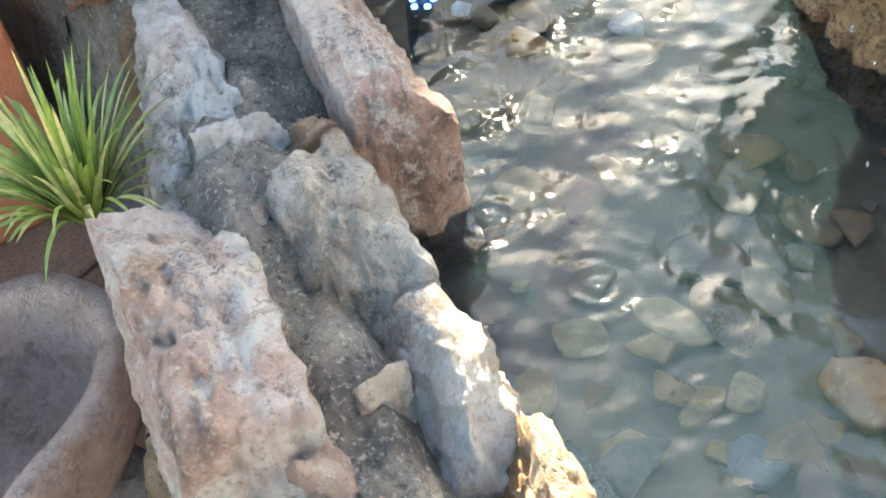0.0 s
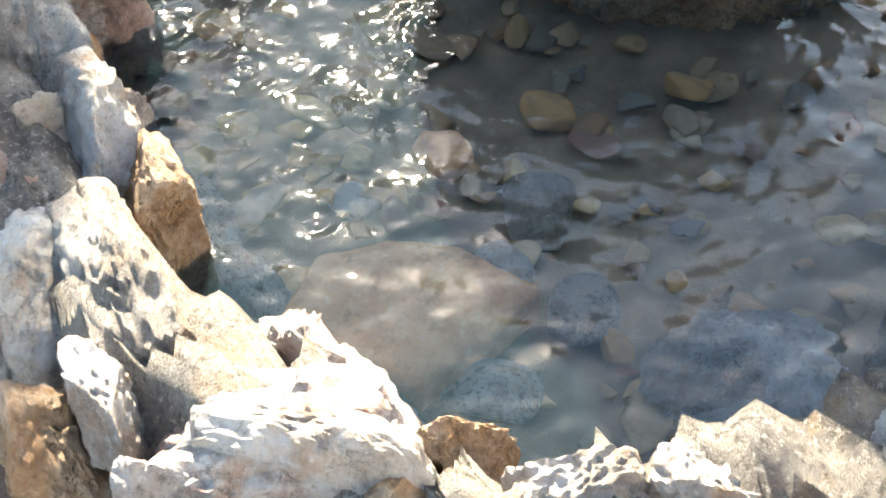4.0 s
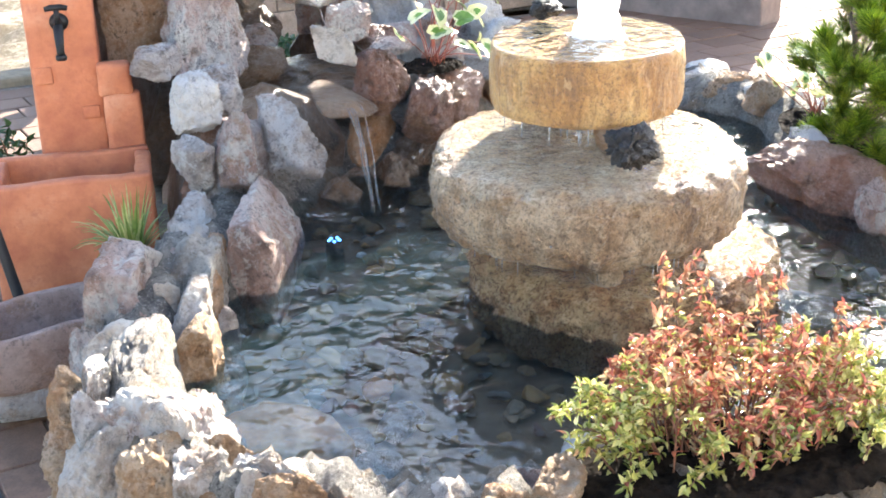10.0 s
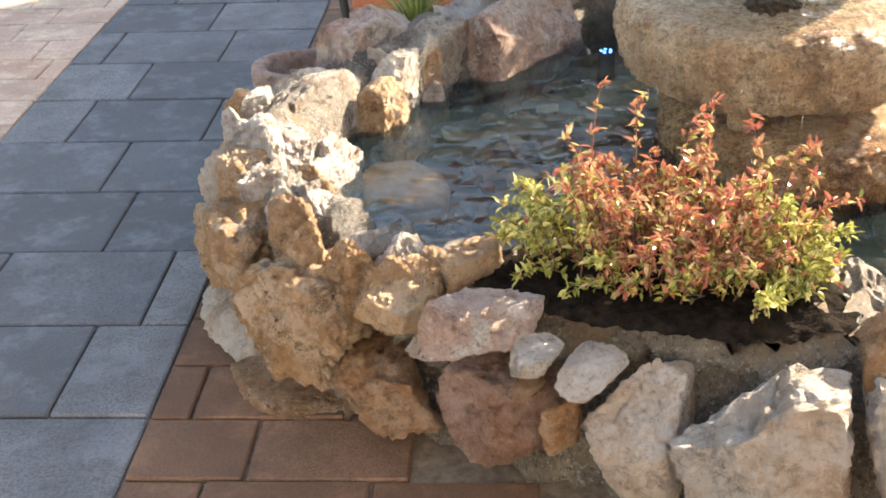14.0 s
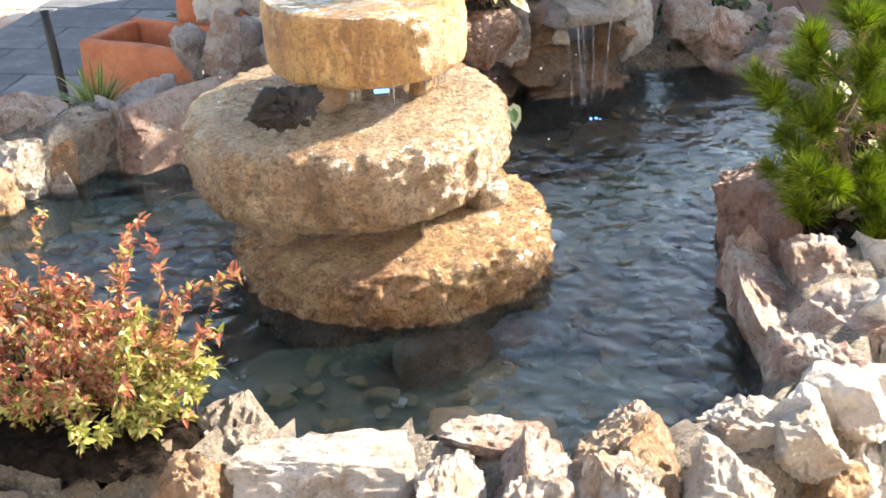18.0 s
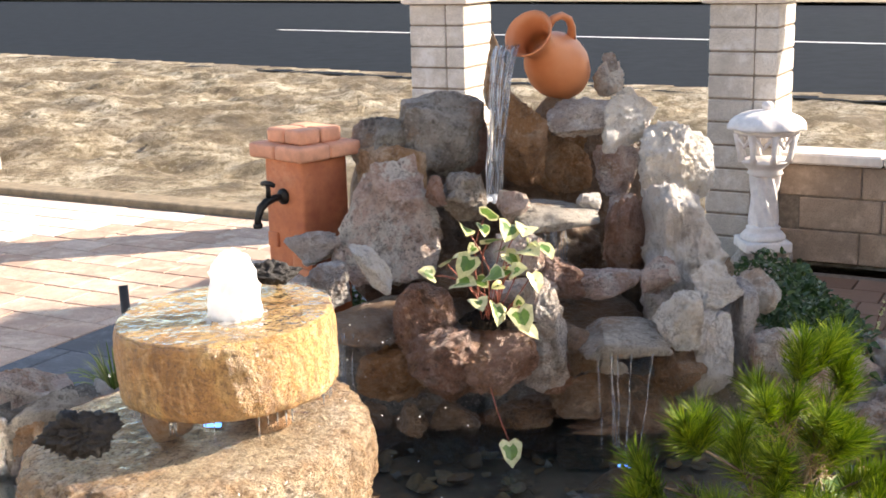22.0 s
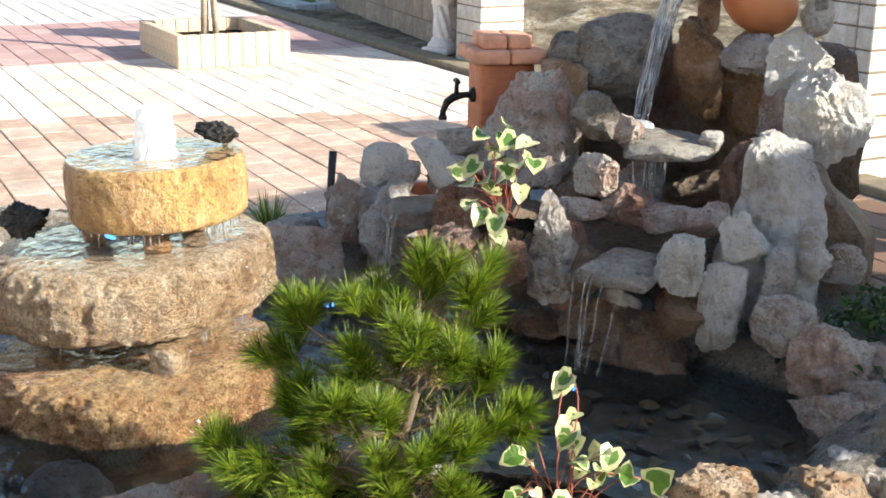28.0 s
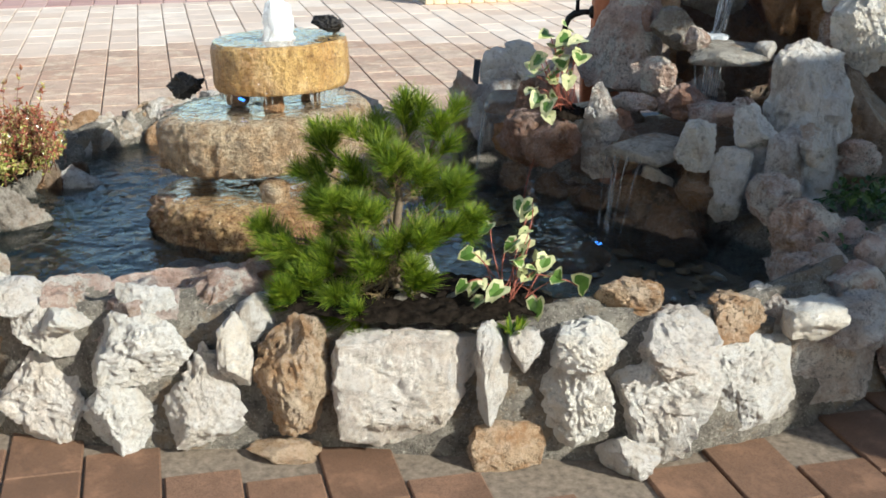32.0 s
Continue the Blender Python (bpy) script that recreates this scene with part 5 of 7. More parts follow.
rock("rim_rock", -0.854, 0.487, 0.318, 0.185, 0.103, 0.220, -130, 0, 3868, "lime", "pale cream limestone rock set in the pond rim", "stones of the pond rim", boxy=0.5, cuts=2, level=5)
rock("rim_rock", -0.897, 0.415, 0.263, 0.187, 0.104, 0.260, -136, 0, 3579, "tan", "tan porous limestone rock set in the pond rim", "stones of the pond rim", boxy=0.12, cuts=2, pits=0.2, level=5)
rock("rim_rock", -0.880, 0.529, 0.356, 0.049, 0.056, 0.140, -131, 0, 4469, "lime", "pale cream limestone rock set in the pond rim", "stones of the pond rim", boxy=0.4, level=5)
rock("rim_rock", -0.966, 0.539, 0.320, 0.188, 0.101, 0.220, -128, 0, 1080, "pink", "pinkish rough rock set in the pond rim", "stones of the pond rim", pits=0.5, boxy=0.4, level=5)
rock("rim_rock", -1.098, 0.426, 0.328, 0.196, 0.080, 0.200, -151, 0, 1462, "lime", "pale cream limestone rock set in the pond rim", "stones of the pond rim", boxy=0.3, cuts=2, level=5)
rock("rim_rock", -1.069, 0.540, 0.248, 0.206, 0.120, 0.300, -138, 0, 1647, "pink", "pinkish rough rock set in the pond rim", "stones of the pond rim", pits=0.4, boxy=0.4, cuts=5, level=5)
rock("rim_rock", -1.251, 0.342, 0.330, 0.132, 0.083, 0.200, -142, 0, 2175, "tan", "tan porous limestone rock set in the pond rim", "stones of the pond rim", pits=0.3, level=5)
rock("rim_rock", -1.086, 0.343, 0.341, 0.299, 0.121, 0.200, -140, 0, 4909, "dark", "dark lichen-spotted grey rock set in the pond rim", "stones of the pond rim", pits=0.2, boxy=0.3, cuts=2, level=5)
rock("rim_rock", -1.231, 0.288, 0.377, 0.147, 0.057, 0.130, -136, 0, 1851, "lime", "pale cream limestone rock set in the pond rim", "stones of the pond rim", boxy=0.6, cuts=5, level=5)
rock("rim_rock", -1.079, 0.193, 0.265, 0.177, 0.090, 0.220, -137, 0, 3666, "pink", "pinkish rough rock set in the pond rim", "stones of the pond rim", pits=0.95, boxy=0.5, level=5)
rock("rim_rock", -1.103, 0.103, 0.245, 0.195, 0.091, 0.180, -134, 0, 3239, "grey", "grey weathered rock set in the pond rim", "stones of the pond rim", pits=0.3, level=5)
rock("rim_rock", -1.238, 0.108, 0.363, 0.228, 0.075, 0.150, -92, 0, 4760, "lime", "pale cream limestone rock set in the pond rim", "stones of the pond rim", boxy=0.35, cuts=4, level=5)
rock("rim_rock", -1.298, 0.215, 0.375, 0.068, 0.050, 0.120, -88, 0, 1934, "grey", "grey weathered rock set in the pond rim", "stones of the pond rim", level=5)
rock("sunken_rock", -0.735, 0.521, 0.235, 0.088, 0.064, 0.160, -147, 0, 2836, "grey", "grey weathered rock under the water by the rim", "rocks under the water", level=5)
rock("sunken_rock", -0.772, 0.478, 0.205, 0.136, 0.070, 0.120, -136, 0, 2757, "grey", "grey weathered rock under the water by the rim", "rocks under the water", pits=0.4, level=5)
rock("sunken_rock", -0.843, 0.382, 0.200, 0.112, 0.071, 0.120, -131, 0, 2720, "grey", "grey weathered rock under the water by the rim", "rocks under the water", pits=0.4, level=5)
rock("sunken_rock", -0.924, 0.302, 0.195, 0.134, 0.074, 0.120, -132, 0, 2851, "grey", "grey weathered rock under the water by the rim", "rocks under the water", pits=0.4, level=5)
rock("sunken_rock", -1.016, -0.277, 0.207, 0.194, 0.219, 0.110, -78, 0, 3475, "grey", "grey weathered rock under the water by the rim", "rocks under the water", pits=0.4, boxy=0.3, level=5)
rock("rim_rock", -1.224, 0.150, 0.333, 0.247, 0.147, 0.170, -71, 0, 4796, "pink", "pinkish rough rock set in the pond rim", "stones of the pond rim", boxy=0.4, cuts=5, pits=0.2, level=5)
rock("rim_rock", -1.303, 0.156, 0.288, 0.139, 0.178, 0.220, -71, 0, 1300, "lime", "pale cream limestone rock set in the pond rim", "stones of the pond rim", pits=0.3, level=5)
rock("rim_rock", -1.301, 0.017, 0.328, 0.150, 0.143, 0.160, -71, 0, 4573, "tan", "tan porous limestone rock set in the pond rim", "stones of the pond rim", pits=0.8, level=5)
rock("rim_rock", -1.151, -0.003, 0.288, 0.092, 0.082, 0.140, -71, 0, 3160, "tan", "tan porous limestone rock set in the pond rim", "stones of the pond rim", pits=0.3, level=5)
rock("rim_rock", -1.199, -0.103, 0.328, 0.129, 0.089, 0.120, -71, 0, 4296, "lime", "pale cream limestone rock set in the pond rim", "stones of the pond rim", pits=0.4, level=5)
rock("rim_rock", -1.280, -0.052, 0.338, 0.097, 0.105, 0.120, -71, 0, 4659, "lime", "pale cream limestone rock set in the pond rim", "stones of the pond rim", level=5)
rock("rim_rock", -1.174, -0.203, 0.328, 0.099, 0.102, 0.140, -71, 0, 4708, "lime", "pale cream limestone rock set in the pond rim", "stones of the pond rim", boxy=0.5, level=5)
rock("rim_rock", -1.257, -0.165, 0.338, 0.081, 0.068, 0.120, -71, 0, 1169, "lime", "pale cream limestone rock set in the pond rim", "stones of the pond rim", pits=0.3, level=5)
rock("rim_rock", -1.233, -0.259, 0.338, 0.154, 0.099, 0.160, -71, 0, 1552, "tan", "tan porous limestone rock set in the pond rim", "stones of the pond rim", pits=0.6, level=5)
rock("rim_rock", -1.118, -0.359, 0.308, 0.067, 0.124, 0.140, -71, 0, 1144, "lime", "pale cream limestone rock set in the pond rim", "stones of the pond rim", pits=0.3, level=5)
rock("rim_rock", -1.105, -0.312, 0.278, 0.073, 0.085, 0.140, -71, 0, 4642, "grey", "grey weathered rock set in the pond rim", "stones of the pond rim", level=5)
rock("rim_rock", -1.080, -0.436, 0.323, 0.088, 0.102, 0.130, -71, 0, 1370, "lime", "pale cream limestone rock set in the pond rim", "stones of the pond rim", boxy=0.5, cuts=5, level=5)
rock("rim_rock", -0.943, -0.485, 0.308, 0.091, 0.079, 0.120, -71, 0, 4526, "pink", "pinkish rough rock set in the pond rim", "stones of the pond rim", boxy=0.6, level=5)
rock("rim_rock", -1.034, -0.496, 0.323, 0.064, 0.081, 0.130, -71, 0, 1362, "tan", "tan porous limestone rock set in the pond rim", "stones of the pond rim", pits=0.4, level=5)
rock("rim_rock", -1.024, -0.542, 0.333, 0.056, 0.090, 0.130, -71, 0, 1604, "tan", "tan porous limestone rock set in the pond rim", "stones of the pond rim", pits=0.4, level=5)
rock("rim_rock", -0.974, -0.575, 0.338, 0.086, 0.154, 0.180, -71, 0, 1426, "tan", "tan porous limestone rock set in the pond rim", "stones of the pond rim", pits=0.8, boxy=0.5, level=5)
rock("rim_rock", -1.168, -0.447, 0.333, 0.093, 0.081, 0.150, -70, 0, 2166, "tan", "tan porous limestone rock set in the pond rim", "stones of the pond rim", pits=0.5, level=5)
rock("rim_rock", -1.110, -0.532, 0.328, 0.097, 0.112, 0.160, -71, 0, 2210, "tan", "tan porous limestone rock set in the pond rim", "stones of the pond rim", pits=0.7, level=5)
rock("rim_rock", -1.240, -0.353, 0.348, 0.117, 0.073, 0.140, -61, 0, 2218, "tan", "tan porous limestone rock set in the pond rim", "stones of the pond rim", pits=0.8, level=5)
rock("rim_rock", -0.896, -0.386, 0.223, 0.078, 0.079, 0.160, -71, 0, 3243, "wet", "dark wet rock set in the pond rim", "stones of the pond rim", level=5)
rock("rim_rock", -0.710, -0.464, 0.228, 0.139, 0.237, 0.220, -71, 0, 2270, "grey", "grey weathered rock set in the pond rim", "stones of the pond rim", boxy=0.5, level=5)
rock("rim_rock", -0.751, -0.560, 0.248, 0.116, 0.172, 0.200, -71, 0, 3249, "wet", "dark wet rock set in the pond rim", "stones of the pond rim", level=5)
rock("rim_rock", -0.919, -0.235, 0.188, 0.220, 0.151, 0.100, -71, 0, 2382, "grey", "grey weathered rock set in the pond rim", "stones of the pond rim", pits=0.4, level=5)
rock("wall_stone", -1.330, -0.071, 0.248, 0.273, 0.200, 0.197, -77, 0, 4845, "tan", "tan porous limestone rock built into the pond wall", "stones of the pond wall", pits=0.6, level=5)
rock("wall_stone", -1.341, -0.015, 0.047, 0.344, 0.200, 0.146, -79, 0, 3879, "lime", "pale cream limestone rock built into the pond wall", "stones of the pond wall", pits=0.5, level=5)
rock("wall_stone", -1.252, -0.353, 0.215, 0.306, 0.220, 0.271, -59, 0, 1835, "tan", "tan porous limestone rock built into the pond wall", "stones of the pond wall", pits=0.95, boxy=0.5, level=5)
rock("wall_stone", -1.291, -0.299, -0.001, 0.310, 0.180, 0.054, -62, 0, 1052, "tan", "tan porous limestone rock built into the pond wall", "stones of the pond wall", pits=0.9, level=5)
rock("wall_stone", -1.098, -0.540, 0.328, 0.177, 0.180, 0.123, -56, 0, 2167, "tan", "tan porous limestone rock built into the pond wall", "stones of the pond wall", pits=0.5, level=5)
rock("wall_stone", -1.144, -0.521, 0.113, 0.275, 0.180, 0.184, -57, 0, 1641, "rust", "rusty orange-brown rock built into the pond wall", "stones of the pond wall", pits=0.9, level=5)
rock("wall_stone", -1.063, -0.601, 0.255, 0.068, 0.140, 0.086, -54, 0, 1996, "lime", "pale cream limestone rock built into the pond wall", "stones of the pond wall", pits=0.3, level=5)
rock("wall_stone", -1.009, -0.724, 0.347, 0.176, 0.180, 0.094, -51, 0, 2645, "pink", "pinkish rough rock built into the pond wall", "stones of the pond wall", boxy=0.6, cuts=5, pits=0.5, level=5)
rock("wall_stone", -0.951, -0.810, 0.332, 0.088, 0.120, 0.048, -47, 0, 2661, "lime", "pale cream limestone rock built into the pond wall", "stones of the pond wall", boxy=0.3, level=5)
rock("wall_stone", -0.946, -0.804, 0.272, 0.054, 0.090, 0.048, -47, 0, 2368, "rust", "rusty orange-brown rock built into the pond wall", "stones of the pond wall", level=5)
rock("wall_stone", -0.957, -0.731, 0.162, 0.252, 0.160, 0.217, -49, 0, 1617, "umber", "red-brown damp rock built into the pond wall", "stones of the pond wall", boxy=0.6, cuts=5, level=5)
rock("wall_stone", -0.907, -0.848, 0.202, 0.056, 0.080, 0.111, -47, 0, 2078, "rust", "rusty orange-brown rock built into the pond wall", "stones of the pond wall", level=5)
rock("wall_stone", -0.867, -0.864, 0.306, 0.096, 0.140, 0.057, -46, 0, 2232, "lime", "pale cream limestone rock built into the pond wall", "stones of the pond wall", level=5)
rock("wall_stone", -0.796, -0.898, 0.188, 0.183, 0.200, 0.286, -45, 0, 1456, "lime", "pale cream limestone rock built into the pond wall", "stones of the pond wall", boxy=0.5, cuts=6, level=5)
rock("wall_stone", -0.657, -1.064, 0.242, 0.278, 0.200, 0.291, -38, 0, 1556, "lime", "pale cream limestone rock built into the pond wall", "stones of the pond wall", boxy=0.55, cuts=6, level=5)
rock("wall_stone", -0.377, -1.189, 0.279, 0.321, 0.200, 0.261, -18, 0, 4231, "lime", "pale cream limestone rock built into the pond wall", "stones of the pond wall", boxy=0.8, cuts=4, level=5)
rock("wall_stone", -0.149, -1.236, 0.312, 0.139, 0.180, 0.195, -7, 0, 2833, "lime", "pale cream limestone rock built into the pond wall", "stones of the pond wall", boxy=0.5, cuts=5, level=5)
rock("wall_stone", -0.107, -1.267, 0.421, 0.083, 0.160, 0.116, -6, 0, 3080, "lime", "pale cream limestone rock built into the pond wall", "stones of the pond wall", boxy=0.5, level=5)
rock("wall_stone", -0.031, -1.296, 0.275, 0.083, 0.100, 0.103, -4, 0, 2135, "rust", "rusty orange-brown rock built into the pond wall", "stones of the pond wall", boxy=0.2, level=5)
rock("wall_stone", 0.024, -1.251, 0.321, 0.142, 0.180, 0.267, -3, 0, 1967, "lime", "pale cream limestone rock built into the pond wall", "stones of the pond wall", boxy=0.4, level=5)
rock("wall_stone", -0.562, -1.158, 0.143, 0.134, 0.120, 0.048, -32, 0, 1024, "tan", "tan porous limestone rock built into the pond wall", "stones of the pond wall", level=5)
rock("wall_stone", -0.039, -1.254, 0.171, 0.176, 0.120, 0.075, -4, 0, 1569, "pink", "pinkish rough rock built into the pond wall", "stones of the pond wall", pits=0.3, level=5)
rock("rim_rock", -0.422, -1.048, 0.380, 0.128, 0.199, 0.150, -24, 0, 4091, "rust", "rusty orange-brown rock set in the pond rim", "stones of the pond rim", taper=0.5, boxy=0.4, level=5)
rock("rim_rock", -0.345, -0.794, 0.290, 0.162, 0.279, 0.220, -20, 0, 1612, "dark", "dark lichen-spotted grey rock set in the pond rim", "stones of the pond rim", level=5)
rock("rim_rock", -0.230, -1.048, 0.380, 0.296, 0.175, 0.100, -13, 0, 2569, "lime", "pale cream limestone rock set in the pond rim", "stones of the pond rim", boxy=0.7, cuts=4, level=5)
rock("rim_rock", 0.046, -1.002, 0.370, 0.183, 0.117, 0.080, -11, 0, 4802, "pink", "pinkish rough rock set in the pond rim", "stones of the pond rim", boxy=0.6, level=5)
rock("rim_rock", -0.060, -1.163, 0.370, 0.114, 0.178, 0.160, -14, 0, 1887, "lime", "pale cream limestone rock set in the pond rim", "stones of the pond rim", boxy=0.5, level=5)
rock("rim_rock", 0.063, -1.172, 0.355, 0.161, 0.243, 0.170, -14, 0, 1922, "pink", "pinkish rough rock set in the pond rim", "stones of the pond rim", boxy=0.5, cuts=6, level=5)
rock("rim_rock", 0.216, -1.122, 0.370, 0.193, 0.213, 0.160, -14, 0, 2880, "tan", "tan porous limestone rock set in the pond rim", "stones of the pond rim", pits=0.5, level=5)
rock("rim_rock", 0.040, -1.002, 0.350, 0.180, 0.104, 0.100, -14, 0, 4675, "pink", "pinkish rough rock set in the pond rim", "stones of the pond rim", boxy=0.6, level=5)
rock("rim_rock", 0.275, -0.991, 0.350, 0.101, 0.101, 0.120, -14, 0, 2472, "lime", "pale cream limestone rock set in the pond rim", "stones of the pond rim", boxy=0.4, level=5)
rock("rim_rock", 0.174, -1.251, 0.370, 0.130, 0.175, 0.180, -14, 0, 3332, "lime", "pale cream limestone rock set in the pond rim", "stones of the pond rim", boxy=0.6, cuts=5, level=5)
rock("rim_rock", 0.338, -1.238, 0.365, 0.154, 0.196, 0.170, -14, 0, 4535, "lime", "pale cream limestone rock set in the pond rim", "stones of the pond rim", boxy=0.5, level=5)
rock("rim_rock", 0.460, -1.022, 0.325, 0.165, 0.175, 0.150, -14, 0, 4037, "lime", "pale cream limestone rock set in the pond rim", "stones of the pond rim", pits=0.4, level=5)
rock("rim_rock", 0.544, -1.095, 0.355, 0.128, 0.161, 0.150, -14, 0, 1257, "lime", "pale cream limestone rock set in the pond rim", "stones of the pond rim", level=5)
rock("rim_rock", 0.869, -0.233, 0.310, 0.200, 0.645, 0.220, -14, 0, 2409, "umber", "red-brown damp rock between the pine planter and the water", "stones round the pine planter", boxy=0.5, level=5)
rock("rim_rock", 0.720, -0.586, 0.270, 0.147, 0.450, 0.220, -14, 0, 3241, "pink", "pinkish rough rock between the pine planter and the water", "stones round the pine planter", pits=0.3, level=5)
rock("rim_rock", 0.671, -0.873, 0.310, 0.176, 0.259, 0.200, -14, 0, 4744, "pink", "pinkish rough rock between the pine planter and the water", "stones round the pine planter", pits=0.5, level=5)
rock("rim_rock", 0.860, -0.529, 0.320, 0.150, 0.345, 0.200, -14, 0, 4182, "pink", "pinkish rough rock between the pine planter and the water", "stones round the pine planter", pits=0.4, level=5)
rock("waterfall_rock", 0.161, 1.851, 0.947, 0.316, 0.240, 0.309, 16, 0, 4952, "dark", "dark lichen-spotted grey rock stacked in the waterfall", "rocks of the waterfall", pits=0.2, boxy=0.5, level=5)
rock("waterfall_rock", -0.042, 1.810, 0.911, 0.205, 0.220, 0.224, 19, 0, 3632, "dark", "dark lichen-spotted grey rock stacked in the waterfall", "rocks of the waterfall", level=5)
rock("waterfall_rock", 0.027, 1.513, 0.729, 0.362, 0.240, 0.419, 19, 0, 1044, "pink", "pinkish rough rock stacked in the waterfall", "rocks of the waterfall", taper=0.35, shear=0.25, boxy=0.5, cuts=6, level=5)
rock("waterfall_rock", 0.286, 1.528, 0.800, 0.156, 0.160, 0.170, 15, 0, 3449, "dark", "dark lichen-spotted grey rock stacked in the waterfall", "rocks of the waterfall", boxy=0.5, level=5)
rock("waterfall_rock", 0.202, 1.472, 0.831, 0.063, 0.060, 0.104, 17, 0, 2546, "umber", "red-brown damp rock stacked in the waterfall", "rocks of the waterfall", taper=0.4, level=4)
rock("waterfall_rock", 0.444, 1.500, 0.778, 0.107, 0.100, 0.112, 13, 0, 4444, "pink", "pinkish rough rock stacked in the waterfall", "rocks of the waterfall", level=4)
rock("waterfall_rock", 0.673, 1.612, 0.770, 0.080, 0.060, 0.063, 9, 0, 2915, "white", "white weathered limestone rock stacked in the waterfall", "rocks of the waterfall", level=4)
rock("waterfall_rock", 0.421, 1.936, 0.926, 0.192, 0.160, 0.349, 12, 0, 3450, "rust", "rusty orange-brown rock stacked in the waterfall", "rocks of the waterfall", boxy=0.6, level=5)
rock("waterfall_rock", 0.568, 2.075, 0.813, 0.192, 0.160, 0.204, 9, 0, 1063, "rust", "rusty orange-brown rock stacked in the waterfall", "rocks of the waterfall", boxy=0.5, level=5)
rock("waterfall_rock", 0.624, 1.924, 1.000, 0.229, 0.180, 0.142, 9, 0, 1251, "grey", "grey weathered rock stacked in the waterfall", "rocks of the waterfall", pits=0.3, level=5)
rock("waterfall_rock", 0.789, 1.925, 0.998, 0.189, 0.200, 0.224, 7, 0, 2559, "white", "white weathered limestone rock stacked in the waterfall", "rocks of the waterfall", level=5)
rock("waterfall_rock", 0.759, 1.892, 0.831, 0.171, 0.160, 0.187, 7, 0, 1520, "pink", "pinkish rough rock stacked in the waterfall", "rocks of the waterfall", level=5)
rock("waterfall_rock", 0.950, 1.812, 0.846, 0.258, 0.200, 0.308, 4, 0, 2598, "white", "white weathered limestone rock stacked in the waterfall", "rocks of the waterfall", boxy=0.75, cuts=6, level=5)
rock("waterfall_rock", 0.994, 1.518, 0.544, 0.322, 0.420, 0.613, 4, 0, 4076, "white", "white weathered limestone rock stacked in the waterfall", "rocks of the waterfall", taper=0.3, shear=-0.16, boxy=0.6, cuts=3, level=5)
rock("waterfall_rock", 0.789, 1.620, 0.662, 0.146, 0.180, 0.276, 7, 0, 3490, "umber", "red-brown damp rock stacked in the waterfall", "rocks of the waterfall", level=5)
rock("waterfall_rock", 0.893, 1.264, 0.621, 0.123, 0.120, 0.109, 6, 0, 2003, "pink", "pinkish rough rock stacked in the waterfall", "rocks of the waterfall", level=5)
rock("waterfall_rock", 0.941, 1.031, 0.561, 0.136, 0.110, 0.174, 6, 0, 4743, "white", "white weathered limestone rock stacked in the waterfall", "rocks of the waterfall", boxy=0.7, cuts=6, level=5)
rock("waterfall_rock", 1.050, 1.189, 0.616, 0.146, 0.120, 0.158, 3, 0, 2764, "white", "white weathered limestone rock stacked in the waterfall", "rocks of the waterfall", boxy=0.6, level=5)
rock("waterfall_rock", 1.040, 1.116, 0.435, 0.118, 0.120, 0.257, 4, 0, 1596, "white", "white weathered limestone rock stacked in the waterfall", "rocks of the waterfall", boxy=0.75, cuts=5, level=5)
rock("waterfall_rock", 1.114, 1.265, 0.450, 0.118, 0.220, 0.339, 2, 0, 3148, "grey", "grey weathered rock stacked in the waterfall", "rocks of the waterfall", boxy=0.5, level=5)
rock("waterfall_rock", 1.151, 1.573, 0.492, 0.134, 0.130, 0.123, 1, 0, 1467, "pink", "pinkish rough rock stacked in the waterfall", "rocks of the waterfall", pits=0.4, level=5)
rock("waterfall_rock", 1.235, 1.120, 0.443, 0.140, 0.150, 0.126, 0, 0, 3197, "grey", "grey weathered rock stacked in the waterfall", "rocks of the waterfall", level=5)
rock("waterfall_rock", 1.338, 1.152, 0.345, 0.255, 0.240, 0.248, -2, 0, 3855, "pink", "pinkish rough rock stacked in the waterfall", "rocks of the waterfall", pits=0.3, level=5)
rock("waterfall_rock", 0.749, 1.059, 0.404, 0.129, 0.100, 0.104, 9, 0, 2835, "white", "white weathered limestone rock stacked in the waterfall", "rocks of the waterfall", level=4)
rock("waterfall_rock", 0.583, 0.967, 0.540, 0.145, 0.130, 0.332, 13, 0, 1447, "grey", "grey weathered rock stacked in the waterfall", "rocks round the small planter of the waterfall", boxy=0.4, level=5)
rock("waterfall_rock", 0.323, 0.820, 0.483, 0.200, 0.150, 0.213, 18, 0, 2284, "umber", "red-brown damp rock stacked in the waterfall", "rocks round the small planter of the waterfall", boxy=0.12, cuts=4, level=5)
rock("waterfall_rock", 0.471, 0.830, 0.494, 0.220, 0.150, 0.178, 15, 0, 3561, "umber", "red-brown damp rock stacked in the waterfall", "rocks round the small planter of the waterfall", boxy=0.1, cuts=4, level=5)
rock("waterfall_rock", 0.508, 1.147, 0.606, 0.203, 0.100, 0.065, 13, 0, 2178, "pink", "pinkish rough rock stacked in the waterfall", "rocks round the small planter of the waterfall", boxy=0.3, level=5)
rock("waterfall_rock", 0.253, 0.939, 0.575, 0.179, 0.140, 0.212, 19, 0, 2786, "umber", "red-brown damp rock stacked in the waterfall", "rocks round the small planter of the waterfall", boxy=0.1, cuts=4, level=5)
rock("waterfall_rock", 0.168, 0.930, 0.422, 0.227, 0.140, 0.162, 20, 0, 1510, "rust", "rusty orange-brown rock stacked in the waterfall", "rocks of the waterfall", boxy=0.5, level=5)
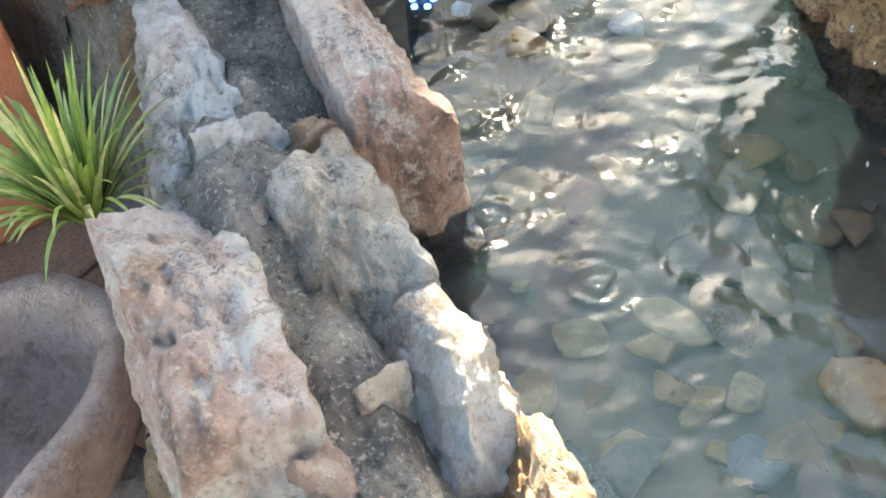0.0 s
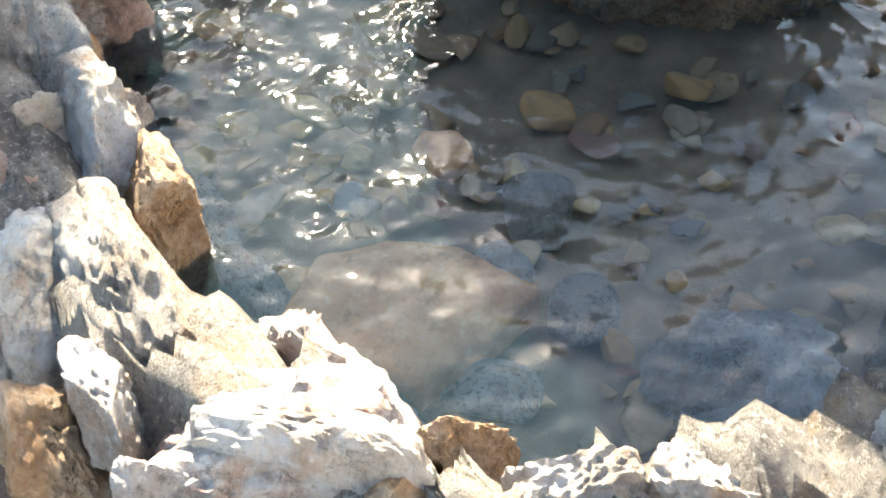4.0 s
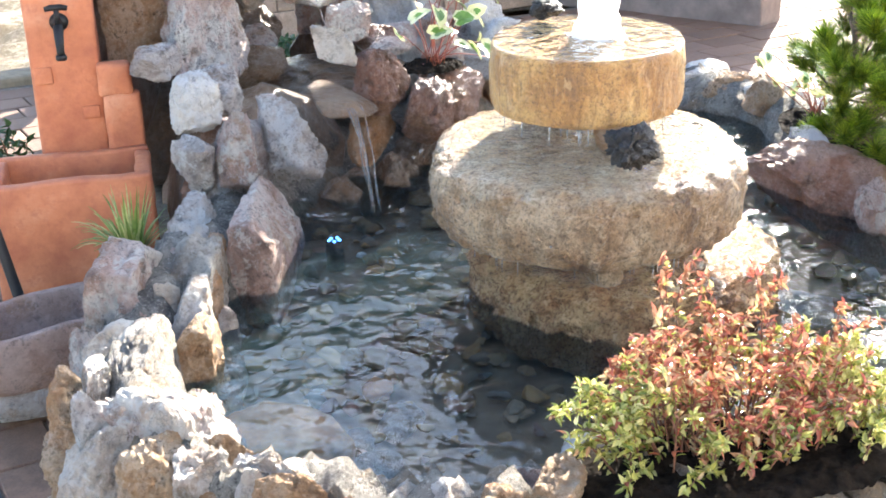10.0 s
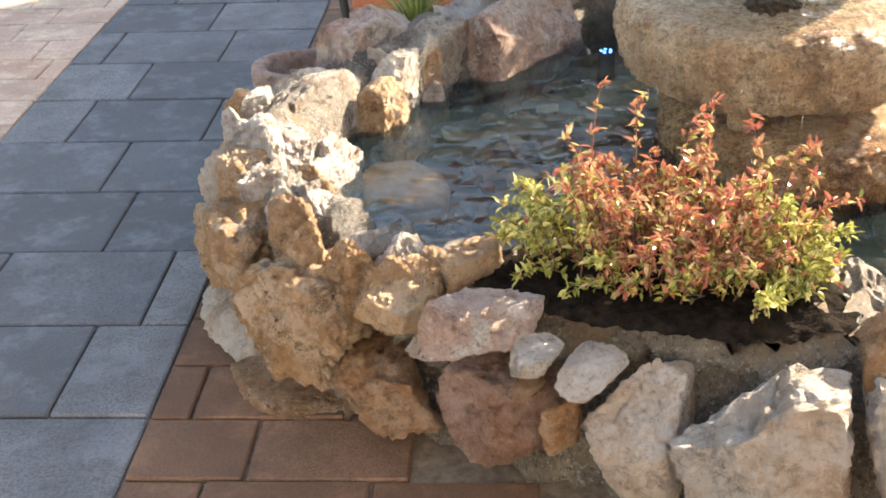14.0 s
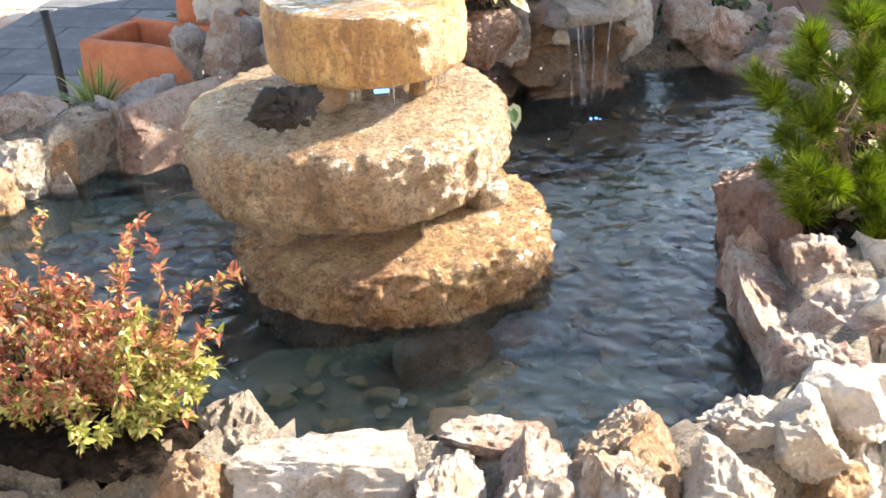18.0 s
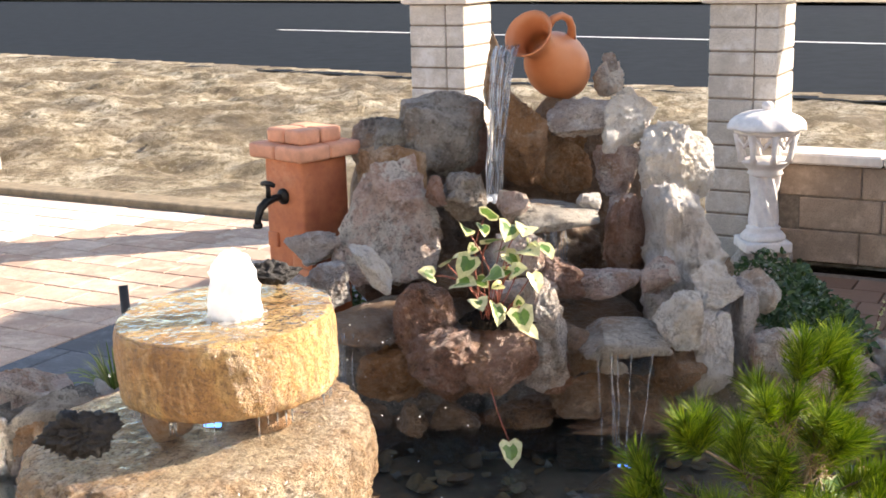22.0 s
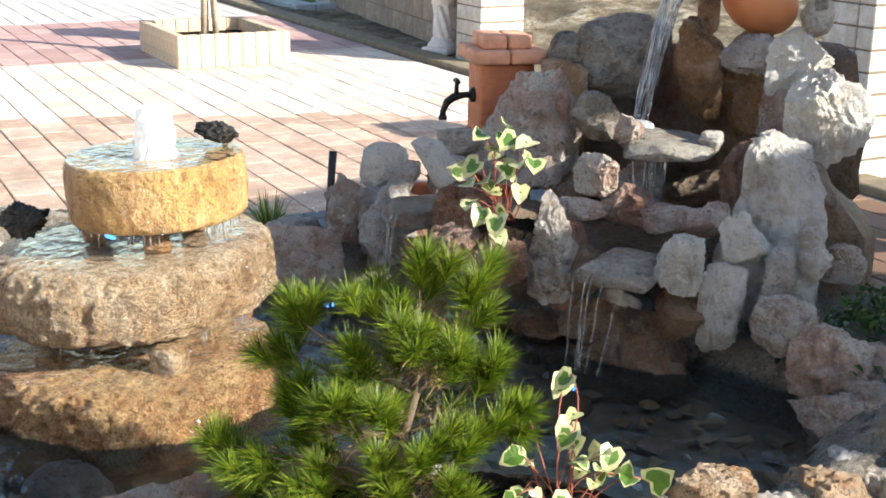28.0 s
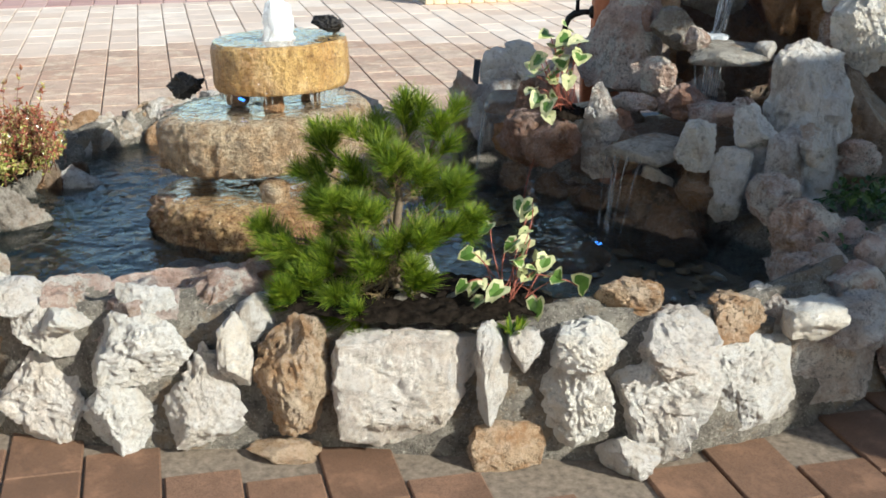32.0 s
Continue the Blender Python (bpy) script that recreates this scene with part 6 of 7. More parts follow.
rock("waterfall_rock", 0.479, 1.287, 0.679, 0.161, 0.120, 0.143, 13, 0, 3069, "pink", "pinkish rough rock stacked in the waterfall", "rocks of the waterfall", level=5)
rock("waterfall_rock", 0.740, 1.320, 0.585, 0.204, 0.160, 0.078, 9, 0, 1001, "pink", "pinkish rough rock stacked in the waterfall", "rocks of the waterfall", level=5)
rock("waterfall_rock", 0.605, 1.300, 0.601, 0.162, 0.160, 0.122, 11, 0, 3865, "umber", "red-brown damp rock stacked in the waterfall", "rocks of the waterfall", level=5)
rock("waterfall_rock", 0.003, 1.720, 0.748, 0.281, 0.140, 0.392, -34, 0, 2185, "tan", "tan porous limestone rock stacked in the waterfall", "rocks of the waterfall", boxy=0.7, cuts=4, level=5)
rock("waterfall_rock", -0.279, 1.140, 0.594, 0.153, 0.170, 0.186, -32, 0, 4284, "white", "white weathered limestone rock stacked in the waterfall", "rocks of the waterfall", boxy=0.15, cuts=4, level=5)
rock("waterfall_rock", -0.374, 1.050, 0.455, 0.123, 0.160, 0.178, -32, 0, 3993, "grey", "grey weathered rock stacked in the waterfall", "rocks of the waterfall", boxy=0.4, pits=0.3, level=5)
rock("waterfall_rock", -0.292, 0.970, 0.485, 0.118, 0.140, 0.247, -33, 0, 2960, "pink", "pinkish rough rock stacked in the waterfall", "rocks of the waterfall", boxy=0.55, level=5)
rock("waterfall_rock", -0.179, 1.139, 0.583, 0.110, 0.100, 0.107, 25, 0, 3445, "grey", "grey weathered rock stacked in the waterfall", "rocks of the waterfall", pits=0.3, level=5)
rock("waterfall_rock", -0.100, 1.255, 0.579, 0.151, 0.130, 0.145, 23, 0, 3512, "grey", "grey weathered rock stacked in the waterfall", "rocks of the waterfall", level=5)
rock("waterfall_rock", 0.105, 0.976, 0.710, 0.072, 0.120, 0.177, 21, -38, 2324, "white", "white weathered limestone rock stacked in the waterfall", "rocks of the waterfall", boxy=0.5, level=5)
rock("waterfall_rock", -0.196, 1.429, 0.653, 0.177, 0.150, 0.109, 23, 0, 1597, "grey", "grey weathered rock stacked in the waterfall", "rocks of the waterfall", level=5)
rock("waterfall_rock", -0.096, 0.981, 0.472, 0.185, 0.200, 0.260, 25, 0, 1429, "grey", "grey weathered rock stacked in the waterfall", "rocks of the waterfall", boxy=0.5, level=5)
rock("waterfall_rock", 0.226, 0.860, 0.317, 0.088, 0.090, 0.100, 20, 0, 1167, "wet", "dark wet rock stacked in the waterfall", "rocks of the waterfall", taper=0.4, level=4)
rock("waterfall_rock", 0.084, 0.950, 0.275, 0.133, 0.120, 0.097, 22, 0, 4437, "wet", "dark wet rock stacked in the waterfall", "rocks of the waterfall", level=4)
rock("waterfall_rock", 0.322, 0.970, 0.281, 0.156, 0.140, 0.118, 17, 0, 2473, "wet", "dark wet rock stacked in the waterfall", "rocks of the waterfall", level=4)
rock("waterfall_rock", 0.493, 1.000, 0.272, 0.237, 0.140, 0.117, 14, 0, 3979, "wet", "dark wet rock stacked in the waterfall", "rocks of the waterfall", level=5)
rock("waterfall_rock", 0.756, 1.020, 0.349, 0.336, 0.160, 0.129, 9, 0, 2454, "wet", "dark wet rock stacked in the waterfall", "rocks of the waterfall", level=5)
rock("waterfall_rock", 0.598, 1.020, 0.481, 0.127, 0.150, 0.279, 12, 0, 1678, "umber", "red-brown damp rock stacked in the waterfall", "rocks of the waterfall", level=5)
rock("waterfall_rock", 0.948, 1.060, 0.408, 0.152, 0.150, 0.147, 6, 0, 4431, "wet", "dark wet rock stacked in the waterfall", "rocks of the waterfall", level=5)
# dark filler lumps added behind the stones to close the gaps
tagged(rock("rubble_core", 0.45, 2.20, 0.38, 0.85, 0.40, 0.80, 0, 0, 501, "wet", "dark filler that closes gaps behind the waterfall", cuts=6, level=3), kind="structure")
tagged(rock("rubble_core", 0.45, 1.65, 0.22, 1.05, 0.70, 0.52, 0, 0, 502, "wet", "dark filler under the steps of the waterfall", cuts=6, level=3), kind="structure")
tagged(rock("rubble_core", 0.15, 1.35, 0.28, 0.45, 0.40, 0.52, 0, 0, 503, "wet", "dark filler under the steps of the waterfall", cuts=6, level=3), kind="structure")
tagged(rock("rubble_core", 0.52, 2.16, 0.72, 0.75, 0.20, 0.60, 20, 0, 504, "wet", "dark filler that closes gaps behind the waterfall", cuts=6, level=3), kind="structure")
tagged(rock("rubble_core", 0.05, 2.02, 0.60, 0.55, 0.24, 0.65, 20, 0, 505, "wet", "dark filler that closes gaps behind the waterfall", cuts=6, level=3), kind="structure")
tagged(rock("rubble_core", 0.95, 1.75, 0.42, 0.40, 0.45, 0.65, 20, 0, 506, "wet", "dark filler that closes gaps behind the waterfall", cuts=6, level=3), kind="structure")
rock("rim_rock", 0.548, -1.064, 0.355, 0.129, 0.098, 0.150, 61, 0, 274, "white", "white weathered limestone rock set in the pond rim", "stones of the pond rim", pits=0.5, level=4)
rock("rim_rock", 1.591, 1.139, 0.355, 0.167, 0.127, 0.150, 90, 0, 275, "pink", "pinkish rough rock set in the pond rim", "stones of the pond rim", pits=0, level=4)
rock("rim_rock", 1.548, 1.232, 0.355, 0.129, 0.098, 0.150, 107, 0, 276, "lime", "pale cream limestone rock set in the pond rim", "stones of the pond rim", pits=0.3, level=4)
rock("rim_rock", 1.536, 1.364, 0.355, 0.138, 0.105, 0.150, 117, 0, 277, "pink", "pinkish rough rock set in the pond rim", "stones of the pond rim", pits=0.5, level=4)
rock("rim_rock", 1.461, 1.470, 0.355, 0.147, 0.112, 0.150, 115, 0, 278, "lime", "pale cream limestone rock set in the pond rim", "stones of the pond rim", pits=0, level=4)
rock("rim_rock", 1.489, 0.308, 0.355, 0.184, 0.140, 0.150, 41, 0, 279, "tan", "tan porous limestone rock set in the pond rim", "stones of the pond rim", pits=0, level=5)
rock("rim_rock", 0.754, -0.388, 0.325, 0.129, 0.098, 0.160, 45, 0, 281, "pink", "pinkish rough rock set in the pond rim", "stones of the pond rim", pits=0.5, level=4)
rock("wall_stone", -1.335, 0.169, 0.250, 0.200, 0.130, 0.170, -104, 0, 283, "lime", "pale cream limestone rock built into the pond wall", "stones of the pond wall", pits=0, level=5, boxy=0.5)
rock("wall_stone", 0.575, -1.126, 0.250, 0.172, 0.130, 0.170, 45, 0, 284, "tan", "tan porous limestone rock built into the pond wall", "stones of the pond wall", pits=0.5, level=5, boxy=0.5)
rock("wall_stone", 1.651, 1.150, 0.250, 0.182, 0.130, 0.170, 111, 0, 285, "lime", "pale cream limestone rock built into the pond wall", "stones of the pond wall", pits=0, level=5, boxy=0.5)
rock("wall_stone", 1.586, 1.315, 0.250, 0.152, 0.130, 0.170, 128, 0, 286, "grey", "grey weathered rock built into the pond wall", "stones of the pond wall", pits=0, level=4, boxy=0.5)
rock("wall_stone", 1.530, 1.487, 0.250, 0.152, 0.130, 0.170, 105, 0, 287, "lime", "pale cream limestone rock built into the pond wall", "stones of the pond wall", pits=0, level=4, boxy=0.5)
rock("wall_stone", -1.280, 0.308, 0.250, 0.193, 0.130, 0.170, -138, 0, 288, "tan", "tan porous limestone rock built into the pond wall", "stones of the pond wall", pits=0.3, level=5, boxy=0.5)
rock("wall_stone", -1.335, 0.213, 0.090, 0.172, 0.130, 0.200, -72, 0, 289, "grey", "grey weathered rock built into the pond wall", "stones of the pond wall", pits=0.5, level=5, boxy=0.5)
rock("wall_stone", -0.101, -1.244, 0.090, 0.182, 0.130, 0.200, -1, 0, 290, "tan", "tan porous limestone rock built into the pond wall", "stones of the pond wall", pits=0.3, level=5, boxy=0.5)
rock("wall_stone", 0.064, -1.226, 0.090, 0.180, 0.130, 0.200, 5, 0, 291, "lime", "pale cream limestone rock built into the pond wall", "stones of the pond wall", pits=0.3, level=5, boxy=0.5)
rock("wall_stone", 0.225, -1.209, 0.090, 0.143, 0.130, 0.200, 29, 0, 292, "grey", "grey weathered rock built into the pond wall", "stones of the pond wall", pits=0.3, level=4, boxy=0.5)
rock("wall_stone", 0.388, -1.238, 0.090, 0.154, 0.130, 0.200, -4, 0, 293, "grey", "grey weathered rock built into the pond wall", "stones of the pond wall", pits=0, level=5, boxy=0.5)
rock("wall_stone", 1.713, 1.134, 0.090, 0.142, 0.130, 0.200, 118, 0, 294, "pink", "pinkish rough rock built into the pond wall", "stones of the pond wall", pits=0, level=4, boxy=0.5)
rock("wall_stone", 1.628, 1.283, 0.090, 0.133, 0.130, 0.200, 100, 0, 295, "tan", "tan porous limestone rock built into the pond wall", "stones of the pond wall", pits=0.5, level=4, boxy=0.5)
rock("wall_stone", 1.611, 1.439, 0.090, 0.158, 0.130, 0.200, 102, 0, 296, "lime", "pale cream limestone rock built into the pond wall", "stones of the pond wall", pits=0.5, level=5, boxy=0.5)
rock("wall_stone", 1.550, 1.593, 0.090, 0.169, 0.130, 0.200, 132, 0, 297, "lime", "pale cream limestone rock built into the pond wall", "stones of the pond wall", pits=0.3, level=5, boxy=0.5)
rock("wall_stone", -0.796, 0.819, 0.090, 0.175, 0.130, 0.200, -161, 0, 298, "tan", "tan porous limestone rock built into the pond wall", "stones of the pond wall", pits=0, level=5, boxy=0.5)
rock("wall_stone", -0.920, 0.720, 0.090, 0.138, 0.130, 0.200, -123, 0, 299, "lime", "pale cream limestone rock built into the pond wall", "stones of the pond wall", pits=0, level=4, boxy=0.5)
rock("wall_stone", -1.275, 0.344, 0.090, 0.197, 0.130, 0.200, -104, 0, 300, "tan", "tan porous limestone rock built into the pond wall", "stones of the pond wall", pits=0, level=5, boxy=0.5)


# ---- plants ----
def leaf_mat(name, ramp_stops, rough=0.45, through_light=0.25):
    m = Mat(name)
    col = m.ramp(m.island(), *ramp_stops)
    col = m.mix(m.ramp(m.noise(60, 3, 0.6), (0.4, (0.4,)), (0.6, (0.0,))), col, tuple(v * 0.6 for v in ramp_stops[0][1]))
    out = m.t.nodes["Material Output"]
    m.done(col, rough, Specular_IOR_Level=0.5)
    trans = m.node("BsdfTranslucent")
    m.link(col, trans.inputs["Color"])
    mixer = m.t.nodes.new("ShaderNodeMixShader")
    mixer.inputs[0].default_value = through_light
    m.link(m.b.outputs[0], mixer.inputs[1])
    m.link(trans.outputs[0], mixer.inputs[2])
    m.link(mixer.outputs[0], out.inputs["Surface"])
    return m.m


M_LEAFRED = leaf_mat("red_bronze_leaf", ((0.0, (0.34, 0.09, 0.065)), (0.4, (0.47, 0.18, 0.11)), (0.75, (0.54, 0.32, 0.17)), (1.0, (0.56, 0.47, 0.26))), 0.16, 0.3)
M_LEAFYEL = leaf_mat("yellow_green_leaf", ((0.0, (0.18, 0.22, 0.05)), (0.5, (0.46, 0.44, 0.11)), (1.0, (0.72, 0.66, 0.30))), 0.25, 0.3)
M_NEEDLE = leaf_mat("pine_needle", ((0.0, (0.05, 0.12, 0.015)), (0.5, (0.25, 0.38, 0.03)), (1.0, (0.52, 0.60, 0.07))), 0.42, 0.6)
M_NEEDLEDRY = leaf_mat("dry_needle", ((0.0, (0.30, 0.20, 0.09)), (1.0, (0.42, 0.31, 0.15))), 0.6, 0.1)
M_IVYGREEN = leaf_mat("ivy_green", ((0.0, (0.08, 0.17, 0.03)), (1.0, (0.17, 0.29, 0.06))), 0.35)
M_IVYCREAM = leaf_mat("ivy_cream", ((0.0, (0.55, 0.56, 0.26)), (1.0, (0.72, 0.70, 0.42))), 0.4)
M_IVYDARK = leaf_mat("dark_ivy_leaf", ((0.0, (0.025, 0.06, 0.015)), (0.6, (0.05, 0.10, 0.025)), (1.0, (0.12, 0.18, 0.06))), 0.4)
M_BLADE = leaf_mat("grass_blade", ((0.0, (0.10, 0.17, 0.03)), (0.6, (0.24, 0.31, 0.07)), (1.0, (0.48, 0.45, 0.20))), 0.45)


def add_leaf(bm, p, way, nrm, ln, wd, fold=0.25, slot=0):
    """One pointed leaf, folded along its middle."""
    way = way.normalized()
    side = way.cross(nrm).normalized()
    up = side.cross(way)
    mid = [p + way * ln * t - up * ln * 0.25 * t * t for t in (0.0, 0.35, 0.7, 1.0)]
    lf = [p + way * ln * t + side * wd * w - up * (ln * 0.25 * t * t - fold * wd) for t, w in ((0.30, 0.5), (0.68, 0.36))]
    rt = [p + way * ln * t - side * wd * w - up * (ln * 0.25 * t * t - fold * wd) for t, w in ((0.30, 0.5), (0.68, 0.36))]
    m, a, b = [bm.verts.new(v) for v in mid], [bm.verts.new(v) for v in lf], [bm.verts.new(v) for v in rt]
    for f in ((m[0], m[1], a[0]), (m[1], m[2], a[1], a[0]), (m[2], m[3], a[1]), (m[0], b[0], m[1]), (m[1], b[0], b[1], m[2]), (m[2], b[1], m[3])):
        bm.faces.new(f).material_index = slot


def rand_dir(rng):
    return Vector((rng.gauss(0, 1), rng.gauss(0, 1), rng.gauss(0, 1))).normalized()


def bent(a, b, rng, sag=0.05, n=7):
    """Points of a soft twig from a to b."""
    a, b = Vector(a), Vector(b)
    off = rand_dir(rng) * (b - a).length * 0.12
    return [a.lerp(b, i / (n - 1)) + off * math.sin(math.pi * i / (n - 1)) + Vector((0, 0, sag * math.sin(math.pi * i / (n - 1)))) for i in range(n)]


def abelia():
    rng = random.Random(21)
    bush = base("leafy_shrub", -0.672, -0.685, 0.37, 0, label="low shrub with red-bronze and yellow-edged leaves in the rim planter", category="shrub")
    stems, red, yel = bmesh.new(), bmesh.new(), bmesh.new()
    ends = []
    for k in range(140):
        a = rng.uniform(0, 2 * math.pi)
        r = rng.uniform(0.15, 1.0) ** 0.6
        x, y = 0.33 * r * math.cos(a), 0.16 * r * math.sin(a)
        # the long side lies along the wall
        q = Vector((x * 0.84 + y * 0.54, -x * 0.54 + y * 0.84, 0))
        h = 0.185 * (1 - 0.72 * r * r) + rng.uniform(-0.04, 0.04)
        ends.append((Vector((q.x, q.y, h)), r))
    for e in ((-0.076, 0.079, 0.335), (0.02, 0.12, 0.28), (0.20, 0.05, 0.24), (-0.16, 0.03, 0.27), (-0.20, 0.0, 0.22), (0.24, -0.10, 0.19), (0.30, -0.14, 0.15), (0.16, 0.12, 0.22)):
        ends.append((Vector(e), 0.4))
    for e in ((0.34, 0.062, 0.161), (0.181, 0.16, 0.236)):
        for k in range(3):
            ends.append((Vector(e) * (1.0 - 0.12 * k) + rand_dir(rng) * 0.012 * k, 0.4))
    # yellow-green sprigs at the end towards the house
    sprigs = [Vector(q) for q in ((0.155, -0.157, 0.184), (0.16, -0.16, 0.13), (0.274, -0.10, 0.08), (0.285, -0.15, 0.10), (0.26, -0.17, 0.07), (0.08, -0.25, 0.06), (0.11, -0.24, 0.05), (0.17, -0.22, 0.045), (0.216, -0.19, 0.06), (0.19, -0.20, 0.07), (0.144, -0.20, 0.05), (0.23, -0.16, 0.09))]
    for e, r in ends + [(q, 9) for q in sprigs]:
        s = Vector((e.x * 0.62 + rng.uniform(-0.04, 0.04), e.y * 0.62 + rng.uniform(-0.03, 0.03), 0.0))
        if r == 9:
            s = Vector((e.x * 0.88, e.y * 0.9, 0.0))
        pts = bent(s, e, rng, 0.03, 9)
        tube_bm(pts, [0.0022 - 0.0015 * i / 8 for i in range(9)], 4, stems)
        low = 0.75 if e.z < 0.10 and r > 0.75 else 0.2
        for i in range(1, 9):
            p = pts[i]
            way = (pts[min(i + 1, 8)] - pts[i - 1]).normalized()
            for _ in range(7 if i > 3 else 4):
                bm = yel if r == 9 or r > 0.55 and e.x > 0.16 and rng.random() < 0.4 or r > 0.4 and e.x < -0.13 and e.z < 0.2 and rng.random() < 0.85 or rng.random() < low * (0.4 + 0.12 * (9 - i)) else red
                out = (rand_dir(rng) + way * 0.5 + Vector((0, 0, 0.25))).normalized()
                add_leaf(bm, p + rand_dir(rng) * 0.007, out, (Vector((0, 0, 1)) + rand_dir(rng) * 0.7).normalized(), rng.uniform(0.012, 0.025), rng.uniform(0.006, 0.011))
    part("stalk", stems, M_TWIG, bush)
    part("red_leaves", red, M_LEAFRED, bush, "glossy red and bronze leaves", smooth=False)
    part("yellow_leaves", yel, M_LEAFYEL, bush, "yellow-green edged leaves", smooth=False)


abelia()


def pine():
    rng = random.Random(8)
    tree = base("pine_shrub", 1.10, -0.16, 0.33, 0, label="small bushy dwarf pine with bright green needles in the planter", category="pine")
    # sprays: along the wall, up, and across it
    along, across = Vector((0.57, 0.82, 0)), Vector((0.82, -0.57, 0))
    sprays = ((0.03, 0.52, 0.0), (0.13, 0.50, 0.03), (-0.06, 0.46, -0.02), (0.02, 0.42, 0.06), (-0.20, 0.42, -0.08), (-0.09, 0.37, 0.02), (0.09, 0.37, 0.05), (0.18, 0.34, 0.0), (-0.13, 0.30, 0.05), (-0.21, 0.27, -0.05), (-0.05, 0.28, 0.10), (0.20, 0.26, 0.06), (0.04, 0.22, 0.12), (0.12, 0.23, 0.10), (-0.06, 0.17, 0.13), (-0.17, 0.17, 0.06), (-0.28, 0.17, 0.0), (-0.24, 0.10, 0.08), (-0.14, 0.07, 0.14), (-0.27, 0.05, 0.10), (-0.08, 0.02, 0.15), (0.07, 0.13, 0.14), (-0.34, 0.18, -0.04), (0.0, 0.33, -0.10), (-0.10, 0.24, -0.12), (0.10, 0.28, -0.10), (-0.22, 0.33, -0.15), (-0.15, 0.14, -0.10), (0.02, 0.10, -0.08), (-0.30, 0.10, -0.06))
    wood, green, dry = bmesh.new(), bmesh.new(), bmesh.new()
    trunk = [Vector((0, 0, -0.02)), Vector((0.01, 0.0, 0.08)), Vector((-0.02, 0.02, 0.18)), Vector((0.02, 0.01, 0.28)), Vector((0.0, 0.02, 0.38)), Vector((0.02, 0.02, 0.46))]
    tube_bm(trunk, [0.016, 0.014, 0.012, 0.010, 0.008, 0.005], 8, wood)
    for r, u, d in sprays:
        e = along * r + across * d + Vector((0, 0, u))
        s = min(trunk, key=lambda q: abs(q.z - max(0.05, u - 0.12)))
        pts = bent(s, e, rng, -0.02, 7)
        tube_bm(pts, [0.006 - 0.0007 * i for i in range(7)], 5, wood)
        heads = [(pts[-1], (pts[-1] - pts[-2]).normalized(), 240)]
        for _ in range(3):
            o = rand_dir(rng) * rng.uniform(0.025, 0.06)
            heads.append((pts[-1] + o, (o.normalized() + (pts[-1] - pts[-2]).normalized() + Vector((0, 0, 0.5))).normalized(), 190))
        heads.append((pts[4], (pts[5] - pts[4]).normalized(), 50))
        for p, way, count in heads:
            way = (way + Vector((0, 0, 0.45))).normalized()
            for _ in range(count):
                t = rng.uniform(-0.045, 0.0)
                out = (rand_dir(rng) * 0.72 + way * 0.9).normalized()
                ln = rng.uniform(0.04, 0.07)
                needle(green, p + way * t, out, ln, rng)
        for _ in range(40):
            needle(dry, pts[3] + rand_dir(rng) * 0.02, rand_dir(rng), rng.uniform(0.03, 0.05), rng)
    part("trunk", wood, M_BARK, tree)
    part("needles", green, M_NEEDLE, tree, smooth=False)
    part("dry_needles", dry, M_NEEDLEDRY, tree, "dry brown needles near the trunk", smooth=False)


def needle(bm, p, way, ln, rng):
    side = way.orthogonal().normalized() * 0.00075
    up = way.cross(side).normalized() * 0.00075
    a = [bm.verts.new(p + side), bm.verts.new(p - side * 0.5 + up * 0.87), bm.verts.new(p - side * 0.5 - up * 0.87)]
    tip = p + way * ln - Vector((0, 0, ln * 0.06))
    mid = p.lerp(tip, 0.7)
    b = [bm.verts.new(mid + side * 0.8), bm.verts.new(mid - side * 0.4 + up * 0.7), bm.verts.new(mid - side * 0.4 - up * 0.7)]
    t = bm.verts.new(tip)
    for i in range(3):
        j = (i + 1) % 3
        bm.faces.new((a[i], a[j], b[j], b[i]))
        bm.faces.new((b[i], b[j], t))


pine()


def ivy_leaf(bm, p, way, nrm, s, core=0.7, slip=0.0):
    """A broad five-pointed leaf: cream rim, green middle."""
    way = way.normalized()
    side = way.cross(nrm).normalized()
    up = side.cross(way)
    rim = ((0.0, 0.0), (-0.13, 0.26), (0.12, 0.50), (0.40, 0.43), (0.68, 0.34), (1.0, 0.0), (0.68, -0.34), (0.40, -0.43), (0.12, -0.50), (-0.13, -0.26))
    def at(t, w, k):
        t, w = 0.40 + (t - 0.40) * k, w * k
        return p + way * s * t + side * s * w + up * s * (0.22 * abs(w) - 0.30 * t * t)
    outer = [bm.verts.new(at(t, w, 1.0)) for t, w in rim]
    inner = [bm.verts.new(at(t + slip, w + slip * 0.6, core * (0.85 + 0.3 * ((i * 7) % 5) / 4))) for i, (t, w) in enumerate(rim)]
    hub = bm.verts.new(at(0.40, 0.0, 1.0))
    n = len(rim)
    for i in range(n):
        j = (i + 1) % n
        bm.faces.new((outer[i], outer[j], inner[j], inner[i])).material_index = 0
        bm.faces.new((inner[i], inner[j], hub)).material_index = 1


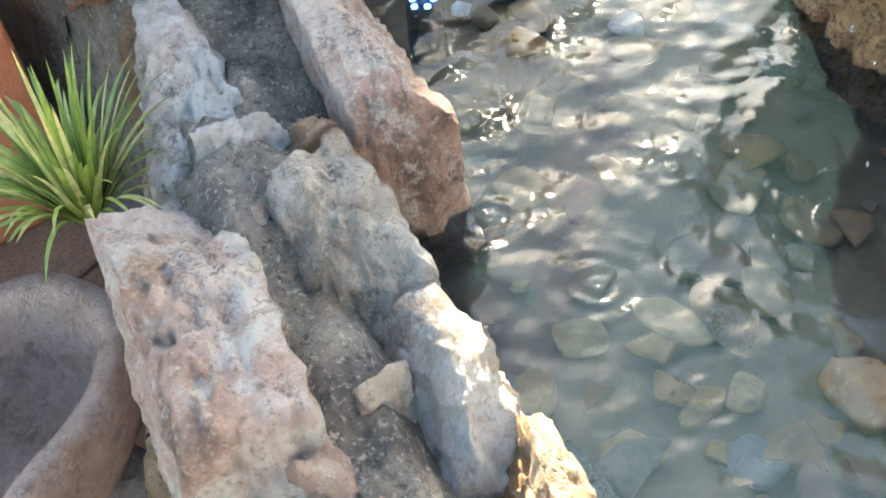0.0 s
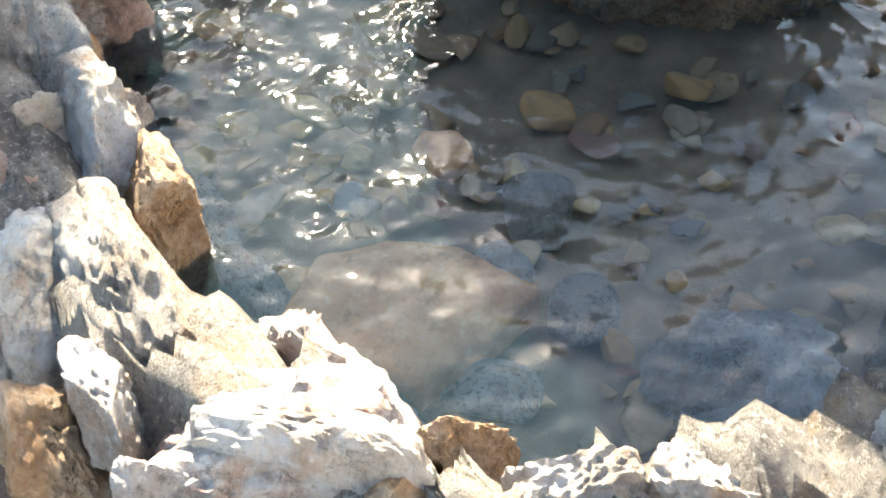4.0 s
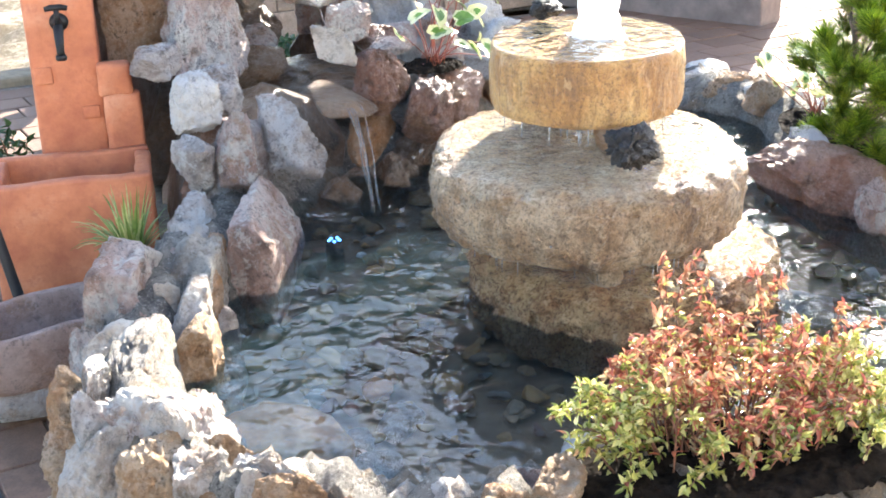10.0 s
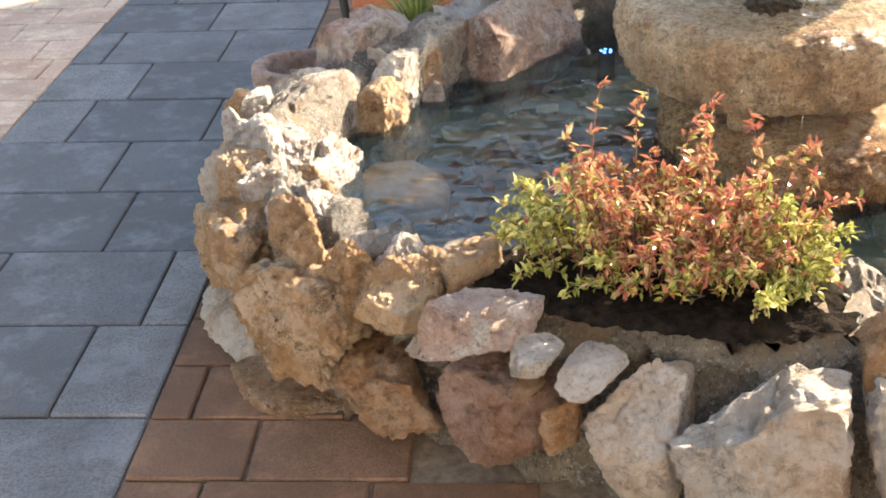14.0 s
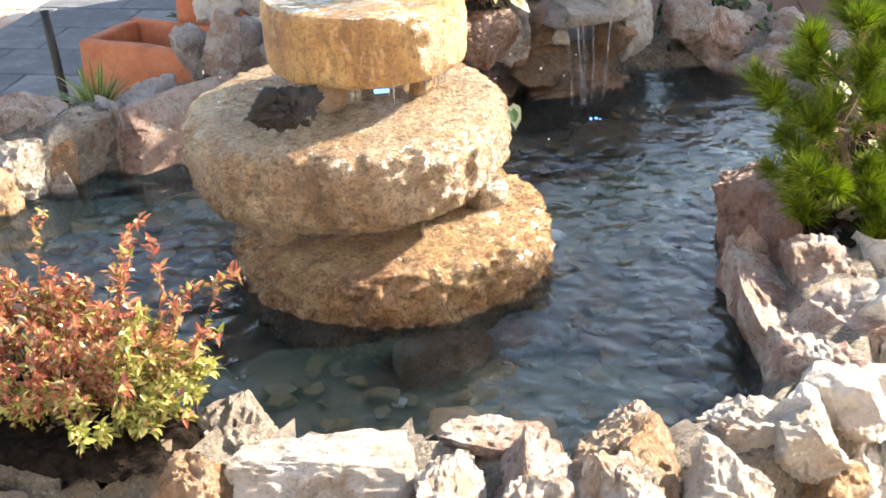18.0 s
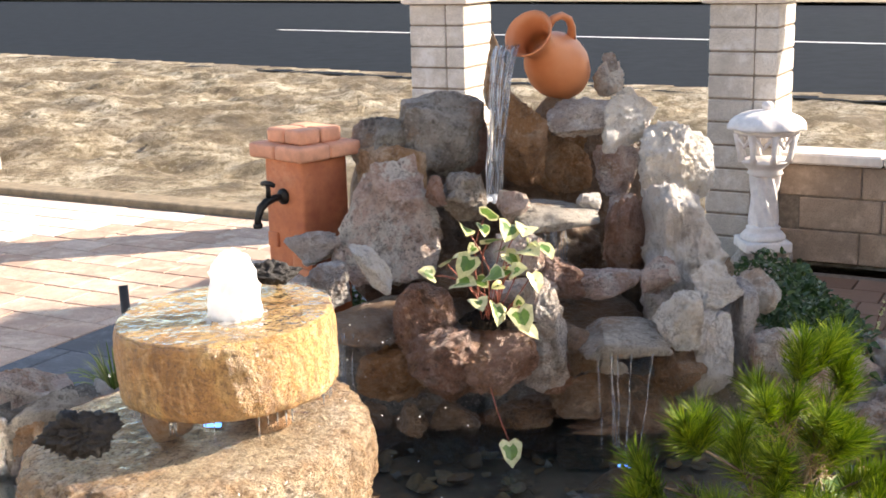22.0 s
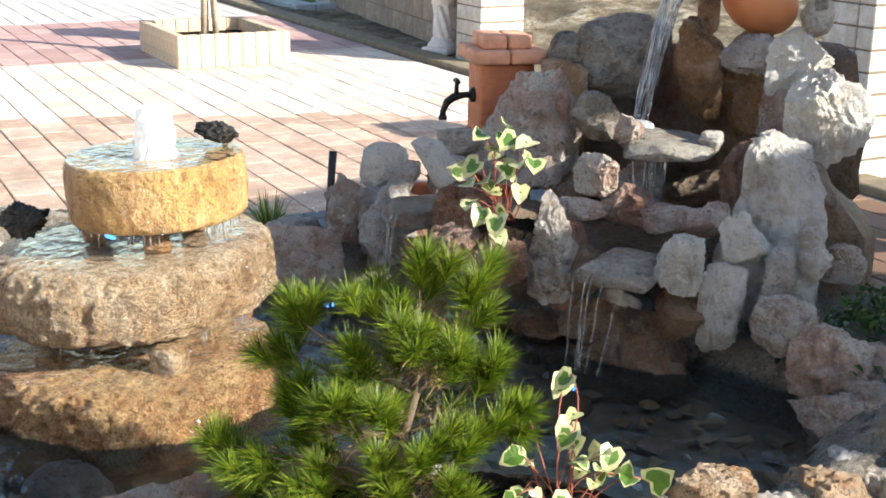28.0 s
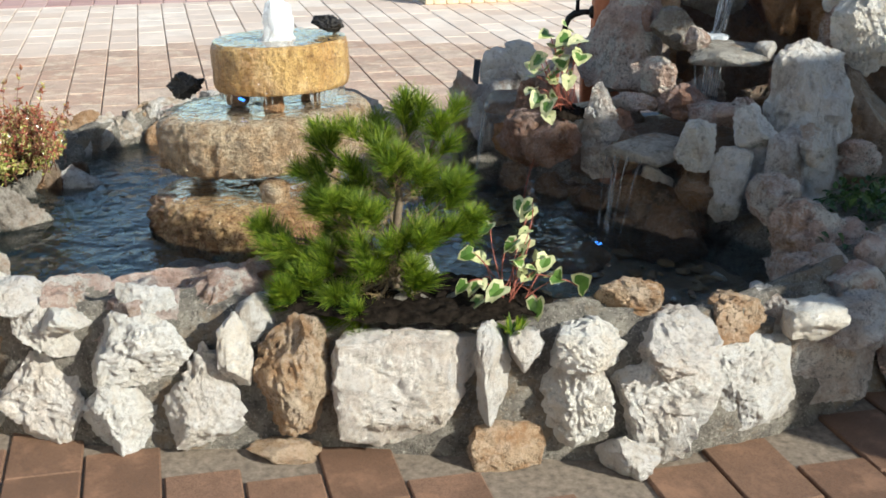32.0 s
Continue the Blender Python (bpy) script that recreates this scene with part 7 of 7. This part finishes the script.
def ivy(name, origin, ends, size, label, seed, extra=()):
    rng = random.Random(seed)
    plant = base(name, *origin, 0, label=label, category="ivy", group="variegated ivy plants")
    stems, leaves = bmesh.new(), bmesh.new()
    for e in ends:
        pts = bent((rng.uniform(-0.03, 0.03), rng.uniform(-0.03, 0.03), 0), e, rng, 0.03, 8)
        tube_bm(pts, 0.0016, 5, stems)
        out = (Vector((e[0], e[1], 0)) + Vector((0.3, -0.5, -0.1)) + rand_dir(rng) * 0.5).normalized()
        ivy_leaf(leaves, pts[-1], out, (Vector((0.3, -0.5, 0.8)) + rand_dir(rng) * 0.5).normalized(), size * rng.uniform(0.75, 1.2), rng.choice((0.15, 0.4, 0.6, 0.78, 0.86)), rng.uniform(-0.06, 0.06))
        for i in (4, 6):
            if rng.random() < 0.25:
                ivy_leaf(leaves, pts[i], (rand_dir(rng) + Vector((0.2, -0.4, 0))).normalized(), (Vector((0.2, -0.4, 0.9)) + rand_dir(rng) * 0.5).normalized(), size * rng.uniform(0.45, 0.75), rng.choice((0.2, 0.5, 0.7, 0.82)), rng.uniform(-0.06, 0.06))
    part("stalk", stems, M_REDSTEM, plant, "thin red-brown stems")
    me = mesh_of(leaves, "leaves")
    me.materials.append(M_IVYCREAM)
    me.materials.append(M_IVYGREEN)
    part("leaves", me, None, plant, "cream and green variegated leaves", smooth=False)


ivy("ivy_plant", (0.45, 0.90, 0.60), ((-0.02, 0.02, 0.27), (-0.07, -0.02, 0.25), (0.05, -0.02, 0.26), (0.09, 0.0, 0.25), (-0.01, -0.04, 0.21), (0.04, -0.06, 0.19), (0.09, -0.05, 0.20), (-0.05, -0.06, 0.18), (0.0, -0.09, 0.14), (0.06, -0.10, 0.15), (0.11, -0.07, 0.14), (-0.12, -0.02, 0.15), (-0.16, 0.0, 0.11), (-0.09, -0.07, 0.11), (0.02, -0.12, 0.07), (0.08, -0.12, 0.06), (-0.03, -0.11, 0.08), (0.12, -0.03, 0.21), (0.09, -0.14, 0.02), (0.06, -0.21, -0.27)), 0.062, "variegated ivy with broad cream-edged leaves in the rock planter", 31)
ivy("ivy_plant", (1.33, 0.05, 0.36), ((0.0, 0.02, 0.17), (-0.05, -0.08, 0.14), (0.06, 0.04, 0.10), (-0.08, -0.02, 0.10), (0.06, -0.06, 0.08), (0.02, 0.10, 0.09), (0.08, 0.10, 0.07), (-0.03, -0.11, 0.07), (-0.10, 0.14, 0.22), (-0.13, 0.16, 0.20), (-0.08, 0.12, 0.13), (-0.12, 0.02, 0.18), (0.10, 0.14, 0.05), (-0.02, 0.05, 0.12), (0.04, 0.0, 0.13), (0.03, -0.04, 0.05), (-0.06, -0.05, 0.05), (0.05, 0.08, 0.13), (0.0, -0.08, 0.03), (0.09, 0.02, 0.04)), 0.055, "pale variegated ivy beside the pine in the planter", 37)


def tuft(name, x, y, z, n, length, label, seed, mat):
    rng = random.Random(seed)
    bm = bmesh.new()
    for k in range(n):
        a = rng.uniform(0, 2 * math.pi)
        ln, lean = length * rng.uniform(0.5, 1.1), rng.uniform(0.15, 1.0)
        d = Vector((math.cos(a), math.sin(a), 0))
        side = Vector((-d.y, d.x, 0))
        prev = None
        for i in range(7):
            t = i / 6
            p = d * (0.015 + ln * lean * 0.75 * t) + Vector((0, 0, ln * (t - lean * 0.75 * t * t)))
            w = side * 0.0042 * (1 - t) ** 0.6 + side * 0.0002
            pair = (bm.verts.new(p + w), bm.verts.new(p - w + Vector((0, 0, 0.001))))
            if prev:
                bm.faces.new((prev[0], prev[1], pair[1], pair[0]))
            prev = pair
    ob = base(name, x, y, z, 0, label=label, category="grass tuft")
    part("foliage", bm, mat, ob)


tuft("grass_tuft", -0.665, 0.955, 0.30, 130, 0.23, "green and yellow striped grass tuft by the basin", 3, M_BLADE)
tuft("grass_tuft", 1.45, -0.02, 0.335, 60, 0.06, "tiny green grass tuft at the planter edge", 5, M_NEEDLE)


def ground_ivy():
    rng = random.Random(77)
    bm = bmesh.new()
    for k in range(2600):
        t = rng.random()
        c = Vector((1.38, 1.25, 0.30)).lerp(Vector((1.36, 2.95, 0.10)), t)
        a = rng.uniform(0, 6.28)
        r = rng.random() ** 0.5
        p = c + Vector((0.24 * r * math.cos(a), 0.2 * r * math.sin(a), 0.16 * (1 - r * r) + 0.08 * noise.noise((t * 9, r * 3, 1)) + rng.uniform(0, 0.03)))
        add_leaf(bm, p, rand_dir(rng) + Vector((0, 0, 0.2)), (Vector((0, 0, 1)) + rand_dir(rng) * 0.8).normalized(), rng.uniform(0.02, 0.045), rng.uniform(0.014, 0.026))
    tagged(part("ground_ivy", bm, M_IVYDARK, smooth=False), "dark green creeping plants beside the waterfall", "ivy", kind="stuff")


ground_ivy()
rng_s = random.Random(6)
leafy = base("leafy_plant", -0.31, 2.22, 0.0, 0, label="dark green leafy plant growing behind the basin", category="plant")
bm, stems = bmesh.new(), bmesh.new()
for k in range(26):
    a, r = rng_s.uniform(0, 6.28), rng_s.uniform(0.03, 0.15)
    tip = Vector((r * math.cos(a), r * math.sin(a), rng_s.uniform(0.14, 0.34)))
    pts = bent((0, 0, 0), tip, rng_s, 0.03, 7)
    tube_bm(pts, 0.002, 5, stems)
    for i in range(2, 7):
        for _ in range(3):
            add_leaf(bm, pts[i], rand_dir(rng_s) + Vector((0, 0, 0.1)), (Vector((0, 0, 1)) + rand_dir(rng_s) * 0.6).normalized(), rng_s.uniform(0.03, 0.055), rng_s.uniform(0.015, 0.026))
part("stalk", stems, M_TWIG, leafy)
part("leaves", bm, M_IVYDARK, leafy, smooth=False)
sprig = base("flower_sprig", 1.52, 1.55, 0.2, 0, label="thin arching sprig with small pale flowers", category="plant")
sp = [Vector((0, 0, 0)), Vector((0.02, 0.0, 0.12)), Vector((0.05, 0.02, 0.24)), Vector((0.10, 0.02, 0.34)), Vector((0.13, 0.0, 0.44))]
part("stem", tube_bm(sp, 0.002, 5), M_TWIG, sprig)
bm = bmesh.new()
for k in range(60):
    i = rng_s.uniform(1.2, 3.99)
    q = sp[int(i)].lerp(sp[int(i) + 1], i % 1)
    add_leaf(bm, q, rand_dir(rng_s), rand_dir(rng_s), 0.014, 0.008)
part("flowers", bm, M_IVYCREAM, sprig, smooth=False)


# ---- soil of the planters ----
def soil_patch(name, cx, cy, rx, ry, z, rz, label, seed):
    bm = bmesh.new()
    bmesh.ops.create_grid(bm, x_segments=90, y_segments=60, size=1.0)
    for v in bm.verts:
        r = max(abs(v.co.x), abs(v.co.y))
        q = Vector((v.co.x, v.co.y, 0)).normalized() * r if r else Vector()
        x, y = q.x * rx, q.y * ry
        h = 0.012 * noise.fractal((x * 22, y * 22, seed), 1.0, 2.0, 5) + 0.006 * abs(noise.noise((x * 110, y * 110, seed)))
        v.co = Vector((x, y, h - 0.06 * max(0.0, q.length - 0.8)))
    ob = part(name, bm, M_SOIL)
    ob.matrix_world = pose(cx, cy, z, 0, 0, rz)
    return tagged(ob, label, "soil", kind="structure")


soil_patch("planter_soil", -0.70, -0.74, 0.35, 0.14, 0.378, -35, "dark moist soil in the shrub planter", 1)
soil_patch("planter_soil", 1.16, -0.16, 0.38, 0.18, 0.378, 52, "dark dry soil in the pine planter", 2)
soil_patch("planter_soil", 0.46, 0.92, 0.11, 0.09, 0.595, 0, "dark soil in the rock planter", 3)


# ---- stones under the water ----
def pebble_mat():
    m = Mat("pond_pebbles")
    col = m.ramp(m.island(), (0.0, (0.19, 0.10, 0.055)), (0.16, (0.46, 0.25, 0.09)), (0.30, (0.24, 0.17, 0.11)), (0.45, (0.46, 0.31, 0.15)), (0.58, (0.30, 0.12, 0.075)), (0.70, (0.12, 0.115, 0.11)), (0.84, (0.38, 0.23, 0.10)), (0.95, (0.25, 0.22, 0.19)), (1.0, (0.86, 0.84, 0.80)))
    col = m.mix(m.ramp(m.noise(40, 5, 0.7), (0.38, (0.5,)), (0.55, (0.0,))), col, (0.16, 0.12, 0.08))
    m.bump(m.noise(50, 4, 0.7), 0.4, 0.01)
    return m.done(col, 0.8)


def in_ring(x, y, ring):
    inside, j = False, len(ring) - 1
    for i in range(len(ring)):
        a, b = ring[i], ring[j]
        if (a.y > y) != (b.y > y) and x < (b.x - a.x) * (y - a.y) / (b.y - a.y) + a.x:
            inside = not inside
        j = i
    return inside


def pebbles_bm(n, seed):
    rng = random.Random(seed)
    ball = bmesh.new()
    bmesh.ops.create_icosphere(ball, subdivisions=3, radius=1.0)
    ball.verts.index_update()
    shape, faces = [v.co.copy() for v in ball.verts], [[v.index for v in f.verts] for f in ball.faces]
    ball.free()
    bm = bmesh.new()
    made = 0
    while made < n:
        x, y = rng.uniform(-1.1, 1.4), rng.uniform(-1.0, 1.05)
        if not in_ring(x, y, INNER):
            continue
        made += 1
        s = rng.choice((0.010, 0.013, 0.016, 0.020, 0.024, 0.030))
        m = pose(x, y, 0.16 + s * 0.35, rng.uniform(-14, 14), rng.uniform(-14, 14), rng.uniform(0, 180)) @ Matrix.Diagonal((s * rng.uniform(1.0, 1.5), s, s * rng.uniform(0.35, 0.6), 1))
        cuts = [(rand_dir(rng), rng.uniform(0.35, 0.75)) for _ in range(11)]
        here = []
        for co in shape:
            c = co.copy()
            for nrm, d in cuts:
                over = c.dot(nrm) - d
                if over > 0:
                    c -= nrm * over
            here.append(bm.verts.new(m @ (c * 1.3)))
        for tri in faces:
            bm.faces.new([here[i] for i in tri])
    return bm


tagged(part("pond_pebbles", pebbles_bm(820, 12), pebble_mat()), "tan, rusty, grey and white stones on the pond bed", "pebbles", kind="stuff")
M_SUNKTAN = stone_mat("sunken_tan_stone", (0.82, 0.47, 0.25), (0.74, 0.40, 0.20), (0.54, 0.29, 0.15), 0.05, crust=0.0, stain=0.2, crag_depth=0.3)


def flat_stone_bm(radii, thick, seed):
    """A broken slab: corners at even turns round its middle, straight broken sides, slightly domed faces."""
    bm = bmesh.new()
    n, rows = len(radii), []
    for k, z in ((1.0, -thick), (1.02, -0.3 * thick), (0.985, 0.0), (0.75, 0.12 * thick), (0.45, 0.2 * thick), (0.15, 0.2 * thick)):
        ring = []
        for i in range(n * 8):
            j, t = divmod(i, 8)
            p, q = (Vector((radii[x % n] * math.cos(6.2832 * x / n), radii[x % n] * math.sin(6.2832 * x / n), 0)) for x in (j, j + 1))
            v = p.lerp(q, t / 8) * k
            v += Vector((noise.noise(v * 40 + Vector((seed, 0, 0))), noise.noise(v * 40 + Vector((0, seed, 0))), 0)) * 0.004
            ring.append(bm.verts.new((v.x, v.y, z + 0.004 * noise.fractal(v * 22 + Vector((seed, 0, 9)), 1.0, 2.0, 4))))
        rows.append(ring)
    for lo, hi in zip(rows, rows[1:]):
        for i in range(len(lo)):
            j = (i + 1) % len(lo)
            bm.faces.new((lo[i], lo[j], hi[j], hi[i]))
    bm.faces.new(rows[-1])
    return bm


big = part("sunken_slab", flat_stone_bm((0.15, 0.105, 0.10, 0.125, 0.135, 0.115, 0.11, 0.095), 0.05, 4), M_SUNKTAN)
big.matrix_world = pose(-0.925, 0.125, 0.225, 0, 2, -68)
tagged(big, "large flat tan stone lying under the water", "stone")
for x, y, s, rz, mt, lb in ((-0.80, 0.045, 0.06, 60, M_LIME, "white flat stone under the water"), (-0.70, 0.02, 0.09, 10, M_DARK, "dark grey stone under the water"), (-0.62, 0.16, 0.07, 40, M_SUNKTAN, "tan stone under the water"), (-0.72, 0.25, 0.05, 70, M_LIME, "small white stone under the water"), (-0.85, -0.06, 0.08, 0, M_DARK, "grey stone under the water"), (-0.55, 0.30, 0.07, 20, M_RUST, "rusty stone under the water"), (-0.98, 0.02, 0.09, 80, M_PINK, "pinkish stone under the water"), (0.08, -0.44, 0.17, 5, M_RUST, "squared tan stone under the lowest millstone"), (0.28, -0.40, 0.16, 30, M_GREY, "grey stone under the lowest millstone"), (0.05, -0.66, 0.09, 10, M_SUNKTAN, "yellowish stone under the water"), (0.20, -0.72, 0.08, 50, M_SUNKTAN, "yellowish stone under the water"), (0.95, 0.55, 0.11, 30, M_GREY, "grey stone under the water"), (1.12, 0.42, 0.08, 70, M_RUST, "rusty stone under the water"), (0.80, 0.70, 0.16, 15, M_RUST, "brown stone under the lower fall")):
    ob = part("sunken_stone", rock_bm(s * 1.3, s, s * 0.6, int(s * 1000 + x * 77), 3, 6, 0.08, 0, 0.3), mt)
    ob.matrix_world = pose(x, y, 0.15 + s * 0.28, 0, 0, rz)
    tagged(ob, lb, "stone", "stones under the water")
ped = part("supporting_stone", rock_bm(0.42, 0.36, 0.16, 45, 4, 6, 0.06, 0, 0.7), M_GREY)
ped.matrix_world = pose(0.03, -0.06, 0.15)
tagged(ped, "grey stone block that carries the millstones", "stone")


# ---- paving, piece by piece ----
def lay(name, v0, v1, w0, w1, ln, wd, material, limit, along_w=False, seed=0, gap=0.007):
    """Lays pavers in broken rows: the nearest as pieces of their own, the rest joined."""
    rng = random.Random(seed)
    top = base(name, 0, 0, 0, PAVE)
    metas = []
    a, b = (wd, ln) if along_w else (ln, wd)
    spots, rest = [], []
    rows = int(((v1 - v0) if along_w else (w1 - w0)) / wd)
    for r in range(rows):
        shift = (0.0, 0.5, 0.27, 0.73)[r % 4] * ln
        cols = int(((w1 - w0) if along_w else (v1 - v0)) / ln) + 2
        for c in range(cols):
            s = c * ln - shift
            v, w = (v0 + (r + 0.5) * wd, w0 + s + ln / 2) if along_w else (v0 + s + ln / 2, w0 + (r + 0.5) * wd)
            lv, hv, lw, hw = max(v - a / 2, v0), min(v + a / 2, v1), max(w - b / 2, w0), min(w + b / 2, w1)
            if hv - lv < 0.04 or hw - lw < 0.04:
                continue
            v, w = (lv + hv) / 2, (lw + hw) / 2
            p = vw(v, w)
            if in_ring(p.x * 1.02, p.y * 1.02, OUTER):
                continue
            spots.append((p.length, v, w, round(hv - lv, 3), round(hw - lw, 3)))
    spots.sort()
    cut = {}
    for _, v, w, pa, pb in spots[:limit]:
        if (pa, pb) not in cut:
            cut[pa, pb] = mesh_of(box_bm(pa - gap, pb - gap, 0.05, 0.004, (0, 0, -0.025), 1), "paver")
            cut[pa, pb].materials.append(material)
        ob = part("paver", cut[pa, pb], None, top, smooth=False)
        ob.matrix_local = pose(v, w, rng.uniform(-0.002, 0.002), rng.uniform(-0.25, 0.25), rng.uniform(-0.25, 0.25), 0)
    if len(spots) > limit:
        verts, faces = [], []
        for _, v, w, pa, pb in spots[limit:]:
            k, z, hx, hy = len(verts), rng.uniform(-0.002, 0.002), (pa - gap) / 2, (pb - gap) / 2
            for zz, g in ((-0.03, 0.0), (z - 0.004, 0.0), (z, 0.004)):
                verts += [(v - hx + g, w - hy + g, zz), (v + hx - g, w - hy + g, zz), (v + hx - g, w + hy - g, zz), (v - hx + g, w + hy - g, zz)]
            for t in (0, 4):
                faces += [(k + t + i, k + t + (i + 1) % 4, k + t + 4 + (i + 1) % 4, k + t + 4 + i) for i in range(4)]
            faces.append((k + 8, k + 9, k + 10, k + 11))
        me = bpy.data.meshes.new("far_pavers")
        me.from_pydata(verts, [], faces)
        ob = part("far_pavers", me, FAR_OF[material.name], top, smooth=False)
        ob["kind"] = "stuff"
    return top


def far_paver(src, a, b, c):
    m = Mat("far_" + src)
    w = m.world()
    col = m.ramp(m.island(), (0.0, a), (0.5, b), (1.0, c))
    col = m.mix(m.ramp(m.noise(3.0, 5, 0.7, w), (0.35, (0.5,)), (0.6, (0.0,))), col, tuple(v * 0.7 for v in b))
    m.bump(m.noise(120, 3, 0.8, w), 0.3, 0.006)
    return m.done(col, 0.8)


M_PALEPAV = paver_mat("pale_grey_paver", (0.47, 0.44, 0.41), (0.54, 0.51, 0.475), (0.60, 0.57, 0.53))
FAR_OF = {
    # paler than the near red pavers: sun glare is put into the far copy
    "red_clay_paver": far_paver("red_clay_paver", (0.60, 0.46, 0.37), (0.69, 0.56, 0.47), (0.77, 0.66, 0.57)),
    "pink_paver": far_paver("pink_paver", (0.40, 0.235, 0.21), (0.48, 0.30, 0.27), (0.55, 0.37, 0.33)),
    "brown_paver": far_paver("brown_paver", (0.165, 0.085, 0.05), (0.21, 0.115, 0.07), (0.265, 0.15, 0.10)),
    "grey_paver": far_paver("grey_paver", (0.085, 0.095, 0.11), (0.135, 0.147, 0.165), (0.22, 0.23, 0.24)),
    "pale_grey_paver": far_paver("pale_grey_paver", (0.47, 0.44, 0.41), (0.54, 0.51, 0.475), (0.60, 0.57, 0.53)),
}
for nm, v0, v1, w0, w1, ln, wd, mt, lim, alw, sd, lb in (
    ("paving_brown", -1.40, 6.8, -5.239, 4.1, 0.315, 0.193, M_PAVBROWN, 280, False, 1, "brown washed concrete pavers round the pond"),
    ("paving_grey", -2.25, -1.40, -3.952, 4.1, 0.425, 0.351, M_PAVGREY, 160, False, 2, "blue-grey concrete pavers in a strip beside the pond"),
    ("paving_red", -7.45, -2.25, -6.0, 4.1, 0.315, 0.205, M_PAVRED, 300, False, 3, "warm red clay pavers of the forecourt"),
    ("paving_pink", -10.3, -7.45, -7.0, 4.1, 0.315, 0.205, M_PAVPINK, 0, False, 4, "pink pavers in a broad band across the forecourt"),
    ("paving_pale", -16, -10.3, -7.0, 4.1, 0.42, 0.22, M_PALEPAV, 0, False, 5, "pale grey pavers at the far side of the forecourt"),
):
    tagged(lay(nm, v0, v1, w0, w1, ln, wd, mt, lim, alw, sd), lb, "paving", kind="structure")
